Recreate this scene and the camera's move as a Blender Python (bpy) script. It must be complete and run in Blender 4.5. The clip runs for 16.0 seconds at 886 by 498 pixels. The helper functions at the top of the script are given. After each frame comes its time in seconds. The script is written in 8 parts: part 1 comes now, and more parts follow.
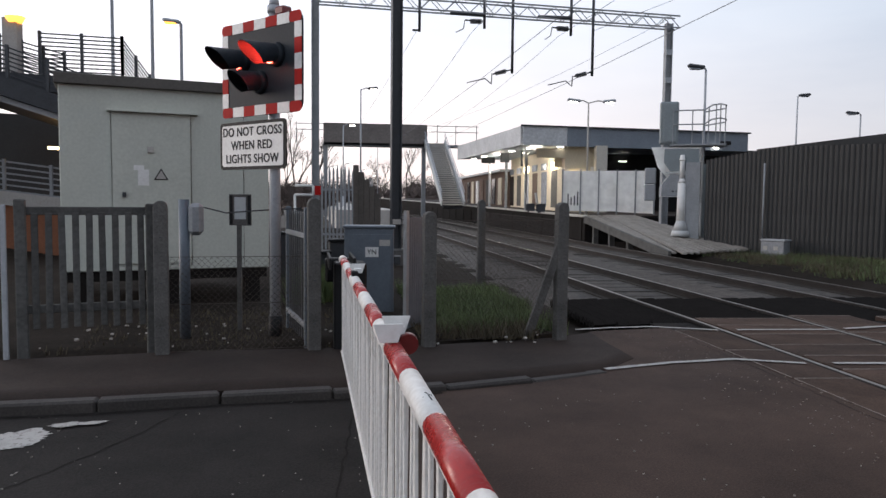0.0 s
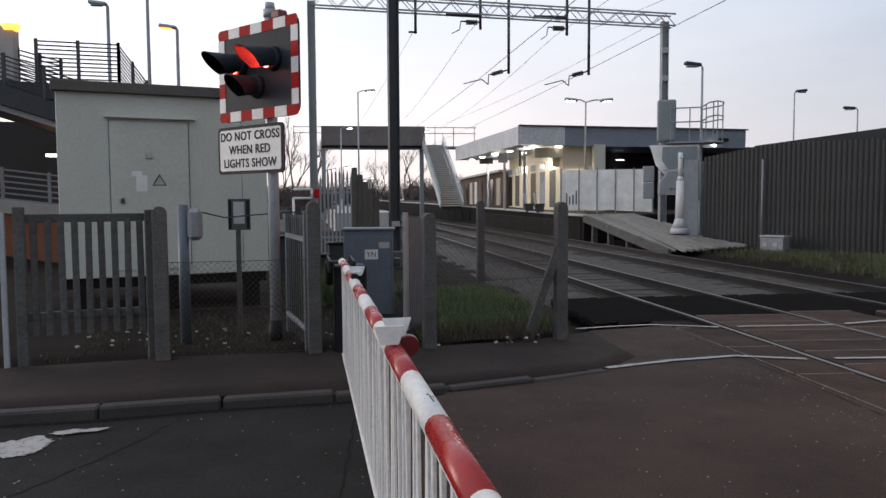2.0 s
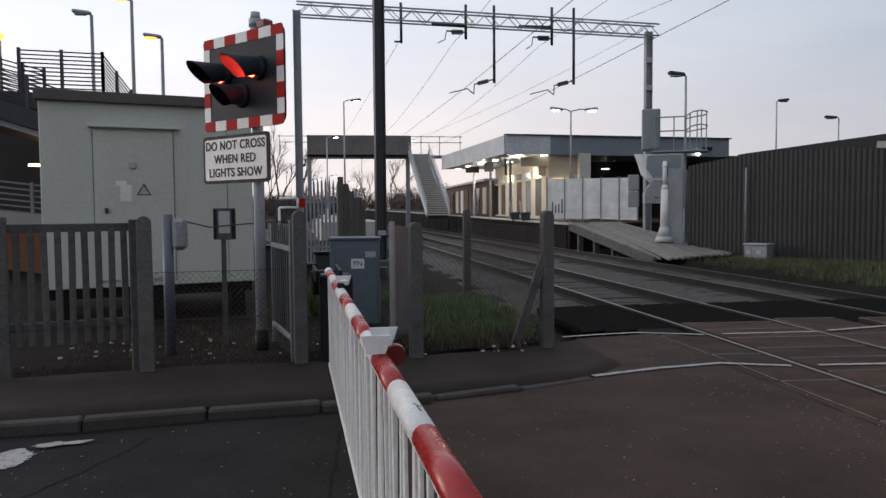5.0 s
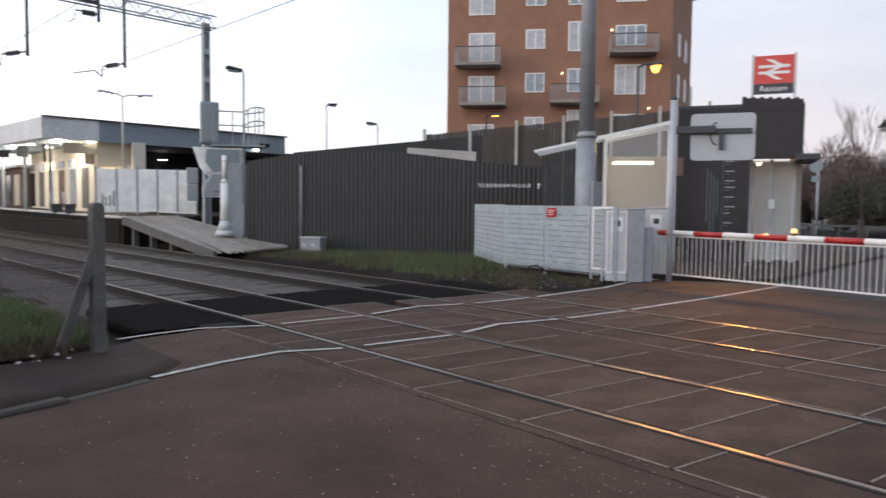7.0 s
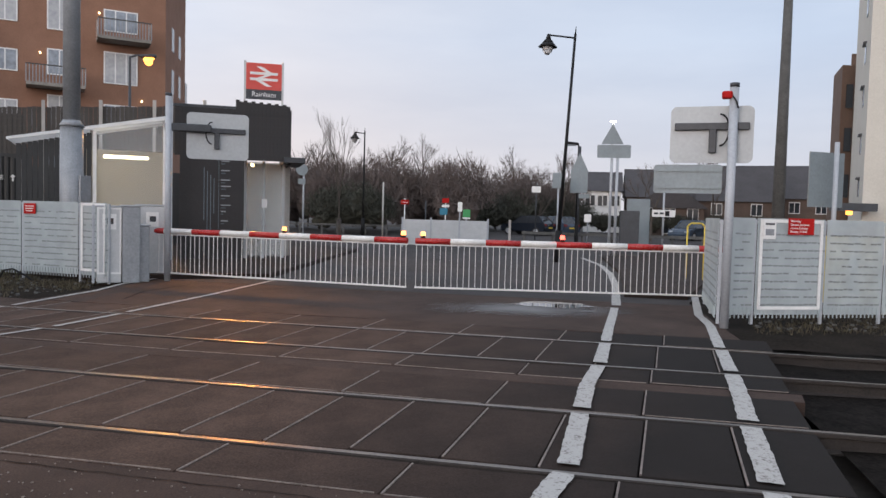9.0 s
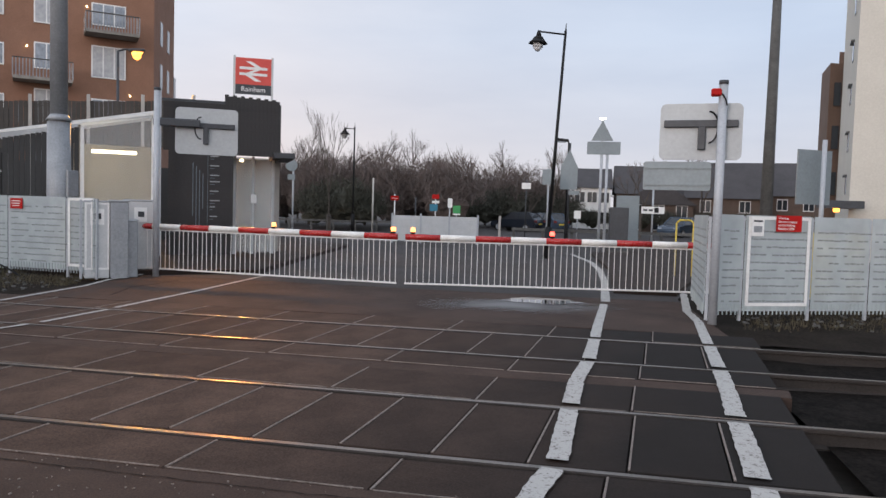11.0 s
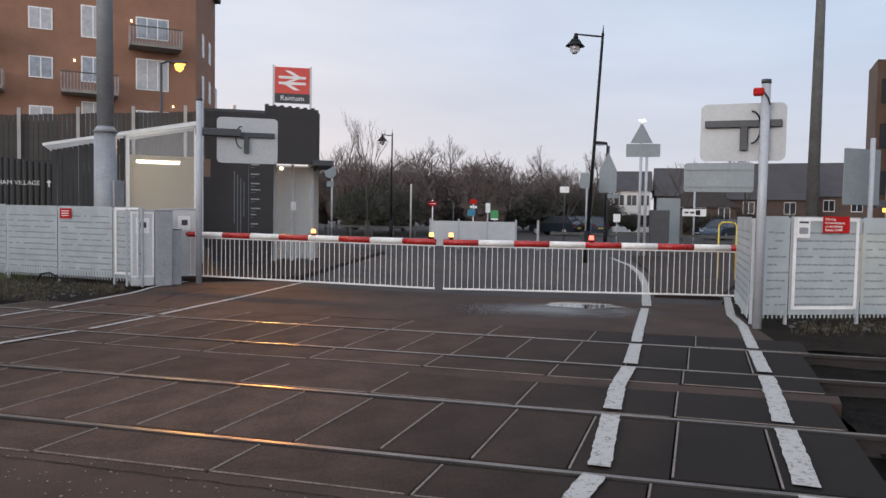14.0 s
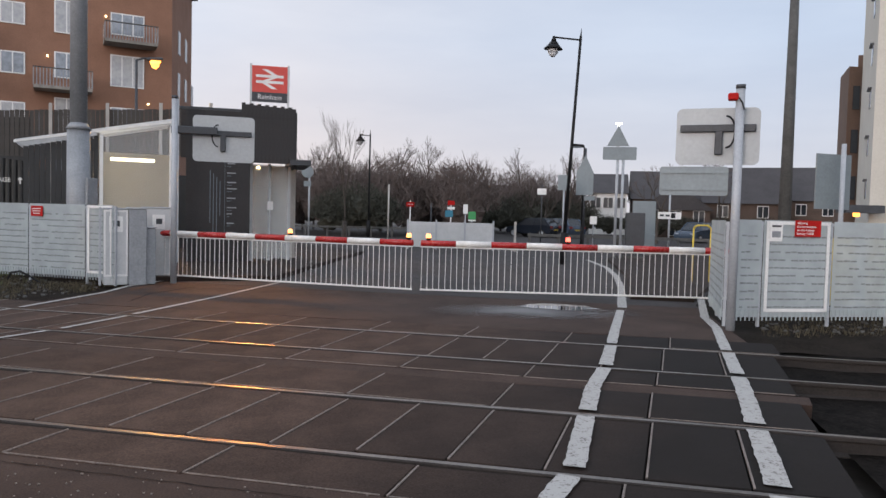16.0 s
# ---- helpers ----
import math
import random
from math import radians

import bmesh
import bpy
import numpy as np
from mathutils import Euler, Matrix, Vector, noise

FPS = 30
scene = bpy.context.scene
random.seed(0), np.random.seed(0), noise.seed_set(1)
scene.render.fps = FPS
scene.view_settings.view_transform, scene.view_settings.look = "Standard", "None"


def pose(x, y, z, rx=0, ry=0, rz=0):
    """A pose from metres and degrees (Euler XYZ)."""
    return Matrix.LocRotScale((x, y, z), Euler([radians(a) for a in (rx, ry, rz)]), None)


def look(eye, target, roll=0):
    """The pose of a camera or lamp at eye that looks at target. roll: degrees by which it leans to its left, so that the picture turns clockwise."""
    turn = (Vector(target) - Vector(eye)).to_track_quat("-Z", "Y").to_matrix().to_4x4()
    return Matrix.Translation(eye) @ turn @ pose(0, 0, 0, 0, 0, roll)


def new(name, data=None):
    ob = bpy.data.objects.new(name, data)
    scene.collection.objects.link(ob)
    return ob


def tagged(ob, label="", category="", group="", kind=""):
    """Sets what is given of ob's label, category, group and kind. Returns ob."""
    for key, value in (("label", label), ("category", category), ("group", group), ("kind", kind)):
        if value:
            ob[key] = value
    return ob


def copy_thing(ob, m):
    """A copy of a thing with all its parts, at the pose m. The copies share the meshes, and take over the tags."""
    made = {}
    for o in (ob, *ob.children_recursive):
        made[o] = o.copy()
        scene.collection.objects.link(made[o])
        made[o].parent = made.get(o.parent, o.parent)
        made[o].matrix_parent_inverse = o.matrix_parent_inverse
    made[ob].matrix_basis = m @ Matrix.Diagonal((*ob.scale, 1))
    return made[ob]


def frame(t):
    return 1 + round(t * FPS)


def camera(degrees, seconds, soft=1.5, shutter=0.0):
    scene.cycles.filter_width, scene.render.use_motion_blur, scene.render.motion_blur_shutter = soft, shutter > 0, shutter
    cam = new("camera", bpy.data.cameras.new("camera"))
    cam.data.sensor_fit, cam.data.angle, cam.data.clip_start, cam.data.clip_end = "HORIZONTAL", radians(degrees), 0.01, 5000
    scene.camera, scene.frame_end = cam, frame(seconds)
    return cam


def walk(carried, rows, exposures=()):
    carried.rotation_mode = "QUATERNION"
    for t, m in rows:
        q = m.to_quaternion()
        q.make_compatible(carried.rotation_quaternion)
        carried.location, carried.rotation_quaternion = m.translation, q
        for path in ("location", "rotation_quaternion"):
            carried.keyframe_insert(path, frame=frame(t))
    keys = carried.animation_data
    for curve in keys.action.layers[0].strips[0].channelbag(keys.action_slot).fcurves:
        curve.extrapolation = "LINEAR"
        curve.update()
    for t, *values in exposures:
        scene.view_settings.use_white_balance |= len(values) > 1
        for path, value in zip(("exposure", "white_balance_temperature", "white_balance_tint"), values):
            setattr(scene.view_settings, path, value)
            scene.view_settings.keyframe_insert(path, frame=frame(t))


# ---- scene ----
# camera: carried by hand at one spot on the footway, turning from the station to the far side
cam = camera(61.56, 16.0, shutter=0.15)
CAM = (0.0, 0.0, 1.65)
# seconds, heading, pitch, lean
PATH = [
    (0.0, -6.74, -3.82, -0.59), (0.5, -7.81, -3.38, -0.43), (1.0, -7.88, -3.42, -0.22), (1.5, -7.10, -3.50, 0.01),
    (2.0, -6.84, -3.72, 0.30), (2.5, -6.41, -2.98, 0.62), (3.0, -6.46, -2.51, 0.59), (3.5, -7.01, -2.96, 0.40),
    (3.7, -7.19, -2.82, 0.52), (4.4, -7.6, -2.95, 0.5), (5.2, -7.95, -3.05, 0.45), (5.8, -8.96, -3.06, 0.42), (6.0, -11.37, -3.44, 0.30), (6.5, -23.49, -3.58, 0.06), (7.0, -40.81, -3.45, -0.59), (7.5, -57.44, -3.12, -1.26),
    (8.0, -71.08, -2.90, -1.81), (8.5, -76.44, -2.96, -1.51), (9.0, -78.10, -2.89, -1.54), (9.2, -78.25, -2.86, -1.58), (10.2, -78.5, -3.0, -1.65),
    (11.3, -78.93, -3.19, -1.72), (11.5, -78.77, -3.33, -1.66),
    (12.0, -79.72, -3.68, -1.44), (12.5, -78.43, -4.31, -1.61), (13.0, -76.62, -4.05, -1.76), (13.5, -75.95, -2.98, -1.31),
    (14.0, -75.96, -2.84, -1.02), (14.5, -76.03, -2.71, -1.04), (15.0, -76.52, -2.63, -1.23), (15.5, -76.87, -2.47, -1.30),
    (16.0, -77.68, -2.73, -1.50),
]
walk(cam, [(t, pose(*CAM, 90 + p, r, y)) for t, y, p, r in PATH],
     exposures=[(0.0, -0.17), (0.5, -0.26), (2.0, -0.28), (2.5, -0.24), (3.0, -0.42), (3.5, -0.47), (6.0, -0.5), (6.5, -0.38), (7.0, 0.27), (7.5, 0.13), (8.5, 0.15), (16.0, 0.13)])

# world: late dusk, high thin cloud, afterglow beyond the station
SUN_AZ = radians(66.0)      # turn of the sun from +Y towards -X
world = bpy.data.worlds.new("dusk")
scene.world = world
world.use_nodes = True
wn, wl = world.node_tree.nodes, world.node_tree.links
wn.clear()
w_out, w_bg = wn.new("ShaderNodeOutputWorld"), wn.new("ShaderNodeBackground")
w_sky = wn.new("ShaderNodeTexSky")
w_sky.sky_type, w_sky.sun_disc = "NISHITA", False
w_sky.sun_elevation, w_sky.sun_rotation = radians(3.0), -SUN_AZ
w_sky.altitude, w_sky.air_density, w_sky.dust_density = 10, 1.0, 2.0
w_dim = wn.new("ShaderNodeVectorMath")
w_dim.operation = "SCALE"
w_dim.inputs["Scale"].default_value = 0.10
w_tc, w_sep = wn.new("ShaderNodeTexCoord"), wn.new("ShaderNodeSeparateXYZ")
w_map = wn.new("ShaderNodeMapping")
w_map.inputs["Scale"].default_value = (1.0, 1.0, 4.5)
w_noise = wn.new("ShaderNodeTexNoise")
w_noise.inputs["Scale"].default_value, w_noise.inputs["Detail"].default_value = 2.8, 7.0
w_noise.inputs["Roughness"].default_value = 0.55
w_ramp = wn.new("ShaderNodeValToRGB")       # cloud tone by height
w_ramp.color_ramp.elements[0].position, w_ramp.color_ramp.elements[0].color = 0.0, (0.79, 0.70, 0.69, 1)
w_ramp.color_ramp.elements[1].position, w_ramp.color_ramp.elements[1].color = 0.55, (0.555, 0.61, 0.725, 1)
e = w_ramp.color_ramp.elements.new(0.22)
e.color = (0.665, 0.69, 0.78, 1)
w_cl = wn.new("ShaderNodeValToRGB")         # grey cloud streaks
w_cl.color_ramp.elements[0].position, w_cl.color_ramp.elements[0].color = 0.34, (0.915, 0.93, 0.955, 1)
w_cl.color_ramp.elements[1].position, w_cl.color_ramp.elements[1].color = 0.64, (1.02, 1.02, 1.02, 1)
w_mul = wn.new("ShaderNodeMix")
w_mul.data_type, w_mul.blend_type = "RGBA", "MULTIPLY"
w_mul.inputs[0].default_value = 1.0
w_mix = wn.new("ShaderNodeMix")
w_mix.data_type = "RGBA"
w_mix.inputs[0].default_value = 0.94
wl.new(w_tc.outputs["Generated"], w_sep.inputs[0])
wl.new(w_tc.outputs["Generated"], w_map.inputs["Vector"])
wl.new(w_map.outputs[0], w_noise.inputs["Vector"])
wl.new(w_sep.outputs["Z"], w_ramp.inputs[0])
wl.new(w_noise.outputs[0], w_cl.inputs[0])
wl.new(w_ramp.outputs[0], w_mul.inputs[6])
wl.new(w_cl.outputs[0], w_mul.inputs[7])
wl.new(w_sky.outputs[0], w_dim.inputs[0])
wl.new(w_dim.outputs[0], w_mix.inputs[6])
wl.new(w_mul.outputs[2], w_mix.inputs[7])
w_dot, w_side = wn.new("ShaderNodeVectorMath"), wn.new("ShaderNodeMapRange")     # brighter towards the set sun
w_dot.operation = "DOT_PRODUCT"
w_dot.inputs[1].default_value = (-math.sin(SUN_AZ), math.cos(SUN_AZ), 0)
w_side.inputs["From Min"].default_value, w_side.inputs["From Max"].default_value = -1.0, 1.0
w_side.inputs["To Min"].default_value, w_side.inputs["To Max"].default_value = 0.98, 2.25
w_side.interpolation_type = "SMOOTHSTEP"
wl.new(w_tc.outputs["Generated"], w_dot.inputs[0])
wl.new(w_dot.outputs["Value"], w_side.inputs["Value"])
wl.new(w_side.outputs[0], w_bg.inputs["Strength"])
w_tint = wn.new("ShaderNodeValToRGB")       # cool away from the set sun, warm towards it
w_tint.color_ramp.elements[0].position, w_tint.color_ramp.elements[0].color = 0.02, (0.905, 1.0, 1.085, 1)
w_tint.color_ramp.elements[1].position, w_tint.color_ramp.elements[1].color = 0.17, (1.012, 1.0, 0.985, 1)
e = w_tint.color_ramp.elements.new(0.38)
e.color = (0.86, 0.915, 0.94, 1)
e = w_tint.color_ramp.elements.new(0.62)
e.color = (1.018, 1.0, 0.955, 1)
w_part, w_warm = wn.new("ShaderNodeMapRange"), wn.new("ShaderNodeMix")
w_part.inputs["From Min"].default_value = -1.0
w_warm.data_type, w_warm.blend_type = "RGBA", "MULTIPLY"
w_warm.inputs[0].default_value = 1.0
wl.new(w_dot.outputs["Value"], w_part.inputs["Value"])
wl.new(w_part.outputs[0], w_tint.inputs[0])
wl.new(w_mix.outputs[2], w_warm.inputs[6])
wl.new(w_tint.outputs[0], w_warm.inputs[7])
wl.new(w_warm.outputs[2], w_bg.inputs["Color"])
wl.new(w_bg.outputs[0], w_out.inputs["Surface"])

sun_data = bpy.data.lights.new("sun", "SUN")
sun_data.energy, sun_data.angle, sun_data.color = 1.1, radians(25), (1.0, 0.86, 0.78)
sun = new("sun", sun_data)
sun.matrix_world = look((0, 0, 30), (math.sin(SUN_AZ) * 20, -math.cos(SUN_AZ) * 20, 30 - 2.8))


def lamp_point(x, y, z, watts, colour, radius=0.12):
    d = bpy.data.lights.new("bulb", "POINT")
    d.energy, d.color, d.shadow_soft_size = watts, colour, radius
    o = new("bulb", d)
    o.location = (x, y, z)
    return o


def lamp_spot(x, y, z, tx, ty, watts, colour, radius=0.12, cone=150):
    d = bpy.data.lights.new("bulb", "SPOT")
    d.energy, d.color, d.shadow_soft_size = watts, colour, radius
    d.spot_size, d.spot_blend = radians(cone), 0.7
    o = new("bulb", d)
    o.matrix_world = look((x, y, z), (tx, ty, 0))
    return o


SODIUM, COOL, WARM = (1.0, 0.45, 0.09), (0.95, 0.97, 1.0), (1.0, 0.82, 0.55)


# ---- materials ----
def mat(name, c, rough=0.7, metal=0.0, c2=None, s1=2.0, s2=40.0, bump=0.15, rand=0.0, spec=0.5, glow=0.0, lo=0.35, hi=0.7):
    """A surface with broad stains and fine grain, in metres."""
    m = bpy.data.materials.new(name)
    m.use_nodes = True
    n, l = m.node_tree.nodes, m.node_tree.links
    b = n["Principled BSDF"]
    c2 = c2 or tuple(v * 0.68 for v in c)
    tc = n.new("ShaderNodeTexCoord")
    big, fine = n.new("ShaderNodeTexNoise"), n.new("ShaderNodeTexNoise")
    big.inputs["Scale"].default_value, big.inputs["Detail"].default_value = s1, 10.0
    big.inputs["Roughness"].default_value = 0.66
    fine.inputs["Scale"].default_value, fine.inputs["Detail"].default_value = s2, 3.0
    l.new(tc.outputs["Object"], big.inputs["Vector"])
    l.new(tc.outputs["Object"], fine.inputs["Vector"])
    add = n.new("ShaderNodeMath")
    add.operation = "MULTIPLY_ADD"
    add.inputs[1].default_value, add.inputs[2].default_value = 0.45, 0.0
    l.new(fine.outputs[0], add.inputs[0])
    half = n.new("ShaderNodeMath")
    half.operation = "MULTIPLY_ADD"
    half.inputs[1].default_value = 0.55
    l.new(big.outputs[0], half.inputs[0])
    l.new(add.outputs[0], half.inputs[2])
    ramp = n.new("ShaderNodeValToRGB")
    ramp.color_ramp.elements[0].position, ramp.color_ramp.elements[0].color = lo, (*c2, 1)
    ramp.color_ramp.elements[1].position, ramp.color_ramp.elements[1].color = hi, (*c, 1)
    l.new(half.outputs[0], ramp.inputs[0])
    out = ramp.outputs[0]
    if rand:
        info, hsv, mr = n.new("ShaderNodeObjectInfo"), n.new("ShaderNodeHueSaturation"), n.new("ShaderNodeMapRange")
        mr.inputs["To Min"].default_value, mr.inputs["To Max"].default_value = 1 - rand, 1 + rand
        l.new(info.outputs["Random"], mr.inputs["Value"])
        l.new(mr.outputs[0], hsv.inputs["Value"])
        l.new(out, hsv.inputs["Color"])
        out = hsv.outputs[0]
    l.new(out, b.inputs["Base Color"])
    rr = n.new("ShaderNodeMapRange")
    rr.inputs["To Min"].default_value, rr.inputs["To Max"].default_value = min(1, rough * 1.15), rough * 0.8
    l.new(half.outputs[0], rr.inputs["Value"])
    l.new(rr.outputs[0], b.inputs["Roughness"])
    b.inputs["Metallic"].default_value = metal
    b.inputs["Specular IOR Level"].default_value = spec
    if bump:
        bp = n.new("ShaderNodeBump")
        bp.inputs["Strength"].default_value, bp.inputs["Distance"].default_value = bump, 0.01
        l.new(half.outputs[0], bp.inputs["Height"])
        l.new(bp.outputs[0], b.inputs["Normal"])
    return m


def glow(name, c, strength):
    m = bpy.data.materials.new(name)
    m.use_nodes = True
    b = m.node_tree.nodes["Principled BSDF"]
    b.inputs["Base Color"].default_value = (*c, 1)
    b.inputs["Emission Color"].default_value = (*c, 1)
    b.inputs["Emission Strength"].default_value = strength
    return m


def glass_mat(name, c, rough=0.05, alpha=0.35):
    m = bpy.data.materials.new(name)
    m.use_nodes = True
    b = m.node_tree.nodes["Principled BSDF"]
    b.inputs["Base Color"].default_value = (*c, 1)
    b.inputs["Roughness"].default_value = rough
    b.inputs["Alpha"].default_value = alpha
    return m


def lamp_toned_rubber():
    """Near-black crossing rubber with tyre grime; lamp glow painted in as brown towards +Y."""
    m = mat("lamp_toned_crossing_rubber", (0.098, 0.062, 0.047), 0.9, c2=(0.026, 0.0168, 0.013), s1=1.6, s2=70, bump=0.45, rand=0.2, spec=0.16)
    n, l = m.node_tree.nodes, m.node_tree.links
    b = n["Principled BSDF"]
    # lamp glow in the colour: brown share rises with Y, edge broken by noise
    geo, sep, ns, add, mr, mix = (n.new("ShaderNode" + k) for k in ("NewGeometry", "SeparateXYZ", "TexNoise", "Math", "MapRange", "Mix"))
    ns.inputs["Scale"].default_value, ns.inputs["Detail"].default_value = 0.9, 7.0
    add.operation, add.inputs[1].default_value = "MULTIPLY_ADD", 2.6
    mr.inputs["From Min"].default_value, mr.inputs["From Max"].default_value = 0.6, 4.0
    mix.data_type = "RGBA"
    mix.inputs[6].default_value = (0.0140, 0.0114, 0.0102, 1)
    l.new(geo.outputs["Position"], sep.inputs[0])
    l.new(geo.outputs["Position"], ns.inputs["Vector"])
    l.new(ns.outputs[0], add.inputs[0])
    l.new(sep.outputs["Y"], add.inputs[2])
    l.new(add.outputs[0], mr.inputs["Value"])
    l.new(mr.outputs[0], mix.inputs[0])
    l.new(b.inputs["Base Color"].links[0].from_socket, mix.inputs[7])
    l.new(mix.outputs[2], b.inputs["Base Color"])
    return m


def thin_sheet(name, c, cover, back):
    """Pale sheet, pierced by fine holes: cover is its solid share, back the light that it lets through."""
    m = bpy.data.materials.new(name)
    m.use_nodes = True
    n, l = m.node_tree.nodes, m.node_tree.links
    n.clear()
    out, dif, tr, hole = n.new("ShaderNodeOutputMaterial"), n.new("ShaderNodeBsdfDiffuse"), n.new("ShaderNodeBsdfTranslucent"), n.new("ShaderNodeBsdfTransparent")
    tc, ns, mr = n.new("ShaderNodeTexCoord"), n.new("ShaderNodeTexNoise"), n.new("ShaderNodeMapRange")
    ns.inputs["Scale"].default_value, ns.inputs["Detail"].default_value = 3.0, 8.0
    l.new(tc.outputs["Object"], ns.inputs["Vector"])
    l.new(ns.outputs[0], mr.inputs["Value"])
    mr.inputs["To Min"].default_value, mr.inputs["To Max"].default_value = 0.72, 1.22
    hsv = n.new("ShaderNodeHueSaturation")
    hsv.inputs["Color"].default_value = (*c, 1)
    l.new(mr.outputs[0], hsv.inputs["Value"])
    for b in (dif, tr):
        l.new(hsv.outputs[0], b.inputs["Color"])
    mx, my = n.new("ShaderNodeMixShader"), n.new("ShaderNodeMixShader")
    mx.inputs[0].default_value, my.inputs[0].default_value = back, cover
    l.new(dif.outputs[0], mx.inputs[1])
    l.new(tr.outputs[0], mx.inputs[2])
    l.new(hole.outputs[0], my.inputs[1])
    l.new(mx.outputs[0], my.inputs[2])
    l.new(my.outputs[0], out.inputs["Surface"])
    return m


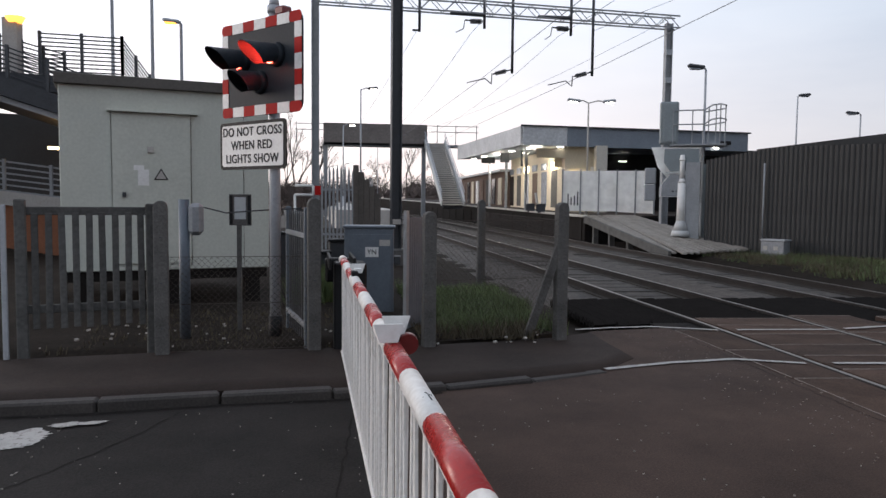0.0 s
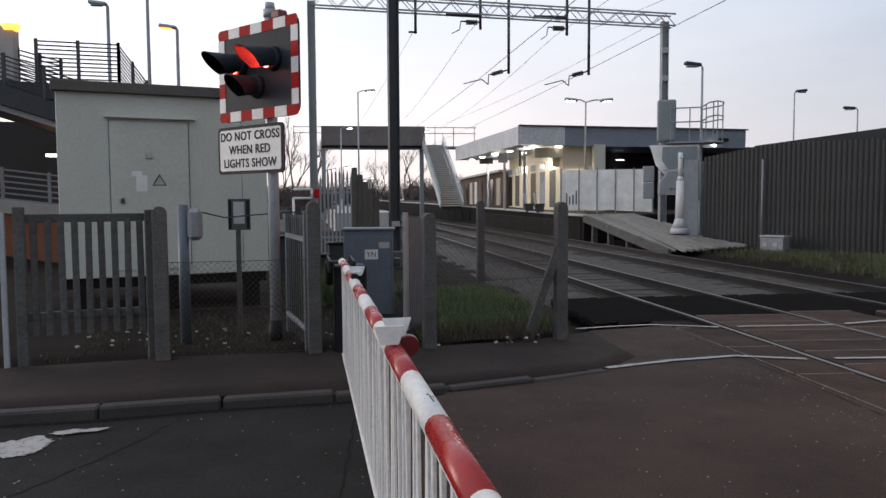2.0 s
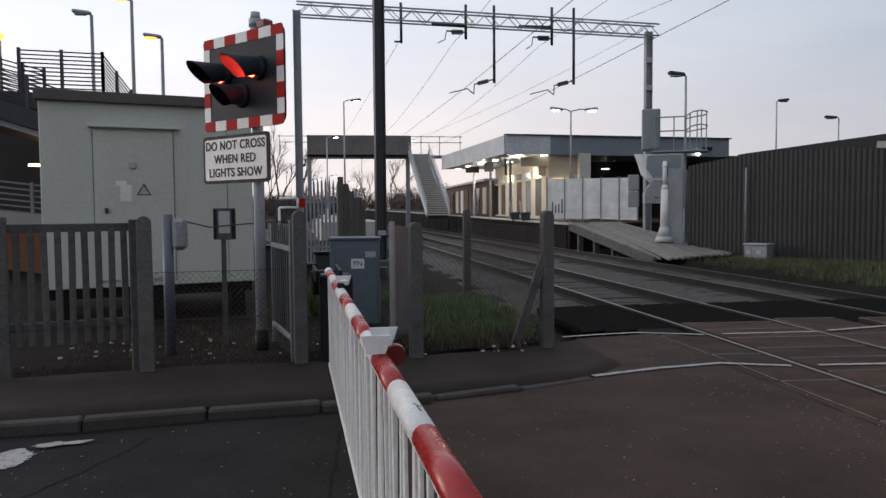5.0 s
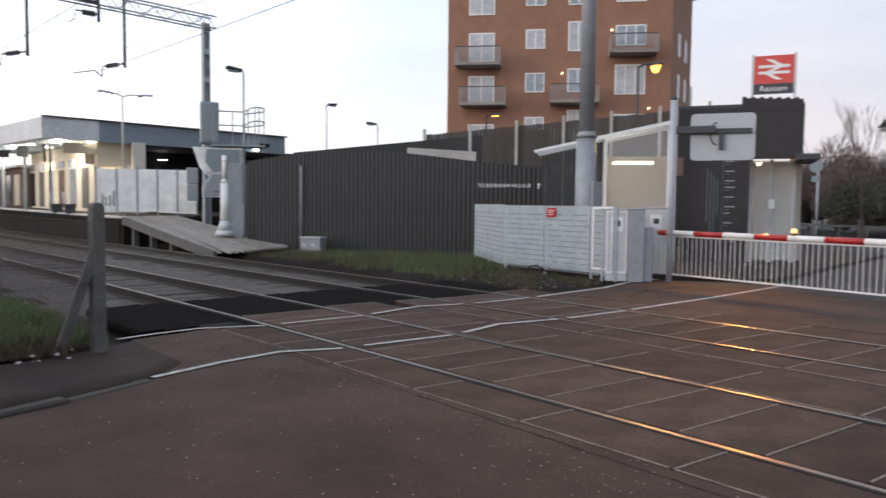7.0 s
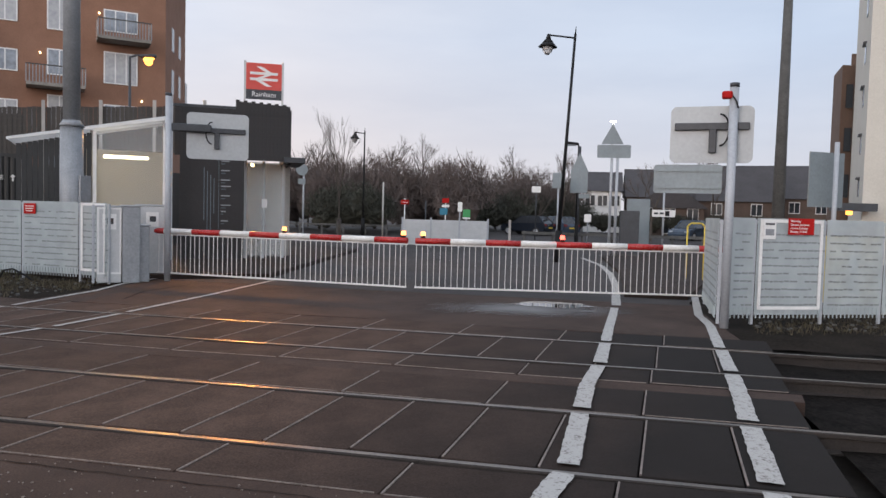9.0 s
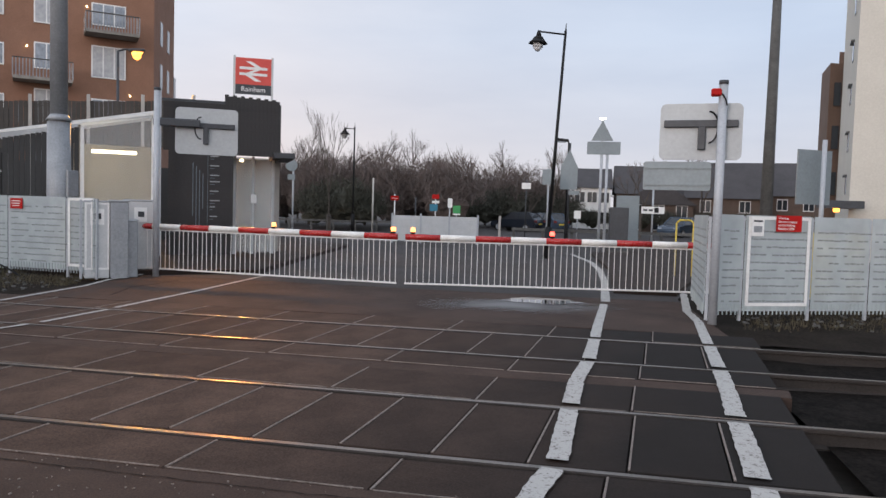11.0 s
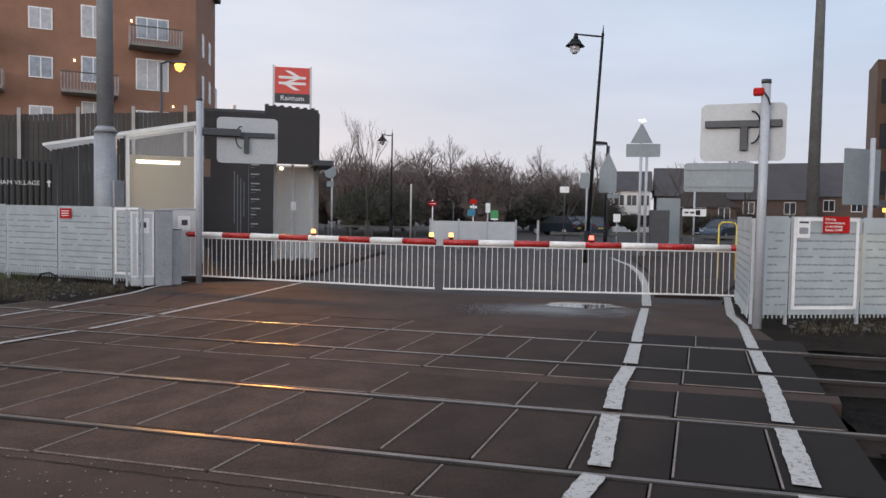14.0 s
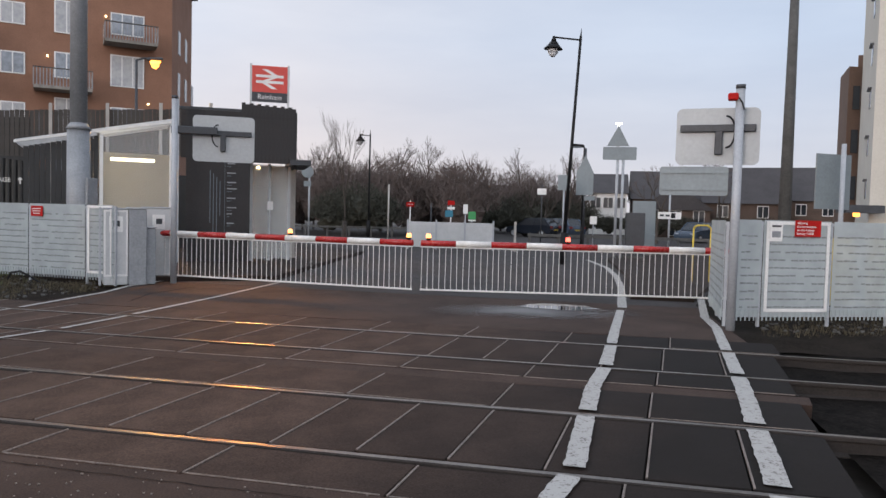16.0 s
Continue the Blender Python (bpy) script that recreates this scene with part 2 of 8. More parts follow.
M = dict(
    ground=mat("ground_soil", (0.075, 0.062, 0.05), 0.95, c2=(0.035, 0.03, 0.026), s1=0.6, s2=14, bump=0.8),
    soil=mat("verge_soil", (0.028, 0.0215, 0.017), 0.95, spec=0.06, c2=(0.010, 0.008, 0.0065), s1=1.3, s2=22, bump=0.9),
    asphalt=mat("asphalt", (0.076, 0.048, 0.037), 0.93, c2=(0.023, 0.0152, 0.0122), s1=0.9, s2=75, bump=0.6, spec=0.22, lo=0.34, hi=0.68),
    asphalt_g=mat("grey_asphalt", (0.062, 0.056, 0.055), 0.9, c2=(0.026, 0.0235, 0.0235), s1=0.7, s2=70, bump=0.4, spec=0.25),
    asphalt_d=mat("dark_asphalt", (0.026, 0.0215, 0.0195), 0.9, c2=(0.0075, 0.0064, 0.0058), s1=0.9, s2=70, bump=0.5, spec=0.2),
    asphalt2=mat("footway_asphalt", (0.042, 0.0288, 0.0236), 0.92, c2=(0.0125, 0.0088, 0.0073), s1=1.0, s2=70, bump=0.4, spec=0.25),
    kerb=mat("kerb_concrete", (0.056, 0.049, 0.045), 0.92, c2=(0.022, 0.0195, 0.018), s1=2.5, s2=50, rand=0.12),
    panel=lamp_toned_rubber(),
    joint=mat("panel_edging", (0.30, 0.245, 0.215), 0.75, c2=(0.075, 0.06, 0.05), s1=4, s2=40),
    paint=mat("worn_road_paint", (0.39, 0.375, 0.355), 0.85, c2=(0.10, 0.088, 0.078), s1=16, s2=55, bump=0.4, lo=0.36, hi=0.48),
    rail_top=mat("rail_head", (0.30, 0.25, 0.21), 0.36, 1.0, c2=(0.13, 0.115, 0.10), s1=3, s2=60, bump=0.05),
    rail=mat("rusty_rail", (0.034, 0.025, 0.020), 0.9, c2=(0.013, 0.010, 0.0085), s1=3, s2=50),
    ballast=mat("ballast", (0.090, 0.075, 0.064), 0.95, c2=(0.010, 0.0085, 0.0073), s1=5, s2=26, bump=1.0, lo=0.38, hi=0.62),
    ballast_d=mat("dark_ballast", (0.017, 0.014, 0.012), 0.95, c2=(0.004, 0.0034, 0.003), s1=5, s2=26, bump=1.0, spec=0.04, lo=0.38, hi=0.62),
    sleeper=mat("sleeper", (0.058, 0.049, 0.043), 0.92, c2=(0.018, 0.0155, 0.0135), s1=4, s2=40, rand=0.2),
    pit=mat("near_black", (0.019, 0.0165, 0.0152), 0.9, spec=0.08, s1=3, s2=30),
    concrete=mat("old_concrete", (0.128, 0.124, 0.118), 0.92, c2=(0.045, 0.043, 0.041), s1=4, s2=50, bump=0.5, rand=0.1),
    pale=mat("pale_concrete", (0.48, 0.46, 0.43), 0.85, c2=(0.32, 0.30, 0.28), s1=1.2, s2=30),
    galv=mat("galvanised_steel", (0.42, 0.44, 0.47), 0.55, 0.15, c2=(0.31, 0.325, 0.35), s1=4, s2=30, bump=0.05),
    steel=mat("grey_painted_steel", (0.30, 0.315, 0.335), 0.5, 0.2, c2=(0.2, 0.21, 0.225), s1=3, s2=25, bump=0.05),
    dark_steel=mat("dark_steel", (0.055, 0.06, 0.068), 0.5, 0.3, c2=(0.035, 0.037, 0.042), s1=3, s2=25, bump=0.05),
    black=mat("black_paint", (0.013, 0.0135, 0.015), 0.6, c2=(0.008, 0.008, 0.009), s1=3, s2=40, bump=0.05, spec=0.2),
    charcoal=mat("charcoal_cladding", (0.038, 0.036, 0.037), 0.6, c2=(0.026, 0.0245, 0.025), s1=1.5, s2=20, bump=0.06, spec=0.25),
    board=mat("signal_board_black", (0.024, 0.031, 0.039), 0.6, c2=(0.017, 0.022, 0.028), s1=2, s2=30, bump=0.03, spec=0.2),
    white=mat("white_paint", (0.78, 0.78, 0.77), 0.5, c2=(0.60, 0.595, 0.58), s1=2.5, s2=30, bump=0.04),
    dirty_white=mat("dirty_white_paint", (0.80, 0.79, 0.77), 0.5, c2=(0.56, 0.54, 0.51), s1=6, s2=40, bump=0.08),
    red=mat("red_reflective", (0.43, 0.017, 0.015), 0.55, c2=(0.33, 0.013, 0.012), s1=3, s2=40, bump=0.03, spec=0.06),
    boom_red=mat("glossy_red_band", (0.40, 0.019, 0.017), 0.28, c2=(0.30, 0.014, 0.013), s1=3, s2=40, bump=0.03, spec=0.5),
    dull_red=mat("dull_red_lens", (0.17, 0.013, 0.013), 0.3, s1=3, s2=30, bump=0),
    sign_red=mat("pinkish_sign_red", (0.60, 0.10, 0.085), 0.6, c2=(0.52, 0.085, 0.07), s1=3, s2=30, bump=0.02, spec=0.15),
    bridge=mat("weathered_bridge_panel", (0.19, 0.17, 0.16), 0.85, c2=(0.11, 0.098, 0.092), s1=0.6, s2=8, bump=0.1),
    hut=mat("hut_panel", (0.53, 0.55, 0.49), 0.65, c2=(0.42, 0.435, 0.39), s1=0.9, s2=25, bump=0.06),
    hut_roof=mat("hut_fascia", (0.115, 0.105, 0.095), 0.8, s1=2, s2=25),
    cabinet=mat("cabinet_grey", (0.125, 0.15, 0.18), 0.5, 0.1, c2=(0.09, 0.108, 0.13), s1=2, s2=30, bump=0.04),
    timber=mat("weathered_timber", (0.108, 0.106, 0.101), 0.88, c2=(0.044, 0.043, 0.041), s1=3, s2=30, bump=0.4, rand=0.15),
    plank=mat("pale_boards", (0.34, 0.312, 0.28), 0.88, c2=(0.15, 0.135, 0.12), s1=3, s2=30, bump=0.4, rand=0.12),
    dark_timber=mat("dark_fence", (0.085, 0.075, 0.066), 0.85, c2=(0.05, 0.044, 0.04), s1=2, s2=25, rand=0.12),
    clad=mat("dark_cladding", (0.027, 0.0275, 0.028), 0.6, c2=(0.017, 0.0173, 0.0176), s1=1.0, s2=20, bump=0.08),
    house_brick=mat("weathered_house_brick", (0.115, 0.078, 0.060), 0.85, c2=(0.06, 0.042, 0.033), s1=0.8, s2=14, bump=0.1),
    brick=mat("red_brick", (0.29, 0.150, 0.096), 0.85, c2=(0.205, 0.104, 0.066), s1=0.8, s2=14, bump=0.1),
    brown=mat("brown_brick", (0.135, 0.085, 0.062), 0.85, s1=0.8, s2=14),
    render_w=mat("pale_render", (0.55, 0.52, 0.46), 0.8, c2=(0.45, 0.425, 0.375), s1=0.4, s2=12, bump=0.05),
    roof=mat("roof_tiles", (0.060, 0.055, 0.058), 0.8, c2=(0.036, 0.033, 0.035), s1=0.7, s2=10),
    canopy=mat("canopy_fascia", (0.62, 0.64, 0.66), 0.5, 0.1, c2=(0.36, 0.375, 0.39), s1=0.7, s2=10, bump=0.05),
    canopy_d=mat("canopy_blue_grey", (0.20, 0.235, 0.275), 0.5, c2=(0.15, 0.175, 0.21), s1=0.7, s2=10, bump=0.05),
    cream=mat("cream_wall", (0.62, 0.55, 0.42), 0.75, c2=(0.50, 0.44, 0.33), s1=0.8, s2=12),
    bark=mat("bark", (0.10, 0.082, 0.07), 0.95, c2=(0.04, 0.032, 0.027), s1=4, s2=30, bump=0.5),
    twig=mat("winter_twigs", (0.150, 0.118, 0.107), 0.95, c2=(0.075, 0.059, 0.054), s1=0.3, s2=6, bump=0),
    hedge=mat("evergreen", (0.060, 0.060, 0.044), 0.9, c2=(0.028, 0.029, 0.022), s1=0.4, s2=6, bump=0),
    grass=mat("grass", (0.135, 0.185, 0.068), 0.9, c2=(0.058, 0.078, 0.032), s1=1.0, s2=9, bump=0),
    dry=mat("dry_grass", (0.10, 0.078, 0.044), 0.9, c2=(0.045, 0.038, 0.02), s1=1.0, s2=9, bump=0),
    window=mat("window_pane", (0.33, 0.37, 0.42), 0.12, c2=(0.16, 0.18, 0.21), s1=0.5, s2=4, bump=0),
    curtain=mat("curtained_pane", (0.50, 0.50, 0.50), 0.25, c2=(0.30, 0.31, 0.33), s1=0.9, s2=5, bump=0),
    dark_glass=mat("dark_pane", (0.03, 0.035, 0.042), 0.1, s1=1, s2=6, bump=0),
    yellow=mat("yellow_paint", (0.68, 0.50, 0.06), 0.5, s1=2, s2=20),
    orange=mat("orange_lamplight", (0.27, 0.10, 0.045), 0.7, s1=2, s2=20),
    blue=mat("blue_panel", (0.03, 0.20, 0.30), 0.6, s1=2, s2=20),
    green=mat("green_sign", (0.05, 0.32, 0.10), 0.5, s1=2, s2=20),
    sign_pale=mat("sign_back_pale", (0.40, 0.42, 0.43), 0.5, 0.1, c2=(0.33, 0.345, 0.355), s1=1.5, s2=20, bump=0.03),
    sign_back=mat("sign_back_grey", (0.22, 0.255, 0.27), 0.55, 0.2, c2=(0.17, 0.195, 0.21), s1=1.5, s2=20, bump=0.03),
    car_dark=mat("car_paint_dark", (0.020, 0.026, 0.038), 0.25, 0.0, s1=1, s2=20, bump=0),
    car_blue=mat("car_paint_blue", (0.055, 0.080, 0.12), 0.25, 0.0, s1=1, s2=20, bump=0),
    rubber=mat("tyre", (0.02, 0.02, 0.02), 0.9),
    perf=mat("perforated_sheet", (0.52, 0.53, 0.535), 0.55, 0.1, c2=(0.40, 0.41, 0.415), s1=2.2, s2=30, bump=0.04),
    perf_hole=mat("perforation", (0.24, 0.26, 0.265), 0.7, c2=(0.15, 0.165, 0.17), s1=9, s2=40, bump=0),
    perf_sheet=thin_sheet("perforated_white_sheet", (0.53, 0.58, 0.59), 0.68, 0.25),
    milky=thin_sheet("milky_sheet", (0.90, 0.90, 0.89), 0.97, 0.55),
    roof_sheet=thin_sheet("translucent_roof_sheet", (0.75, 0.77, 0.78), 0.85, 0.5),
    oh_wire=mat("overhead_wire", (0.14, 0.14, 0.15), 0.6, 0.2),
    link=mat("rusty_wire", (0.085, 0.07, 0.06), 0.8, 0.3, c2=(0.04, 0.033, 0.028), s1=6, s2=30, bump=0),
    haze_glass=glass_mat("scuffed_glass", (0.55, 0.56, 0.55), 0.25, 0.35),
    clear=glass_mat("clear_pane", (0.6, 0.62, 0.62), 0.06, 0.15),
    lamp_red=glow("red_lamp", (1.0, 0.045, 0.03), 60.0),
    lamp_sodium=glow("sodium_lamp", (1.0, 0.40, 0.07), 3.2),
    lamp_cool=glow("cool_lamp", (1.0, 0.95, 0.86), 9.0),
    lamp_tube=glow("fluorescent_tube", (1.0, 0.88, 0.62), 4.0),
    lamp_amber=glow("boom_lamp", (1.0, 0.36, 0.10), 3.6),
    lamp_boomred=glow("boom_lamp_red", (1.0, 0.09, 0.06), 4.5),
    lamp_shop=glow("warm_lamp", (1.0, 0.80, 0.45), 6.0),
)


# ---- building helpers ----
def bmn():
    return bmesh.new()


def quadbox(bm, m, mi=0):
    """A unit cube under the matrix m."""
    vs = [bm.verts.new(m @ Vector((x, y, z))) for x in (-0.5, 0.5) for y in (-0.5, 0.5) for z in (-0.5, 0.5)]
    fs = [(0, 1, 3, 2), (4, 6, 7, 5), (0, 4, 5, 1), (2, 3, 7, 6), (0, 2, 6, 4), (1, 5, 7, 3)]
    out = []
    for f in fs:
        face = bm.faces.new([vs[i] for i in f])
        face.material_index = mi
        out.append(face)
    return out


def box(bm, x, y, z, sx, sy, sz, rz=0.0, bevel=0.0, mi=0, ry=0.0, rx=0.0):
    fs = quadbox(bm, pose(x, y, z, rx, ry, rz) @ Matrix.Diagonal((sx, sy, sz, 1)), mi)
    if bevel:
        es = list({e for f in fs for e in f.edges})
        bmesh.ops.bevel(bm, geom=es, offset=bevel, segments=1, affect="EDGES", material=-1)
    return bm


def beam(bm, p, q, w, h, mi=0):
    """A square bar from p to q."""
    p, q = Vector(p), Vector(q)
    d = q - p
    z = Vector((0, 0, 1)) if abs(d.normalized().z) < 0.98 else Vector((0, 1, 0))
    side = d.cross(z).normalized()
    up = side.cross(d).normalized()
    m = Matrix((side * w, d, up * h)).transposed().to_4x4()
    m.translation = (p + q) / 2
    quadbox(bm, m, mi)
    return bm


def tube(bm, p, q, r0, r1=None, n=10, caps=True, mi=0):
    p, q = Vector(p), Vector(q)
    r1 = r0 if r1 is None else r1
    d = (q - p).normalized()
    a = d.orthogonal().normalized()
    b = d.cross(a)
    ra, rb = [], []
    for i in range(n):
        c, s = math.cos(2 * math.pi * i / n), math.sin(2 * math.pi * i / n)
        ra.append(bm.verts.new(p + (a * c + b * s) * r0))
        rb.append(bm.verts.new(q + (a * c + b * s) * r1))
    for i in range(n):
        f = bm.faces.new((ra[i], ra[(i + 1) % n], rb[(i + 1) % n], rb[i]))
        f.smooth, f.material_index = n > 6, mi
    if caps:
        bm.faces.new(ra[::-1]).material_index = mi
        bm.faces.new(rb).material_index = mi
    return bm


def run(bm, pts, r, n=6, mi=0):
    for p, q in zip(pts[:-1], pts[1:]):
        tube(bm, p, q, r, n=n, mi=mi)
    return bm


def prism(bm, pts, z0, z1, mi=0, m=None):
    """A plan polygon raised from z0 to z1 (anticlockwise from above)."""
    m = m or Matrix()
    lo = [bm.verts.new(m @ Vector((x, y, z0))) for x, y in pts]
    hi = [bm.verts.new(m @ Vector((x, y, z1))) for x, y in pts]
    n = len(pts)
    for i in range(n):
        bm.faces.new((lo[i], lo[(i + 1) % n], hi[(i + 1) % n], hi[i])).material_index = mi
    bm.faces.new(hi).material_index = mi
    bm.faces.new(lo[::-1]).material_index = mi
    return bm


UPRIGHT = pose(0, 0, 0, 90)       # plan polygon (x, y) stood up as (x, z)


def rounded(w, h, r, n=4):
    pts = []
    for cx, cy, a in ((w / 2 - r, h / 2 - r, 0), (-w / 2 + r, h / 2 - r, 90), (-w / 2 + r, -h / 2 + r, 180), (w / 2 - r, -h / 2 + r, 270)):
        for i in range(n + 1):
            t = radians(a + 90 * i / n)
            pts.append((cx + r * math.cos(t), cy + r * math.sin(t)))
    return pts


def mesh_of(name, bm, mats):
    me = bpy.data.meshes.new(name)
    bm.normal_update()
    bm.to_mesh(me)
    bm.free()
    for x in mats if isinstance(mats, (list, tuple)) else [mats]:
        me.materials.append(M[x])
    return me


def thing(name, label, category, x=0.0, y=0.0, z=0.0, rz=0.0, group="", kind=""):
    o = new(name)
    o.empty_display_size = 0.2
    o.matrix_basis = pose(x, y, z, 0, 0, rz)
    return tagged(o, label, category, group, kind)


def part(name, bm, mats, parent, label=""):
    o = new(name, mesh_of(name, bm, mats))
    o.parent = parent
    return tagged(o, label)


def solo(name, bm, mats, label, category, group="", kind=""):
    return tagged(new(name, mesh_of(name, bm, mats)), label, category, group, kind)


def lettering(name, text, size, mats, parent, m, align="CENTER", depth=0.002, spacing=1.0, bold=0.0):
    """Words as a thin raised mesh; m puts the plan of the words where they stand."""
    cu = bpy.data.curves.new(name, "FONT")
    cu.body, cu.size, cu.extrude, cu.align_x, cu.align_y = text, size, depth, align, "CENTER"
    cu.space_character, cu.offset = spacing, bold
    tmp = new("tmp_words", cu)
    me = bpy.data.meshes.new_from_object(tmp.evaluated_get(bpy.context.evaluated_depsgraph_get()))
    bpy.data.objects.remove(tmp)
    me.materials.clear()
    me.materials.append(M[mats])
    o = new(name, me)
    o.parent = parent
    o.matrix_basis = m
    return o


def to_dir(ax, ay, bx, by):
    """Length and heading of the plan line from a to b."""
    return math.hypot(bx - ax, by - ay), math.degrees(math.atan2(by - ay, bx - ax))


# ---- large structure ----
def bend(y):
    """Sideways drift of the line as it curves away towards the station."""
    s = max(0.0, y - 9.0)
    return -0.028 * s - 0.0003 * s * s


RAILS = (4.745, 6.25, 8.295, 9.80)

bm = bmn()
prism(bm, [(-2500, -2500), (2500, -2500), (2500, 2500), (-2500, 2500)], -0.9, -0.32)
solo("ground", bm, "ground", "bare brown soil reaching to the horizon", "ground", kind="structure")


def sheet(name, pts, z0, z1, m, label, category="road"):
    b = bmn()
    prism(b, pts, z0, z1)
    return solo(name, b, m, label, category, kind="structure")


# near carriageway, footway and the far road; the worn joint between them is uneven
SEAM = [(0.1 + 0.16 * noise.noise((0.7 * i, 2.0, 0.0)) + 0.05 * noise.noise((3.1 * i, 5.0, 0.0)), -8 + 0.2 * i) for i in range(70)]
sheet("road_near", [(x, y) for x, y in SEAM] + [(0.06, 6.19), (0.8, 6.36), (2.44, 6.93), (2.95, 9.05), (4.08, 9.25), (4.08, -8)],
      -0.31, 0.0, "asphalt", "worn brown-red asphalt on the crossing approach")
sheet("road_approach", [(-30, -8)] + [(x - 0.004, y) for x, y in SEAM] + [(0.056, 6.19), (-0.17, 6.14), (-1.06, 6.10), (-1.95, 5.9), (-30, 5.6)],
      -0.31, 0.003, "asphalt_d", "dark grey asphalt road with patches and cracks")
# the near footway falls to the road at the crossing
FRONT = [(-30, 5.76), (-3.3, 5.88), (-1.95, 5.98), (-1.06, 6.14), (-0.17, 6.21), (0.8, 6.40), (1.62, 6.62), (2.44, 6.93), (2.92, 7.45)]
BACK = [(-30, 7.35), (-3.3, 7.4), (-1.9, 7.66), (-1.1, 7.75), (-0.4, 7.84), (0.8, 8.02), (1.62, 8.3), (2.40, 8.56), (2.92, 8.9)]
LIFT = [0.078, 0.078, 0.078, 0.074, 0.062, 0.042, 0.022, 0.008, 0.004]
bm = bmn()
rows_f = [[bm.verts.new((p[0] + (q[0] - p[0]) * k / 4, p[1] + (q[1] - p[1]) * k / 4, h + (0.012 * (k == 4)))) for k in range(5)] for p, q, h in zip(FRONT, BACK, LIFT)]
low_f = [bm.verts.new((p[0], p[1], -0.3)) for p in FRONT]
for i in range(len(rows_f) - 1):
    for k in range(4):
        bm.faces.new((rows_f[i][k], rows_f[i + 1][k], rows_f[i + 1][k + 1], rows_f[i][k + 1])).smooth = True
    bm.faces.new((low_f[i], low_f[i + 1], rows_f[i + 1][0], rows_f[i][0]))
solo("footway_near", bm, "asphalt2", "patched dark asphalt footway falling to the crossing", "pavement", kind="structure")
sheet("road_deck_edge", [(10.74, -1.95), (14.6, -1.77), (14.6, 9.4), (12.6, 9.3), (10.74, 9.2)], -0.31, 0.0, "asphalt", "worn brown asphalt between deck and far barriers")
sheet("road_far", [(14.604, -1.77), (15.0, -1.75), (30, -5.0), (90, -30), (90, 60), (34, 16), (28, 9.2), (23, 8.5), (16, 7.4), (14.604, 9.3)],
      -0.31, 0.002, "asphalt_g", "grey asphalt road beyond the barriers")
sheet("footway_station", [(16.0, 7.45), (23, 8.55), (28, 9.25), (34, 16.1), (33, 22), (19, 20), (14.4, 12), (14.5, 9.65)], -0.31, 0.10, "asphalt2",
      "grey footway before the station entrance", "pavement")
sheet("footway_far", [(15.6, -0.55), (15.6, -1.8), (30, -5.0), (46, -11.0), (46, -3), (29.6, -0.1), (21.4, -0.62)], -0.31, 0.09, "asphalt2",
      "asphalt footway along the far road", "pavement")

# verges
def rough_sheet(name, x0, x1, y0, y1, step, height, m, label, amp=0.05, seed=0):
    b = bmn()
    nx, ny = int((x1 - x0) / step), int((y1 - y0) / step)
    grid = []
    for i in range(nx + 1):
        row = []
        for j in range(ny + 1):
            x, y = x0 + (x1 - x0) * i / nx, y0 + (y1 - y0) * j / ny
            n = noise.noise((x * 0.9 + seed, y * 0.9, 0.3)) + 0.5 * noise.noise((x * 3.1, y * 3.1 + seed, 1.7))
            row.append(b.verts.new((x + bend(y), y, height(x, y) + amp * n)))
        grid.append(row)
    for i in range(nx):
        for j in range(ny):
            f = b.faces.new((grid[i][j], grid[i + 1][j], grid[i + 1][j + 1], grid[i][j + 1]))
            f.smooth = True
    return solo(name, b, m, label, "ground", kind="structure")


def verge_left(x, y):
    edge = 7.5 + 0.24 * (x + 1.9) * (1 if x > -0.4 else 0.12)
    lift = 0.07 if y > edge + 0.25 else -0.12
    return lift - 0.34 * min(1.0, max(0.0, (x - 2.1) / 1.2)) * (1 if y > 8.9 else 0.6)


rough_sheet("verge_fence", -14, 3.6, 7.3, 40, 0.3, verge_left, "soil", "bare dark soil with litter behind the fence", 0.04)
rough_sheet("verge_station", 10.75, 24, 9.0, 30, 0.35, lambda x, y: -0.06 if x > 11.4 else -0.16, "soil", "rough soil verge beside the line", 0.05, 7)
rough_sheet("verge_far", 10.8, 22, -9.0, -1.5, 0.35, lambda x, y: -0.07 if x > 11.2 else -0.12, "soil", "dark soil and rubble below the mesh fence", 0.05, 11)
rough_sheet("ballast_station", 3.3, 11.6, 9.5, 75, 0.4, lambda x, y: -0.155 if 3.9 < x < 10.8 else -0.27, "ballast", "brown stone ballast between the rails", 0.025, 3)
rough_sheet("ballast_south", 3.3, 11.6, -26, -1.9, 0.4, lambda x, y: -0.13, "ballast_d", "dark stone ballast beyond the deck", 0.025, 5)

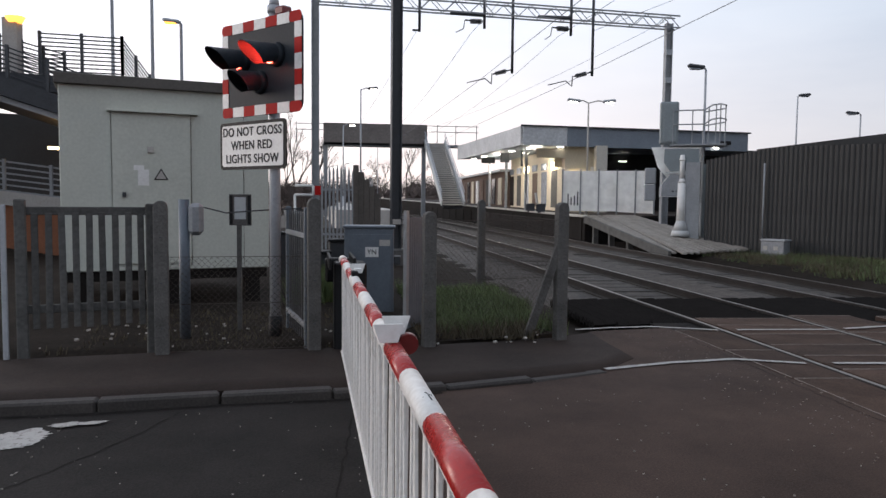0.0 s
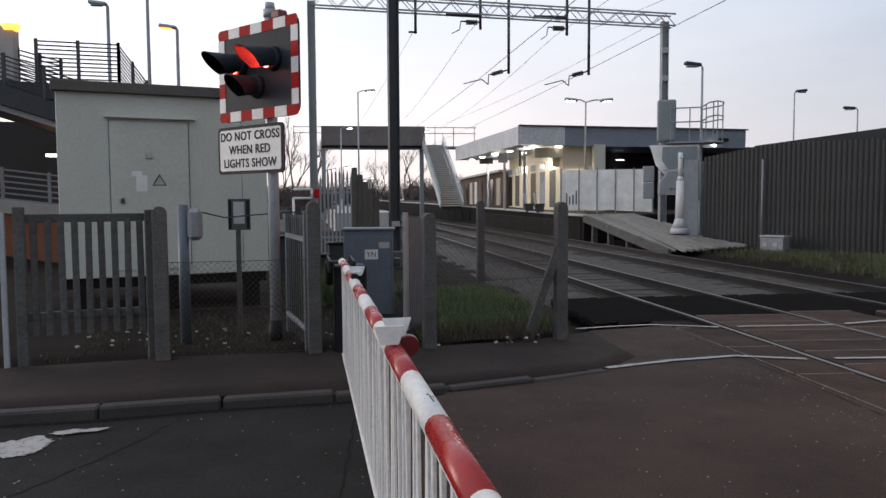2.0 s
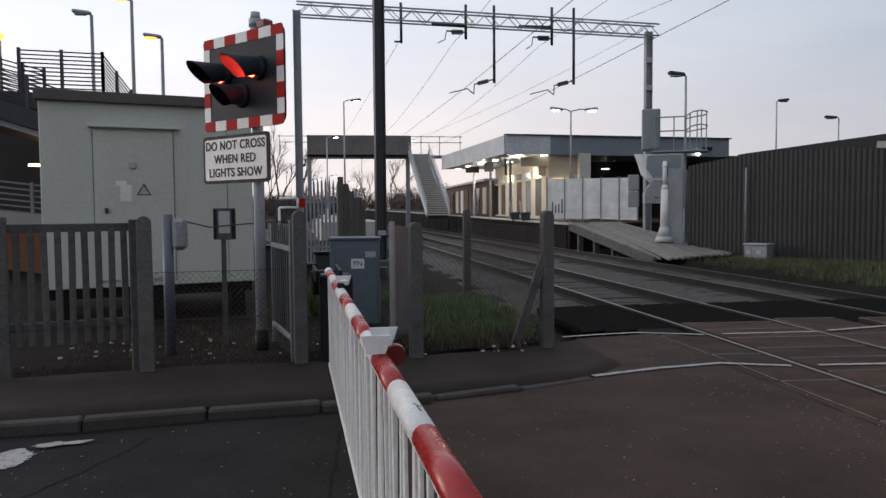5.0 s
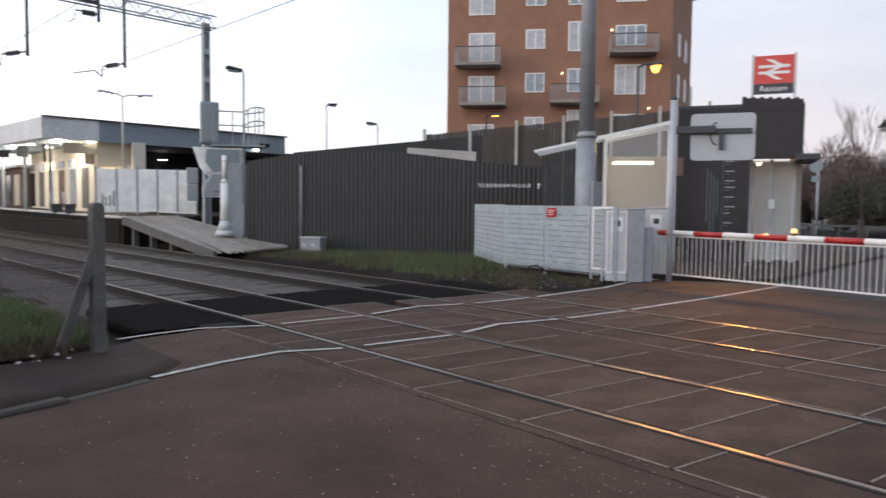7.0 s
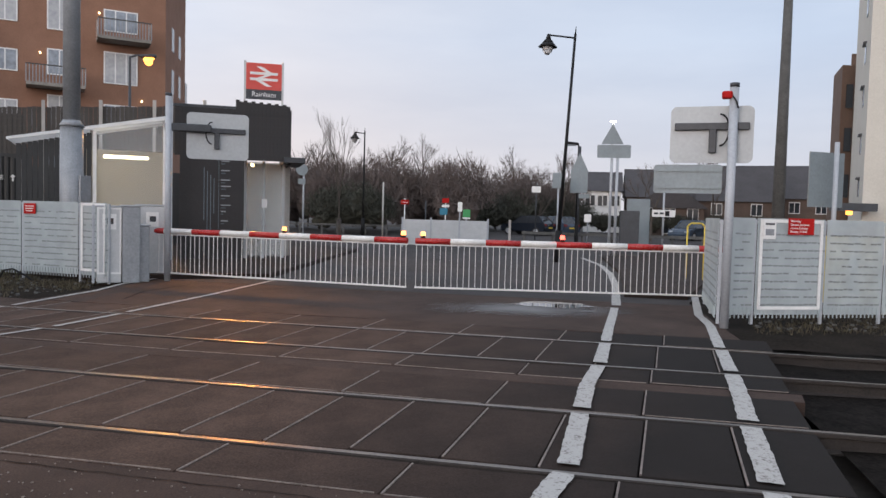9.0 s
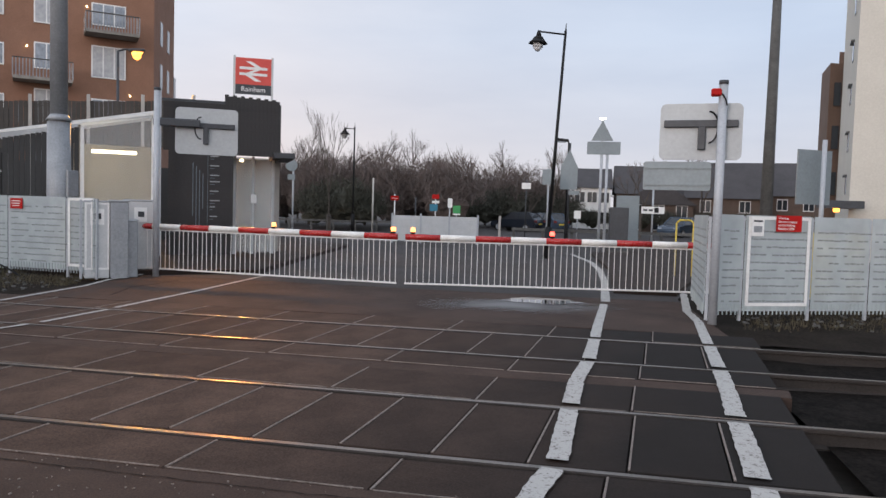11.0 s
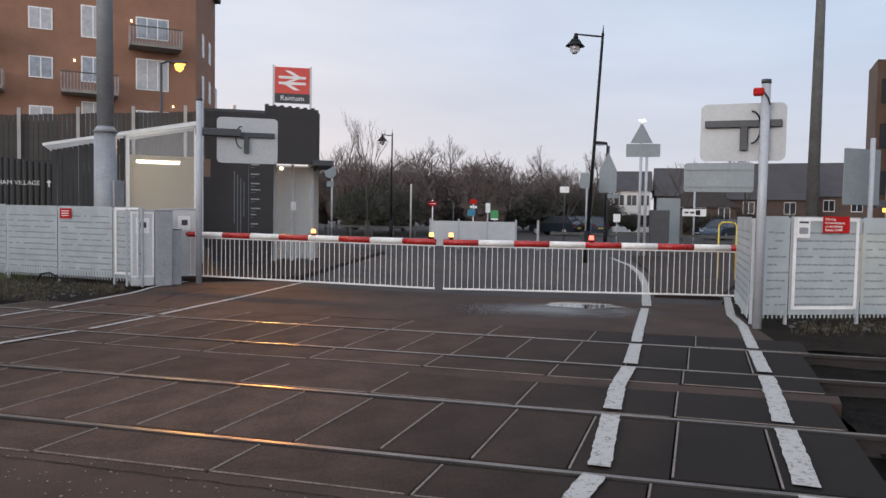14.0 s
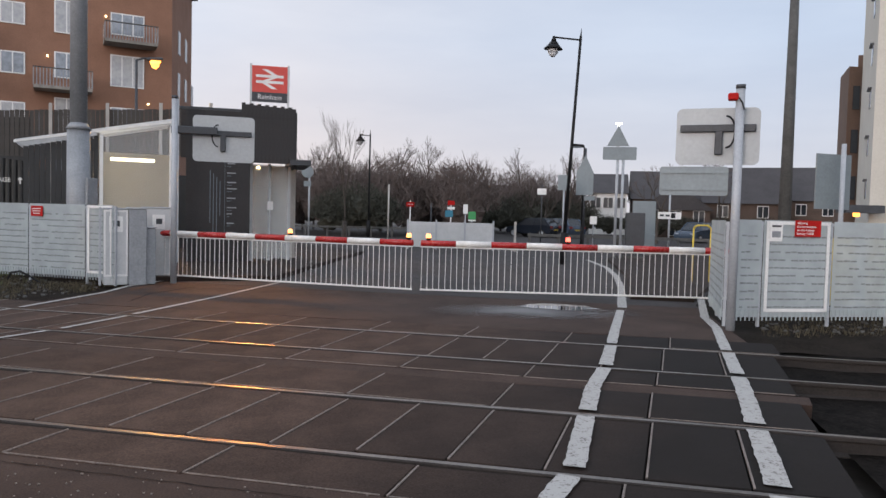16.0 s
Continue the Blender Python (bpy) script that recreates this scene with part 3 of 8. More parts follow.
# kerbs of the near footway
KERB = [(-4.6, 5.66), (-3.3, 5.73), (-1.95, 5.83), (-1.06, 5.99), (-0.17, 6.07), (0.8, 6.27), (1.62, 6.50), (2.44, 6.83)]
kerb = thing("kerb_near", "grey concrete kerb stones with open joints", "kerb", kind="structure")
for k, (p, q) in enumerate(zip(KERB[:-1], KERB[1:])):
    d = Vector((q[0] - p[0], q[1] - p[1], 0)).normalized() * 0.006
    top = (0.092, 0.092, 0.092, 0.084, 0.062, 0.038, 0.014)[k]
    bm = bmn()
    ln, hd = to_dir(*p, *q)
    box(bm, 0, 0.07, -0.1 + top / 2, ln - 0.014, 0.14, top + 0.2, bevel=0.018)
    o = part("kerb_stone", bm, "kerb", kerb)
    o.matrix_basis = pose((p[0] + q[0]) / 2, (p[1] + q[1]) / 2, 0, 0, 0.5 * (-1) ** k, hd)

# crossing deck
deck_base = bmn()
prism(deck_base, [(4.10, -1.46), (7.4, -1.84), (10.72, -2.2), (10.72, 9.9), (4.10, 9.9)], -0.31, -0.05)
deck = solo("crossing_deck", deck_base, "pit", "level crossing deck of dark rubber panels between rails", "deck", kind="structure")


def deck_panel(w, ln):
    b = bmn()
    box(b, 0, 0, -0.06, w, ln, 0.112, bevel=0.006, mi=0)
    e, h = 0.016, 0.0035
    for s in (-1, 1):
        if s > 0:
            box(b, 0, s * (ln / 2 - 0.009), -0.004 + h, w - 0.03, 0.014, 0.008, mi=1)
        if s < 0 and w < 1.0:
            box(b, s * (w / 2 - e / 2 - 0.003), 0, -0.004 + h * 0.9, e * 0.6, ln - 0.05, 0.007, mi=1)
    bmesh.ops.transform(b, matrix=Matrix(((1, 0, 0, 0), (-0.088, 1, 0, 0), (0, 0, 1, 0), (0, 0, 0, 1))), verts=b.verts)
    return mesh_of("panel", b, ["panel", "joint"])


ROWS = ((4.10, 4.685, 1.32, -0.14), (4.835, 6.18, 0.648, -0.36), (6.325, 7.26, 1.322, -0.44), (7.60, 8.225, 1.322, -0.57),
        (8.38, 9.735, 0.661, -0.71), (9.88, 10.74, 1.35, -0.89))
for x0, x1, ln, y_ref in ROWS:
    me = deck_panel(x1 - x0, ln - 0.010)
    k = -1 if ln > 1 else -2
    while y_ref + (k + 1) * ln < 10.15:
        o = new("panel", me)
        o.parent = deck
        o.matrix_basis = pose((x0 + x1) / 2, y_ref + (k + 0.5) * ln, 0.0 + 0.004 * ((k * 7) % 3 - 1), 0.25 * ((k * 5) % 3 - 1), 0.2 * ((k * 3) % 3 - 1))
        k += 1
bm = bmn()
prism(bm, [(7.27, -1.9), (7.59, -1.95), (7.59, 9.3), (7.27, 9.3)], -0.2, -0.008)
part("infill_strip", bm, "asphalt", deck, "worn asphalt infill between the tracks")


# painted lines on road and deck
def stripe(pts, w, label, z=0.012, name="road_marking"):
    b = bmn()
    line = []
    for (xa, ya), (xb, yb) in zip(pts[:-1], pts[1:]):
        n = max(2, int(math.hypot(xb - xa, yb - ya) / 0.04))
        line += [(xa + (xb - xa) * i / n, ya + (yb - ya) * i / n) for i in range(n)]
    line.append(pts[-1])
    prev = None
    for i, (x, y) in enumerate(line):
        a, c = line[max(0, i - 1)], line[min(len(line) - 1, i + 1)]
        d = Vector((c[0] - a[0], c[1] - a[1], 0)).normalized()
        s = Vector((-d.y, d.x, 0))
        e1 = w / 2 + 0.012 * noise.noise((x * 9, y * 9, 1)) + 0.007 * noise.noise((x * 31, y * 31, 4))
        e2 = w / 2 + 0.012 * noise.noise((x * 9, y * 9, 9)) + 0.007 * noise.noise((x * 31, y * 31, 6))
        cur = (b.verts.new((x + s.x * e1, y + s.y * e1, z)), b.verts.new((x - s.x * e2, y - s.y * e2, z)))
        if prev:
            b.faces.new((prev[0], prev[1], cur[1], cur[0]))
        prev = cur
    return solo(name, b, "paint", label, "marking", kind="structure")


stripe([(3.45, 0.44), (4.0, 0.31), (4.72, 0.17)], 0.15, "worn white line painted across the deck")
stripe([(4.9, 0.14), (6.2, 0.10)], 0.15, "worn white line painted across the deck")
stripe([(6.4, 0.09), (7.24, 0.06), (7.6, 0.03), (8.26, -0.05)], 0.15, "worn white line painted across the deck")
stripe([(8.45, -0.06), (9.76, -0.13)], 0.15, "worn white line painted across the deck")
stripe([(9.94, -0.14), (10.7, -0.17), (13.6, -0.32)], 0.14, "worn white line painted across the deck")
stripe([(14.0, -0.36), (15.5, -0.38), (18.0, -0.42), (21.4, -0.36), (25.0, -0.1), (29.0, 0.6)], 0.17, "worn white edge line curving along the kerb")
stripe([(4.15, -1.03), (4.72, -1.1)], 0.16, "worn white line painted across the deck")
stripe([(4.9, -1.11), (6.2, -1.23)], 0.16, "worn white line painted across the deck")
stripe([(6.4, -1.25), (7.24, -1.34), (8.26, -1.43)], 0.16, "worn white line painted across the deck")
stripe([(8.45, -1.45), (9.76, -1.55)], 0.15, "worn white line painted across the deck")
stripe([(9.95, -1.56), (12.0, -1.72), (13.2, -1.70), (16.2, -2.0)], 0.14, "worn white line painted across the deck")
stripe([(2.44, 6.95), (3.2, 7.18), (3.95, 7.30), (4.6, 7.05)], 0.075, "thin white line on the asphalt")
stripe([(4.9, 7.04), (6.15, 6.93)], 0.075, "thin white line on the deck")
stripe([(6.4, 6.98), (7.24, 7.18), (8.25, 6.98)], 0.08, "thin white line on the deck")
stripe([(8.45, 6.95), (9.75, 6.90)], 0.08, "thin white line on the deck")
stripe([(9.95, 6.92), (12.5, 6.95), (15.6, 7.1)], 0.09, "thin white line on the far road")
stripe([(2.8, 9.14), (3.3, 9.24), (3.85, 9.30), (4.65, 9.0)], 0.07, "thin white line on the asphalt")
stripe([(4.9, 9.0), (6.2, 8.95)], 0.07, "thin white line on the deck")
stripe([(6.4, 9.0), (7.45, 9.22), (8.25, 9.0)], 0.08, "thin white line on the deck")
stripe([(8.45, 8.96), (9.75, 8.92)], 0.08, "thin white line on the deck")
stripe([(9.95, 8.93), (12.2, 9.12), (13.3, 9.42), (15.6, 9.55)], 0.09, "thin white line on the far road")


def paint_patch(x, y, rx, ry, turn, seed, label):
    """A flaked patch of old paint with a ragged outline."""
    b = bmn()
    c, s_ = math.cos(radians(turn)), math.sin(radians(turn))
    ring = []
    for i in range(72):
        a = 2 * math.pi * i / 72
        k = 1 + 0.55 * noise.noise((1.6 * math.cos(a), 1.6 * math.sin(a), seed)) + 0.28 * noise.noise((6 * math.cos(a), 6 * math.sin(a), seed + 3))
        u, v = rx * k * math.cos(a), ry * k * math.sin(a)
        ring.append(b.verts.new((x + u * c - v * s_, y + u * s_ + v * c, 0.008 + 0.001 * seed)))
    b.faces.new(ring)
    return solo("road_marking", b, "paint", label, "marking", kind="structure")


paint_patch(-2.30, 5.20, 0.26, 0.20, 18, 1, "broken white paint beside the kerb")
paint_patch(-2.62, 5.05, 0.30, 0.22, 8, 5, "broken white paint beside the kerb")
paint_patch(-2.0, 5.50, 0.16, 0.055, 12, 9, "broken white paint beside the kerb")


# the two tracks
RAIL_PROFILE = [(-0.07, -0.16), (0.07, -0.16), (0.07, -0.145), (0.012, -0.13), (0.012, -0.045), (0.036, -0.035), (0.036, -0.008), (0.026, 0.0),
                (-0.026, 0.0), (-0.036, -0.008), (-0.036, -0.035), (-0.012, -0.045), (-0.012, -0.13), (-0.07, -0.145)]
Y_STEPS = [-26, -14, -6, 0, 5, 10] + list(range(13, 110, 4)) + [125, 145]


def rail_mesh(x0):
    b = bmn()
    prev = None
    for y in Y_STEPS:
        ring = [b.verts.new((x0 + bend(y) + px, y, pz + 0.006)) for px, pz in RAIL_PROFILE]
        if prev:
            for i in range(len(ring)):
                j = (i + 1) % len(ring)
                f = b.faces.new((prev[i], prev[j], ring[j], ring[i]))
                f.material_index = 1 if i == 7 else 0
        prev = ring
    return b


bm = bmn()
box(bm, 0, 0, 0, 2.5, 0.25, 0.16, bevel=0.015)
sleeper_me = mesh_of("sleeper", bm, "sleeper")
for k, (xa, xb) in enumerate(((RAILS[0], RAILS[1]), (RAILS[2], RAILS[3]))):
    tr = thing("railway_track", ("near" if not k else "second") + " railway track of worn steel rails on sleepers", "track", group="railway tracks", kind="structure")
    for x in (xa, xb):
        part("rail", rail_mesh(x), ["rail", "rail_top"], tr, "rusty rail with a polished head")
    for y in [9.75 + 0.66 * i for i in range(60)]:
        o = new("sleeper", sleeper_me)
        o.parent = tr
        o.matrix_basis = pose((xa + xb) / 2 + bend(y), y, -0.228 + 0.01 * math.sin(y * 5), 0, 0, 0.0024 * max(0, y - 10) * 57.3)

# black grid mats between the rails at the deck's end
bm = bmn()
for i in range(44):
    x = 3.4 + i * 0.17
    for j in range(17):
        y = 10.05 + j * 0.14 + 0.05 * math.sin(i * 2.1)
        if all(abs(x - r) > 0.12 for r in RAILS):
            box(bm, x, y, -0.10, 0.15, 0.09, 0.12, rx=38)
solo("trespass_guard", bm, "pit", "black ridged rubber trespass guard at the deck edge", "guard", kind="stuff")
# puddle on the far road: a thin film that fades into the damp asphalt round it
def film_mat(name, c, rough, fade, cover=1.0):
    """Wet film whose cover falls off from its middle with an uneven edge."""
    m = bpy.data.materials.new(name)
    m.use_nodes = True
    n, l = m.node_tree.nodes, m.node_tree.links
    b = n["Principled BSDF"]
    b.inputs["Base Color"].default_value, b.inputs["Roughness"].default_value = (*c, 1), rough
    tc, ln_, ns, add, ramp = n.new("ShaderNodeTexCoord"), n.new("ShaderNodeVectorMath"), n.new("ShaderNodeTexNoise"), n.new("ShaderNodeMath"), n.new("ShaderNodeMapRange")
    ln_.operation, add.operation = "LENGTH", "MULTIPLY_ADD"
    ns.inputs["Scale"].default_value, ns.inputs["Detail"].default_value = 1.6, 6.0
    add.inputs[1].default_value = 0.9
    l.new(tc.outputs["Object"], ln_.inputs[0])
    l.new(tc.outputs["Object"], ns.inputs["Vector"])
    l.new(ns.outputs[0], add.inputs[0])
    l.new(ln_.outputs["Value"], add.inputs[2])
    l.new(add.outputs[0], ramp.inputs["Value"])
    ramp.inputs["From Min"].default_value, ramp.inputs["From Max"].default_value = fade
    ramp.inputs["To Min"].default_value, ramp.inputs["To Max"].default_value = cover, 0.0
    l.new(ramp.outputs[0], b.inputs["Alpha"])
    return m


M["wet"] = film_mat("wet_asphalt", (0.030, 0.027, 0.028), 0.28, (0.60, 1.50), 0.9)
M["water"] = film_mat("puddle_water", (0.02, 0.02, 0.022), 0.03, (1.0, 1.10))
for name, m_, x, y, sx, sy, turn, z, label in (("wet_patch", "wet", 12.85, 1.15, 0.95, 1.75, 14, 0.004, "damp dark margin round the puddle"),
                                                ("puddle", "water", 13.65, 0.80, 0.74, 1.05, 10, 0.007, "shallow still puddle on the asphalt")):
    bm = bmn()
    f = bm.faces.new([bm.verts.new((1.1 * math.cos(2 * math.pi * i / 40), 1.1 * math.sin(2 * math.pi * i / 40), 0)) for i in range(40)])
    o = solo(name, bm, m_, label, "puddle", kind="structure")
    o.matrix_basis = pose(x, y, z, 0, 0, turn) @ Matrix.Diagonal((sx, sy, 1, 1))


def crack(pts, label="dark crack in the asphalt", w=0.012):
    """An irregular open crack."""
    b = bmn()
    line = []
    for (xa, ya), (xb, yb) in zip(pts[:-1], pts[1:]):
        n = max(3, int(math.hypot(xb - xa, yb - ya) / 0.05))
        line += [(xa + (xb - xa) * i / n + 0.03 * noise.noise((xa + i * 0.31, ya, 2)), ya + (yb - ya) * i / n + 0.03 * noise.noise((xa, ya + i * 0.37, 5))) for i in range(n)]
    prev = None
    for i, (x, y) in enumerate(line[1:-1], 1):
        d = Vector((line[i + 1][0] - line[i - 1][0], line[i + 1][1] - line[i - 1][1], 0)).normalized()
        e = w * (0.35 + abs(noise.noise((x * 9, y * 9, 0))))
        cur = (b.verts.new((x - d.y * e, y + d.x * e, 0.0055)), b.verts.new((x + d.y * e, y - d.x * e, 0.0055)))
        if prev:
            b.faces.new((prev[0], prev[1], cur[1], cur[0]))
        prev = cur
    return solo("road_crack", b, "pit", label, "crack", kind="structure")


crack([(-2.6, 3.6), (-1.9, 4.4), (-1.5, 5.2), (-1.3, 5.9)])
crack([(-0.1, 4.0), (-0.05, 4.9), (0.0, 5.7)])
crack([(3.95, -1.0), (3.93, 2.0), (3.98, 5.0), (3.99, 8.6)], w=0.008)
crack([(0.8, 6.22), (-0.17, 6.02), (-1.06, 5.94), (-1.95, 5.77), (-3.3, 5.68)], "dark line along the kerb", 0.03)
crack([(11.2, 7.9), (12.4, 8.3), (14.0, 8.2)], w=0.03)
crack([(-1.1, 6.3), (-1.3, 7.0), (-1.6, 7.6)])
crack([(-1.6, 6.25), (-0.9, 6.9), (-0.2, 7.1)])


# ---- near side: barrier ----
def lens_disc(b, x, y, z, r, axis, mi=0, depth=0.04):
    p = Vector((x, y, z))
    tube(b, p, p + Vector(axis) * depth, r, r * 0.92, n=14, mi=mi)


def barrier(name, px, py, tx, ty, label, z=1.05, r=0.055, start_red=True, skirt=0.92, lamps=(), gap=0.0, stripe_l=0.525, first=0.0, bar_gap=0.105, bar_w=0.030):
    """Lowered boom from the pivot (px, py) to the tip, with a hanging skirt of bars."""
    ln, hd = to_dir(px, py, tx, ty)
    t = thing(name, label, "barrier", px, py, 0, hd, group="crossing barriers")
    s, red = 0.0, start_red
    nxt = first or stripe_l
    while s < ln - 0.01:
        e = min(ln, nxt)
        b = bmn()
        tube(b, (s, 0, z), (e, 0, z), r, n=16)
        part("boom_band", b, "boom_red" if red else "dirty_white", t, "red reflective band" if red else "scuffed white band")
        s, nxt, red = e, e + stripe_l, not red
    b = bmn()
    box(b, ln / 2, 0, z - r - 0.012, ln, 0.03, 0.024)
    part("skirt_top_rail", b, "dirty_white", t)
    b = bmn()
    box(b, ln / 2, 0, z - skirt, ln, 0.028, 0.035, bevel=0.005)
    part("skirt_bottom_rail", b, "dirty_white", t)
    b = bmn()
    box(b, 0, 0, (z - r - 0.02 + z - skirt) / 2, bar_w, 0.012, skirt - r - 0.02, bevel=0.002)
    me = mesh_of("skirt_bar", b, "dirty_white")
    n = int(ln / bar_gap)
    for i in range(n + 1):
        o = new("skirt_bar", me)
        o.parent = t
        o.matrix_basis = pose(0.02 + i * (ln - 0.04) / n, 0, 0, 0.6 * math.sin(i * 2.3), 0.5 * math.sin(i * 1.7))
    for d, m_lamp in lamps:
        b = bmn()
        box(b, d, 0, z + r + 0.02, 0.09, 0.06, 0.05, bevel=0.008)
        lamp = part("boom_lamp", b, "black", t)
        b = bmn()
        tube(b, (d, 0, z + r + 0.045), (d, 0, z + r + 0.125), 0.052, 0.042, n=12)
        part("lens", b, m_lamp, lamp, "glowing lamp lens")
    return t, ln


near, near_len = barrier("barrier", -0.12, 7.42, 0.275, 0.95, "lowered red and white boom barrier with white hanging bars", r=0.038, start_red=False,
                         stripe_l=0.522, first=0.29, bar_gap=0.085, skirt=0.93)
for d, both in ((4.46, True), (1.95, False)):
    b = bmn()
    box(b, d, 0.0, 1.10, 0.10, 0.05, 0.04, bevel=0.006)
    holder = part("lamp_holder", b, "black", near)
    for s in ((-1, 1) if both else (-1,)):
        b = bmn()
        pts = [(-0.036, -0.036), (0.036, -0.036), (0.060, 0.036), (-0.060, 0.036)]
        prism(b, pts, -0.004, 0.004, m=pose(d + 0.10 * s, -0.026 * s, 1.128, 90, 0, 90))
        box(b, d + 0.05 * s, -0.026 * s, 1.118, 0.09, 0.05, 0.03)
        part("lamp_shield", b, "white", holder, "white trapezoid lamp shield")
    if not both:
        continue
    b = bmn()
    lens_disc(b, d - 0.02, 0.062, 1.066, 0.045, (1, 0, 0))
    part("lens", b, "dull_red", holder, "unlit dark red lens")
b = bmn()
box(b, -0.55, 0.10, 0.50, 0.34, 0.34, 0.95, bevel=0.02)
pedestal = part("pedestal", b, "black", near, "dark steel machine box at the pivot")
b = bmn()
for s in (-0.12, 0.12):
    box(b, -0.40, s, 1.0, 0.85, 0.03, 0.12, bevel=0.008)
part("counterweight_arm", b, "black", near)
b = bmn()
box(b, -0.9, 0, 0.86, 0.2, 0.3, 0.26, bevel=0.02)
part("counterweight", b, "black", near)


b = bmn()
for p, q in (((5.30, 0.03), (5.36, -0.02)), ((5.33, 0.01), (5.42, 0.015)), ((5.29, 0.0), (5.33, 0.03))):
    beam(b, (5.33 + (p[0] - 5.33) * 0.6, p[1] * 0.6, 1.0885 - abs(p[1]) * 0.2), (5.33 + (q[0] - 5.33) * 0.6, q[1] * 0.6, 1.0885 - abs(q[1]) * 0.2), 0.004, 0.003)
part("scribble", b, "black", near, "small black pen mark")


# ---- near side: flashing light signal ----
def hood(b, x, z, r=0.125, ln=0.42, mi=0):
    """Visor: a tube open below at the front, its mouth cut on the slant."""
    n, thick = 24, 0.006
    rings = []
    for rr in (r, r - thick):
        row = []
        for i in range(n + 1):
            a = radians(-55 + 290 * i / n)
            front = ln * (0.42 + 0.58 * max(0.0, (math.sin(a) + 0.82) / 1.82))
            row.append((b.verts.new((x + rr * math.cos(a), 0.0, z + rr * math.sin(a))), b.verts.new((x + rr * 1.04 * math.cos(a), -front, z + rr * 1.04 * math.sin(a) - 0.03))))
        rings.append(row)
    for k, row in enumerate(rings):
        for i in range(n):
            q = (row[i][0], row[i + 1][0], row[i + 1][1], row[i][1])
            f = b.faces.new(q if k else q[::-1])
            f.smooth, f.material_index = True, mi
    for i in range(n):
        b.faces.new((rings[0][i][1], rings[0][i + 1][1], rings[1][i + 1][1], rings[1][i][1])).material_index = mi
    for i in (0, n):
        b.faces.new((rings[0][i][0], rings[0][i][1], rings[1][i][1], rings[1][i][0])).material_index = mi


wig = thing("crossing_signal", "road signal on a grey pole, red lamps flashing in turn", "signal", -0.90, 8.62, 0, -46)
b = bmn()
tube(b, (0, 0, 0.28), (0, 0, 3.72), 0.062, n=16)
pole = part("pole", b, "galv", wig, "grey galvanised pole")
b = bmn()
tube(b, (0, 0, 0.02), (0, 0, 0.30), 0.078, n=16)
tube(b, (0, 0, 0.02), (0, 0, 0.06), 0.15, n=16)
part("pole_foot", b, "black", wig, "black painted pole foot")
b = bmn()
tube(b, (0, 0, 3.70), (0, 0, 3.78), 0.075, n=14)
tube(b, (0, 0, 3.78), (0, 0, 3.86), 0.06, 0.05, n=14)
part("pole_cap", b, "galv", wig)
b = bmn()
box(b, 0.16, 0, 3.70, 0.16, 0.13, 0.10, bevel=0.02)
part("sounder", b, "dull_red", wig, "small red alarm sounder")
BW, BH, BZ, BX = 1.42, 1.06, 3.10, -0.08
b = bmn()
prism(b, rounded(BW, BH, 0.11), -0.012, 0.012, m=pose(BX, -0.12, BZ, 90))
board = part("backboard", b, "board", wig, "black backing board")
# chequered border: one plate a block
blocks = []
nw, nh, bw = 7, 5, 0.115
for i in range(nw):
    w = (BW - 0.0) / nw
    for s in (-1, 1):
        blocks.append((-BW / 2 + w * (i + 0.5), s * (BH - bw) / 2, w, bw, i % 2, i in (0, nw - 1)))
for j in range(nh):
    h = (BH - 2 * bw) / nh
    for s in (-1, 1):
        blocks.append((s * (BW - bw) / 2, -BH / 2 + bw + h * (j + 0.5), bw, h, (j + 1) % 2, False))
for x, zz, w, h, c, corner in blocks:
    b = bmn()
    if corner:
        prism(b, rounded(w, h, 0.045), -0.002, 0.002, m=pose(BX + x, -0.136, BZ + zz, 90))
    else:
        box(b, BX + x, -0.136, BZ + zz, w - 0.001, 0.004, h - 0.001)
    part("border_block", b, "white" if c else "red", board, "white reflective block" if c else "red reflective block")
LAMPS = ((-0.30, 0.10), (0.30, 0.10), (0.0, -0.17))
rotors = []
for k, (x, zz) in enumerate(LAMPS):
    b = bmn()
    tube(b, (BX + x, -0.13, BZ + zz), (BX + x, -0.20, BZ + zz), 0.135, 0.12, n=20)
    unit = part("lamp_unit", b, "board", wig, "black lamp unit")
    b = bmn()
    hood(b, 0, 0, r=0.112, ln=0.42 if k < 2 else 0.34)
    hd_ob = part("hood", b, "board", unit, "long black visor")
    hd_ob.matrix_basis = pose(BX + x, -0.20, BZ + zz)
    if k < 2:
        # added disc, glowing on one face only, turned to imitate the flash
        b = bmn()
        tube(b, (0, -0.004, 0), (0, -0.012, 0), 0.105, n=20)
        tube(b, (0, 0.012, 0), (0, 0.004, 0), 0.105, n=20, mi=1)
        ro = part("lamp_optic", b, ["lamp_red", "black"], wig, "added two-faced disc that turns to flash red")
        ro.matrix_basis = pose(BX + x, -0.225, BZ + zz)
        rotors.append(ro)
    else:
        b = bmn()
        tube(b, (BX + x, -0.20, BZ + zz), (BX + x, -0.215, BZ + zz), 0.11, n=18)
        part("lens", b, "black", unit, "unlit lens")
SW, SH = 1.22, 0.55
b = bmn()
prism(b, rounded(SW, SH, 0.05), -0.008, 0.008, m=pose(-0.29, -0.09, 2.245, 90))
plate = part("notice_plate", b, "black", wig, "white notice with black border and lettering")
b = bmn()
prism(b, rounded(SW - 0.09, SH - 0.075, 0.035), -0.003, 0.003, m=pose(-0.29, -0.101, 2.245, 90))
part("notice_face", b, "white", plate)
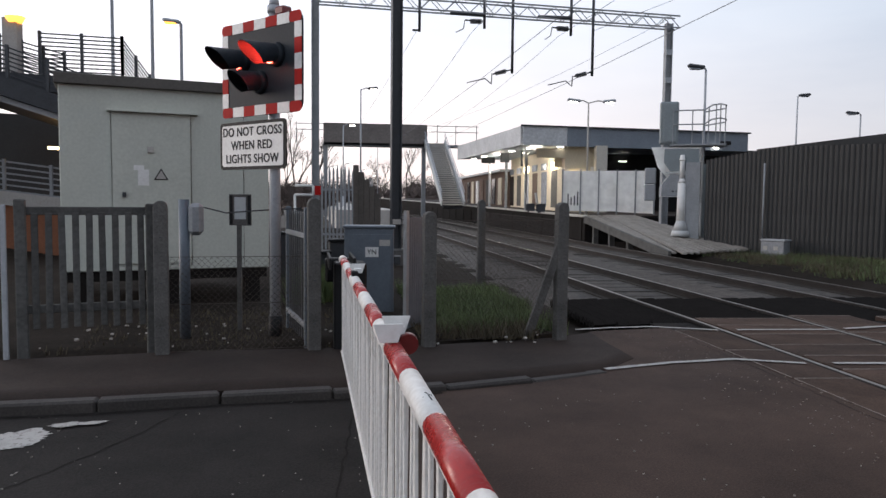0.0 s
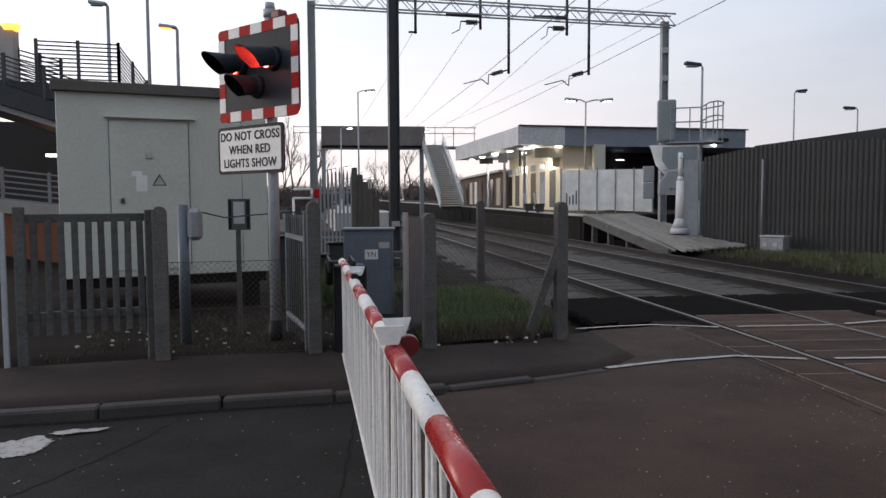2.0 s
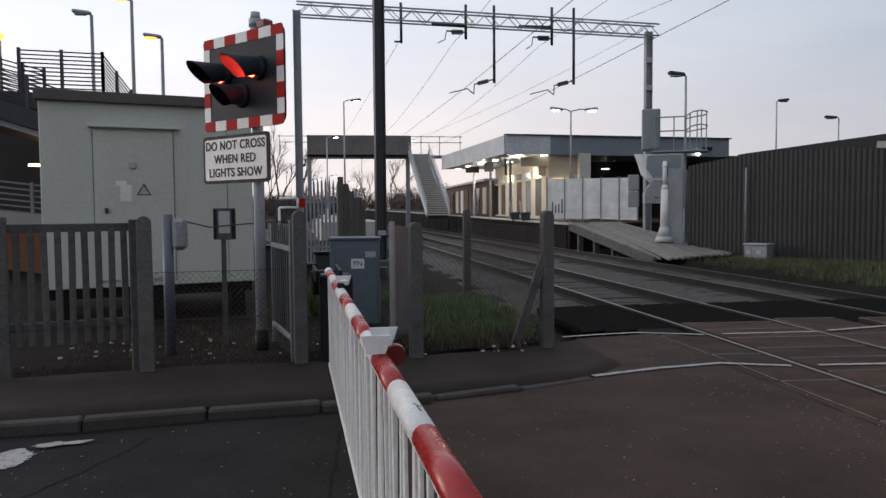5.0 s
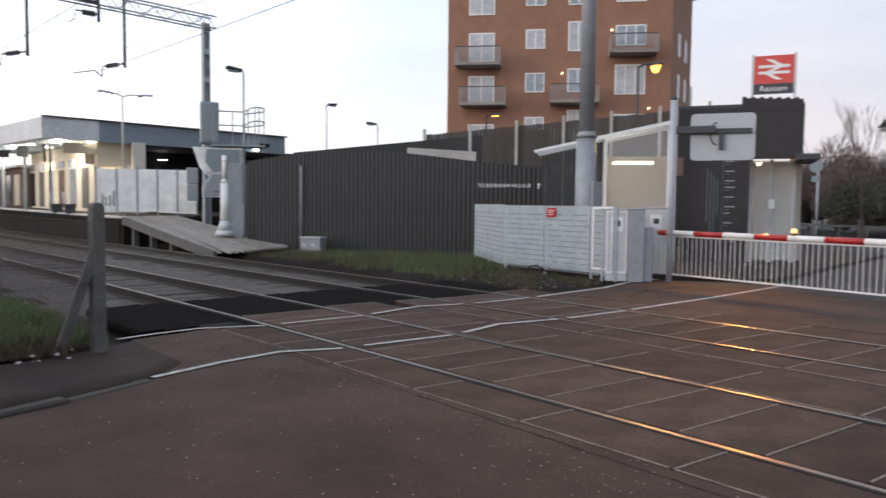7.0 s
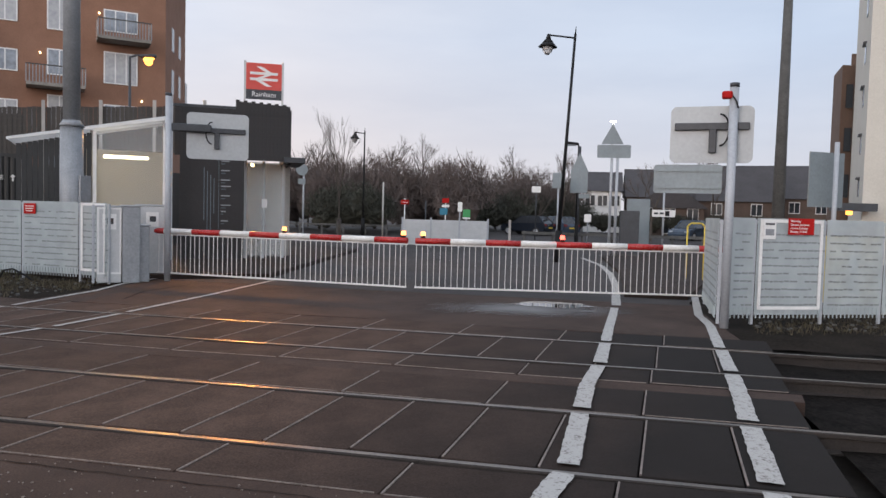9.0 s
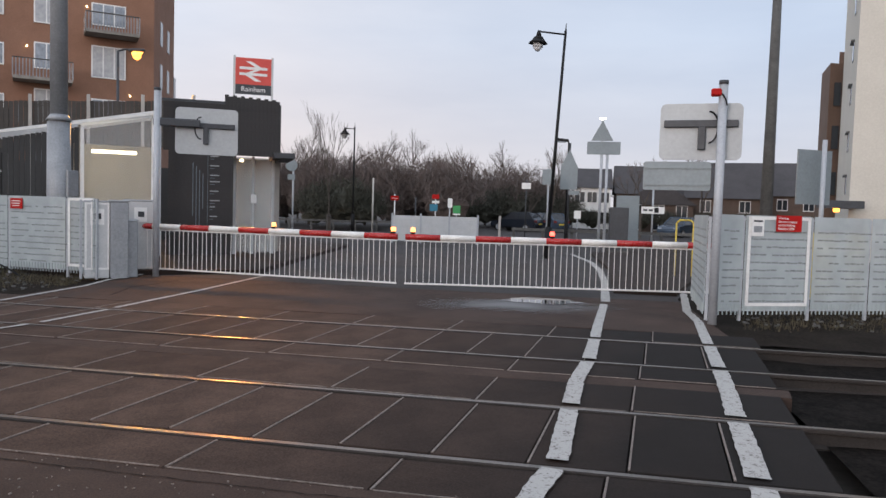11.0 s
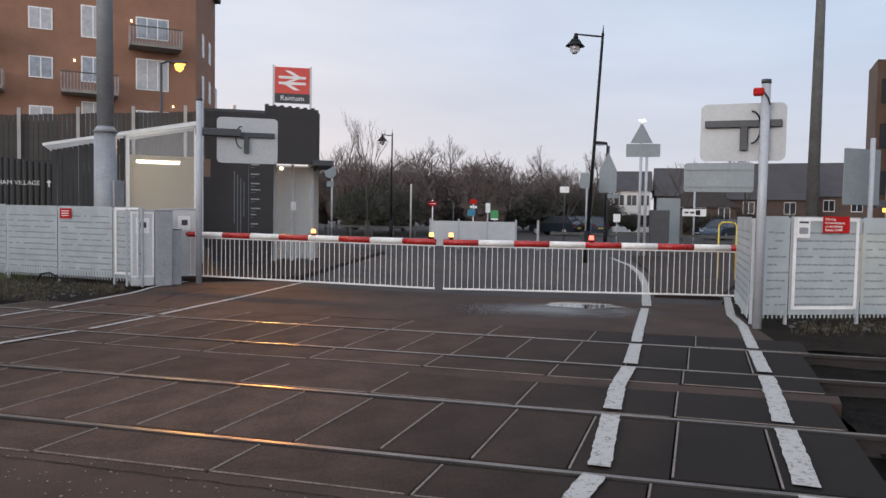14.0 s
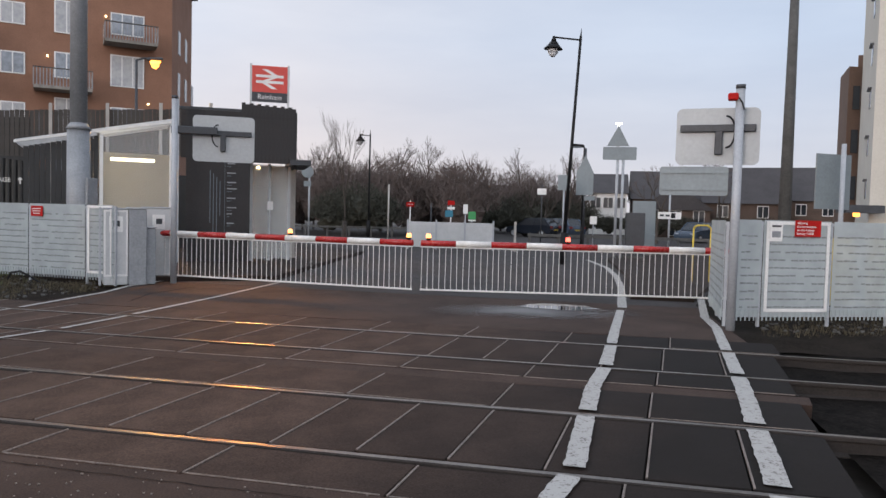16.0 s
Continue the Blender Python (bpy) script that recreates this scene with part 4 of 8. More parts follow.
for i, words in enumerate(("DO NOT CROSS", "WHEN RED", "LIGHTS SHOW")):
    lettering("words", words, 0.140, "black", plate, pose(-0.29, -0.107, 2.245 + 0.155 * (1 - i), 90), spacing=1.08, bold=0.002)
b = bmn()
for zz in (2.10, 2.40, 2.80, 3.40):
    box(b, 0, -0.02, zz, 0.17, 0.12, 0.04)
part("bracket", b, "galv", wig)


# ---- near side: fence and gate ----
def concrete_post(x, y, h, rz, strut=0):
    t = thing("fence_post", "weathered concrete fence post with a rounded top", "post", x, y, 0.05, rz, group="concrete fence posts")
    b = bmn()
    pts = [(-0.068, -0.4)] + [(0.068, -0.4)] + [(0.068 * math.cos(a), h - 0.068 + 0.068 * math.sin(a)) for a in [math.pi * i / 6 for i in range(7)]]
    prism(b, pts, -0.06, 0.06, m=UPRIGHT)
    bmesh.ops.bevel(b, geom=b.edges[:], offset=0.008, segments=1, affect="EDGES")
    part("shaft", b, "concrete", t)
    if strut:
        b = bmn()
        beam(b, (0.0, 0, h * 0.72), (strut * 0.42, 0.1 * abs(strut), -0.15), 0.09, 0.09)
        part("strut", b, "concrete", t, "leaning concrete strut")
    for z in (0.3, 0.75, 1.2):
        b = bmn()
        tube(b, (0.0, -0.07, z), (0.0, 0.07, z), 0.009, n=6)
        part("bolt", b, "dark_steel", t)
    return t


FENCE = [(-1.90, 7.60, 1.56), (-0.42, 7.80, 1.60), (0.80, 7.98, 1.47), (2.40, 8.46, 1.58)]
for k, (x, y, h) in enumerate(FENCE):
    concrete_post(x, y, h, 10, strut=(0, 0, 0, -1)[k])
concrete_post(2.36, 13.8, 1.60, 5)


def chain_link(p, q, z0, z1, label, cell=0.062, r=0.0017):
    """Diamond mesh between two posts, three strand wires."""
    ln, hd = to_dir(*p, *q)
    t = thing("chain_link", label, "fence", p[0], p[1], 0, hd)
    b = bmn()
    for s in (1, -1):
        c = -(z1 - z0)
        while c < ln:
            a0, a1 = max(0.0, c), min(ln, c + (z1 - z0))
            za, zb = (z0 + (a0 - c), z0 + (a1 - c)) if s > 0 else (z1 - (a0 - c), z1 - (a1 - c))
            if a1 - a0 > 0.02:
                tube(b, (a0, 0.004 * s, za), (a1, 0.004 * s, zb), r, n=3, caps=False)
            c += cell
    part("mesh", b, "link", t, "rusty diamond mesh")
    b = bmn()
    for z in (z0, (z0 + z1) / 2, z1):
        tube(b, (0, 0, z), (ln, 0, z), 0.0035, n=4)
    part("strand_wire", b, "link", t)
    return t


chain_link((-1.85, 7.62), (-0.46, 7.80), 0.10, 1.05, "sagging chain-link mesh between concrete posts")
chain_link((0.85, 8.0), (2.36, 8.44), 0.10, 1.42, "sagging chain-link mesh between concrete posts")
chain_link((2.40, 8.5), (2.36, 13.75), 0.10, 1.42, "chain-link mesh running back along the line")

gate = thing("palisade_gate", "grey timber palisade gate beside the footway", "gate", -3.16, 7.49, 0.0, 18)
b = bmn()
box(b, 0.0, 0, 0.80, 0.10, 0.10, 1.62, bevel=0.01)
part("gate_post", b, "timber", gate)
b = bmn()
box(b, 1.17, 0, 0.80, 0.12, 0.10, 1.55, bevel=0.01)
part("gate_post", b, "timber", gate)
b = bmn()
box(b, -0.14, -0.03, 0.75, 0.05, 0.05, 1.62, bevel=0.008)
part("steel_post", b, "galv", gate)
for z in (1.50, 0.55):
    b = bmn()
    box(b, 0.58, 0.02, z, 1.1, 0.05, 0.08, bevel=0.006)
    part("gate_rail", b, "timber", gate)
b = bmn()
box(b, 0, 0, 0, 0.062, 0.024, 1.12, bevel=0.006)
pale_me = mesh_of("pale", b, "timber")
for i in range(9):
    o = new("pale", pale_me)
    o.parent = gate
    o.matrix_basis = pose(0.12 + i * 0.118, -0.02, 0.92 + 0.012 * math.sin(i * 3), 0, 0.5 * math.sin(i * 2.1))


# ---- hut behind the fence ----
hut = thing("equipment_hut", "cream steel railway equipment hut with a double sticker door", "hut", -4.07, 10.92, 0.0, 17.5)
HL = 2.88
b = bmn()
box(b, HL / 2, 1.25, 1.89, HL, 2.5, 2.64, bevel=0.012)
part("body", b, "hut", hut)
b = bmn()
box(b, HL / 2, 1.22, 3.265, HL + 0.10, 2.62, 0.15, bevel=0.01)
part("roof_fascia", b, "hut_roof", hut, "dark brown roof edge")
b = bmn()
box(b, HL / 2, 1.25, 0.50, HL - 0.06, 2.4, 0.16)
for x in (0.25, HL / 2, HL - 0.25):
    box(b, x, 0.15, 0.2, 0.22, 0.22, 0.46)
part("plinth", b, "pit", hut, "dark raised plinth")
b = bmn()
box(b, 1.20, -0.012, 1.74, 1.06, 0.03, 2.14, bevel=0.004)
hdoor = part("door", b, "hut", hut, "flush cream door")
b = bmn()
box(b, 1.22, -0.05, 2.86, 1.22, 0.10, 0.03, bevel=0.004)
part("drip_strip", b, "hut", hut)
b = bmn()
for x in (0.66, 1.74):
    box(b, x, -0.004, 1.76, 0.005, 0.012, 2.2)
part("door_gap", b, "hut_roof", hut)
b = bmn()
box(b, 1.18, -0.04, 2.32, 0.09, 0.03, 0.09, bevel=0.005)
part("door_vent", b, "pale", hdoor)
b = bmn()
box(b, 0.82, -0.045, 1.67, 0.05, 0.03, 0.07)
part("lock", b, "dark_steel", hdoor)
b = bmn()
box(b, 1.02, -0.030, 2.06, 0.14, 0.004, 0.07)
box(b, 1.08, -0.030, 1.92, 0.15, 0.004, 0.23)
part("sticker", b, "white", hdoor, "torn white sticker")
b = bmn()
prism(b, [(-0.10, -0.07), (0.10, -0.07), (0, 0.10)], -0.002, 0.002, m=pose(1.32, -0.030, 1.96, 90))
warn = part("warning_triangle", b, "black", hdoor)
b = bmn()
prism(b, [(-0.075, -0.055), (0.075, -0.055), (0, 0.07)], -0.002, 0.002, m=pose(1.32, -0.034, 1.958, 90))
part("triangle_face", b, "pale", warn, "faded hazard triangle")
b = bmn()
box(b, 2.5, -0.002, 1.93, 0.006, 0.008, 2.6)
part("panel_seam", b, "hut_roof", hut)

# small boards and posts behind the fence
t = thing("small_notice", "small weathered notice on a thin post", "sign", -1.37, 9.1, 0, -3)
b = bmn()
box(b, 0, 0, 0.82, 0.05, 0.05, 1.7)
part("post", b, "timber", t)
b = bmn()
box(b, 0.02, -0.03, 1.50, 0.26, 0.02, 0.37, bevel=0.004)
brd = part("board", b, "concrete", t)
for s in (-0.085, 0.125):
    b = bmn()
    box(b, s, -0.043, 1.5, 0.035, 0.006, 0.34)
    part("dark_band", b, "black", brd)
b = bmn()
box(b, 0.02, -0.043, 1.52, 0.13, 0.006, 0.26)
part("faded_paper", b, "sign_pale", brd, "faded pale paper")
t = thing("junction_post", "grey steel post with a rounded junction box", "post", -1.90, 8.62, 0, 8)
b = bmn()
tube(b, (0, 0, 0.0), (0, 0, 1.62), 0.06, n=14)
part("post", b, "cabinet", t)
b = bmn()
box(b, 0.13, -0.03, 1.40, 0.16, 0.16, 0.36, bevel=0.045)
part("junction_box", b, "steel", t)
b = bmn()
run(b, [(0.1, 0, 1.56), (0.45, 0.02, 1.47), (0.8, 0.04, 1.50), (1.3, 0.0, 1.53)], 0.008)
part("cable", b, "dark_steel", t)

# grey cabinet and sheet gate
cab = thing("equipment_cabinet", "blue-grey steel cabinet with a lettered label", "cabinet", 0.20, 10.5, 0.0, -3)
b = bmn()
box(b, 0, 0.25, 0.63, 0.70, 0.5, 1.22, bevel=0.015)
part("body", b, "cabinet", cab)
b = bmn()
box(b, 0, 0.25, 1.25, 0.74, 0.55, 0.035, bevel=0.01)
part("lid", b, "cabinet", cab)
b = bmn()
box(b, 0.02, -0.008, 0.60, 0.58, 0.02, 1.10, bevel=0.004)
cdoor = part("door", b, "cabinet", cab)
b = bmn()
box(b, 0.04, -0.021, 0.90, 0.185, 0.004, 0.14)
lab = part("label", b, "white", cdoor, "white label")
lettering("words", "YN", 0.10, "black", lab, pose(0.04, -0.025, 0.90, 90))
b = bmn()
box(b, 0.22, -0.021, 1.03, 0.15, 0.004, 0.085)
part("sticker", b, "pale", cdoor)
b = bmn()
box(b, 0.40, 0.1, 0.78, 0.10, 0.14, 0.12, bevel=0.01)
part("side_box", b, "dark_steel", cab)
t = thing("sheet_gate", "narrow grey ribbed steel gate", "gate", 0.62, 9.0, 0, 50)
b = bmn()
box(b, 0.0, 0, 0.76, 0.05, 0.05, 1.5)
part("post", b, "steel", t)
b = bmn()
for i in range(9):
    box(b, 0.05 + i * 0.045, 0, 0.75, 0.036, 0.02, 1.36)
part("leaf", b, "cabinet", t)

# open leaf of a steel gate behind the signal pole
t = thing("steel_gate", "open grey steel bar gate beside the signal pole", "gate", -0.50, 7.95, 0.05, 104)
b = bmn()
prism(b, [(-0.024, 0.06), (0.024, 0.06), (0.024, 1.42), (0, 1.47), (-0.024, 1.42)], -0.006, 0.006, m=UPRIGHT)
me = mesh_of("gate_bar", b, "dark_steel")
for i in range(9):
    o = new("gate_bar", me)
    o.parent = t
    o.matrix_basis = pose(0.06 + i * 0.135, 0, 0, 0, 0.8 * math.sin(i * 3.1))
for z in (0.25, 1.2):
    b = bmn()
    beam(b, (0, 0.02, z), (1.22, 0.02, z), 0.03, 0.05)
    part("rail", b, "steel", t)
for u in (0.0, 1.22):
    b = bmn()
    box(b, u, 0, 0.75, 0.06, 0.06, 1.5, bevel=0.006)
    part("stile", b, "cabinet", t)


# ---- station side ----
PLAT_Z = 1.0


def along(y, off):
    """A point beside the line: off metres to the right of the far rail."""
    return (RAILS[3] + bend(y) + off, y)


def plat_z(y):
    """Height of the platform, which climbs gently away from the crossing."""
    return PLAT_Z + 0.0085 * max(0.0, y - 33.0)


def strip(bm, near, far, under, top):
    """A band along the platform between two offsets from the far rail."""
    prev = None
    for y in PLAT_Y:
        x0, x1 = along(y, near)[0], along(y, far(y))[0]
        ring = [bm.verts.new(v) for v in ((x0, y, under(y)), (x1, y, under(y)), (x1, y, top(y)), (x0, y, top(y)))]
        if prev:
            for i in range(4):
                j = (i + 1) % 4
                bm.faces.new((prev[j], prev[i], ring[i], ring[j]))
        else:
            bm.faces.new(ring)
        prev = ring
    bm.faces.new(prev[::-1])
    bmesh.ops.recalc_face_normals(bm, faces=bm.faces)


PLAT_Y = [31.5, 32.9, 33, 36, 42, 50, 60, 75, 95, 125]
ys = [31.5, 36, 42, 50, 60, 75, 95, 125]
# near-black body and piers paint in the shadow under the coping
bm = bmn()
strip(bm, 0.95, lambda y: 4.2 if y < 33 else 10, lambda y: -0.3, lambda y: plat_z(y) - 0.07)
plat = solo("platform", bm, "pit", "station platform, sides coloured as shadow, with a pale edge", "platform", kind="structure")
bm = bmn()
strip(bm, 0.86, lambda y: 1.5, lambda y: plat_z(y) - 0.068, plat_z)
part("coping", bm, "pale", plat, "pale concrete edge slabs")
bm = bmn()
strip(bm, 1.6, lambda y: 4.1 if y < 33 else 9.8, lambda y: plat_z(y) - 0.05, lambda y: plat_z(y) - 0.004)
part("surfacing", bm, "asphalt2", plat)
for y in range(32, 90, 3):
    bm = bmn()
    box(bm, along(y, 0.98)[0], y, 0.3, 0.14, 0.35, 1.1)
    part("edge_pier", bm, "pit", plat)
# far platform beyond the near track
bm = bmn()
prism(bm, [(RAILS[0] + bend(y) - 0.95, y) for y in ys[2:]] + [(RAILS[0] + bend(y) - 4.5, y) for y in ys[2:]][::-1], -0.3, PLAT_Z)
solo("platform", bm, "pale", "second concrete platform across the tracks", "platform", kind="structure")

# platform ramp in boards
ramp = thing("platform_ramp", "weathered board ramp sloping from platform to track", "ramp")
LOW_A, LOW_B, TOP_A, TOP_B = Vector((10.1, 21.9, 0.04)), Vector((13.1, 23.5, 0.06)), Vector((10.95, 31.7, 1.0)), Vector((12.2, 31.5, 1.0))
for i in range(22):
    f = (i + 0.5) / 22
    bm = bmn()
    beam(bm, LOW_A.lerp(LOW_B, f) + Vector((0, 0.05 * math.sin(i * 2.7), 0.03 * (i % 2))), TOP_A.lerp(TOP_B, f) + Vector((0, 0, 0.02 * (i % 2))), 0.115, 0.05)
    part("board", bm, "plank", ramp)
for k in range(4):
    bm = bmn()
    beam(bm, LOW_A + Vector((-0.12 + 0.02 * k, 0.4 + 1.5 * k, 0.0 + 0.15 * k)), TOP_A + Vector((-0.12 - 0.22 * k, -0.1, 0.0)), 0.125, 0.05)
    part("board", bm, "plank", ramp)
bm = bmn()
beam(bm, (9.86, 22.4, -0.06), (10.0, 31.6, PLAT_Z - 0.16), 0.10, 0.30)
part("side_beam", bm, "timber", ramp)
for y, h in ((30.6, 0.8), (28.6, 0.55), (26.6, 0.3)):
    bm = bmn()
    box(bm, 10.15, y, h / 2 - 0.15, 0.2, 0.2, h + 0.3)
    part("pier", bm, "concrete", ramp)


# overhead line
def lattice(t, name, p, q, depth, wid, mat_name, n=24, r=0.035):
    """Boxed lattice girder from p to q."""
    p, q = Vector(p), Vector(q)
    d = (q - p).normalized()
    s = Vector((-d.y, d.x, 0)) * wid / 2
    up = Vector((0, 0, depth))
    for a in (p + s, p - s, p + s + up, p - s + up):
        bm = bmn()
        beam(bm, a, a + (q - p), r * 2, r * 2)
        part("chord", bm, mat_name, t)
    for side in (s, -s):
        for i in range(n):
            a, c = p + side + (q - p) * i / n, p + side + (q - p) * (i + 1) / n
            bm = bmn()
            if i % 2:
                beam(bm, a + up, c, r, r)
            else:
                beam(bm, a, c + up, r, r)
            part("lacing", bm, mat_name, t)


GL, GR = Vector((-1.45, 28.0, 8.75)), Vector((12.5, 29.0, 8.55))
gantry = thing("overhead_gantry", "grey steel lattice gantry spanning the tracks", "gantry")
lattice(gantry, "truss", GL, GR + Vector((0.3, 0, 0)), 0.46, 0.42, "steel", n=30, r=0.026)
for x, y, h in ((-1.45, 28.0, 8.95), (12.45, 29.0, 8.75)):
    bm = bmn()
    for s in (-0.12, 0.12):
        box(bm, x + s, y, h / 2 - 0.2, 0.035, 0.24, h + 0.4)
    box(bm, x, y, h / 2 - 0.2, 0.22, 0.03, h + 0.4)
    part("mast", bm, "steel", gantry, "grey steel column")
bm = bmn()
for zz in (2.5, 3.5, 5.0, 6.5, 7.6):
    box(bm, 12.45, 28.86, zz, 0.26, 0.02, 0.22)
part("batten", bm, "galv", gantry)
GZ = 9.3


def dropper(x, zb, arm, wire):
    y = 28.45
    t = thing("overhead_support", "dark drop tube with insulator and registration arm", "support", x, y, 0, group="overhead line supports")
    bm = bmn()
    tube(bm, (0, 0, zb), (0, 0, GZ + 0.15), 0.055, n=10)
    part("drop_tube", bm, "dark_steel", t)
    if arm == "long":
        bm = bmn()
        tube(bm, (0, 0, zb + 0.15), (-0.75, -0.05, zb - 0.05), 0.028, n=8)
        part("arm", bm, "dark_steel", t)
        bm = bmn()
        for i in range(7):
            tube(bm, (-0.25 - 0.06 * i, -0.02, zb + 0.08 - 0.016 * i), (-0.28 - 0.06 * i, -0.02, zb + 0.072 - 0.016 * i), 0.085, n=12)
        part("insulator", bm, "dark_steel", t, "ribbed insulator")
        bm = bmn()
        run(bm, [(-0.78, 0, zb - 0.02), (-0.80, 0, zb - 0.42), (-1.05, 0, zb - 0.22), (-1.75, 0, zb - 0.40)], 0.02, n=6)
        part("registration_arm", bm, "dark_steel", t)
    elif arm == "short":
        bm = bmn()
        tube(bm, (0, 0, zb + 0.25), (-0.75, 0, zb + 0.30), 0.03, n=8)
        for i in range(9):
            tube(bm, (-0.12 - 0.05 * i, 0, zb + 0.26), (-0.145 - 0.05 * i, 0, zb + 0.26), 0.10, n=12)
        part("insulator", bm, "dark_steel", t, "ribbed insulator")
        bm = bmn()
        run(bm, [(-0.75, 0, zb + 0.3), (-0.8, 0, zb - 0.02), (-1.15, -0.5, zb - 0.28)], 0.018, n=6)
        part("hanger", bm, "dark_steel", t)
        bm = bmn()
        box(bm, -0.65, 0, GZ - 0.62, 1.35, 0.12, 0.12, bevel=0.03)
        part("insulator_bar", bm, "dark_steel", t)
    else:
        bm = bmn()
        box(bm, -0.12, 0, zb + 0.05, 0.28, 0.05, 0.07)
        part("clamp", bm, "dark_steel", t)
    return t


dropper(2.40, 7.95, "none", None)
dropper(4.88, 8.15, "short", None)
dropper(5.98, 6.5, "long", None)
dropper(8.27, 8.0, "short", None)
dropper(9.15, 6.5, "long", None)


def wire(pts, r=0.012):
    bm = bmn()
    run(bm, pts, r * 0.75, n=5)
    return solo("overhead_wire", bm, "oh_wire", "thin dark overhead line wire", "wire", group="overhead wires")


def sagged(p, q, sag, n=10):
    return [(p[0] + (q[0] - p[0]) * i / n, p[1] + (q[1] - p[1]) * i / n, p[2] + (q[2] - p[2]) * i / n - sag * 4 * (i / n) * (1 - i / n)) for i in range(n + 1)]


for xc, off in ((5.55, -1.5), (8.95, -1.45)):
    zc = 6.15
    wire([(xc - 0.25 + bend(y), y, zc + 0.0012 * abs(y - 28)) for y in (-12, 0, 10, 28, 46, 64, 90, 120)], 0.013)
    wire(sagged((xc - 0.4, -20, 8.6), (xc - 0.55 + bend(28), 28.4, 7.95), 0.6) + sagged((xc - 0.55 + bend(28), 28.4, 7.95), (xc + bend(80), 80, 7.9), 0.9), 0.011)
wire(sagged((2.3, 28.45, 8.0), (-1.5, 80, 7.2), 0.5), 0.011)
wire(sagged((9.1, 28.45, 8.2), (15.0, 8.0, 9.2), 0.2), 0.011)
wire(sagged((12.6, 29.0, 9.0), (8.6 + bend(60), 62, 7.6), 0.3), 0.011)

bm = bmn()
for s in (-0.11, 0.11):
    box(bm, s, 0, 5.0, 0.025, 0.24, 11.0)
box(bm, 0, 0, 5.0, 0.22, 0.02, 11.0)
t = thing("overhead_mast", "tall dark steel mast beside the track", "mast", 0.98, 18.0, -0.2, 8)
part("column", bm, "dark_steel", t)
bm = bmn()
box(bm, 0, 0, 0.35, 0.7, 0.7, 0.6, bevel=0.03)
part("footing", bm, "concrete", t)
bm = bmn()
box(bm, 0, -0.14, 1.3, 0.2, 0.02, 0.12)
part("plate", bm, "pale", t)


# footbridge across the platforms
fb = thing("station_footbridge", "dark panelled station footbridge across both platforms", "footbridge", kind="structure")
FY = 64.0
bm = bmn()
box(bm, 1.75, FY, 7.1, 8.8, 0.10, 1.80)
part("parapet", bm, "bridge", fb, "dark panelled parapet")
bm = bmn()
box(bm, 1.75, FY + 2.0, 7.1, 8.8, 0.10, 1.80)
part("parapet", bm, "bridge", fb)
bm = bmn()
box(bm, 1.75, FY + 1, 6.25, 8.8, 2.1, 0.22)
part("deck", bm, "dark_steel", fb)
for x in (-2.5, 5.9):
    bm = bmn()
    box(bm, x, FY + 0.6, 3.2, 0.35, 0.35, 6.2)
    part("leg", bm, "steel", fb)
bm = bmn()
for z in (7.4, 7.9):
    beam(bm, (6.2, FY - 0.1, z), (10.6, FY - 0.1, z), 0.06, 0.06)
    beam(bm, (-5.0, FY - 0.1, z), (-2.6, FY - 0.1, z), 0.06, 0.06)
for x in (7.0, 8.6, 10.4, -4.9):
    beam(bm, (x, FY - 0.1, 6.3), (x, FY - 0.1, 8.0), 0.06, 0.06)
part("landing_rail", bm, "steel", fb)
bm = bmn()
box(bm, 8.4, FY + 1.0, 6.25, 4.4, 2.0, 0.15)
part("landing", bm, "steel", fb)
# stair flight descending towards the crossing
stair = thing("footbridge_stair", "grey station stair with solid sides and many treads", "stair", kind="structure")
top, foot = (6.78, FY, 6.45), (7.3, FY - 8.8, plat_z(FY - 8.8))
n = 30
for i in range(n):
    f = (i + 0.5) / n
    bm = bmn()
    box(bm, top[0] + (foot[0] - top[0]) * f, top[1] + (foot[1] - top[1]) * f, top[2] + (foot[2] - top[2]) * f, 1.5, 0.30, 0.12)
    part("tread", bm, "pale", stair)
for s in (-0.85, 0.85):
    bm = bmn()
    beam(bm, (top[0] + s, top[1], top[2] + 0.1), (foot[0] + s, foot[1], foot[2] + 0.15), 0.09, 0.45)
    part("side_panel", bm, "perf", stair, "pale solid stair side")
for s in (-0.85, 0.85):
    for dz in (0.65, 1.0):
        bm = bmn()
        beam(bm, (top[0] + s, top[1], top[2] + dz), (foot[0] + s, foot[1], foot[2] + dz), 0.05, 0.05)
        part("handrail", bm, "galv", stair)
bm = bmn()
beam(bm, (top[0], top[1], top[2] - 0.25), (foot[0], foot[1], foot[2] - 0.2), 1.5, 0.06)
part("soffit", bm, "dark_steel", stair)

# station building with canopy
stn = thing("station_building", "low station building under a deep flat lit canopy", "building", kind="structure")
CY0, CX0 = 38.6, 8.72            # front corner of the canopy
bm = bmn()
prism(bm, [(CX0, CY0), (22.1, CY0 + 1.6), (23.2, CY0 + 8), (CX0 + 4.0, 54), (7.55, 54)], 4.58, 5.50)
part("canopy_roof", bm, "canopy_d", stn)
ln, hd = to_dir(CX0, CY0, 7.5, 54)
for i in range(8):
    bm = bmn()
    box(bm, ln / 8 * (i + 0.5), 0, 0, ln / 8 - 0.02, 0.08, 0.98)
    o = part("fascia_panel", bm, "canopy", stn, "pale weathered fascia panel")
    o.matrix_basis = pose(CX0 - 0.05, CY0, 5.04, 0, 0, hd)
ln, hd = to_dir(CX0, CY0, 22.1, CY0 + 1.6)
bm = bmn()
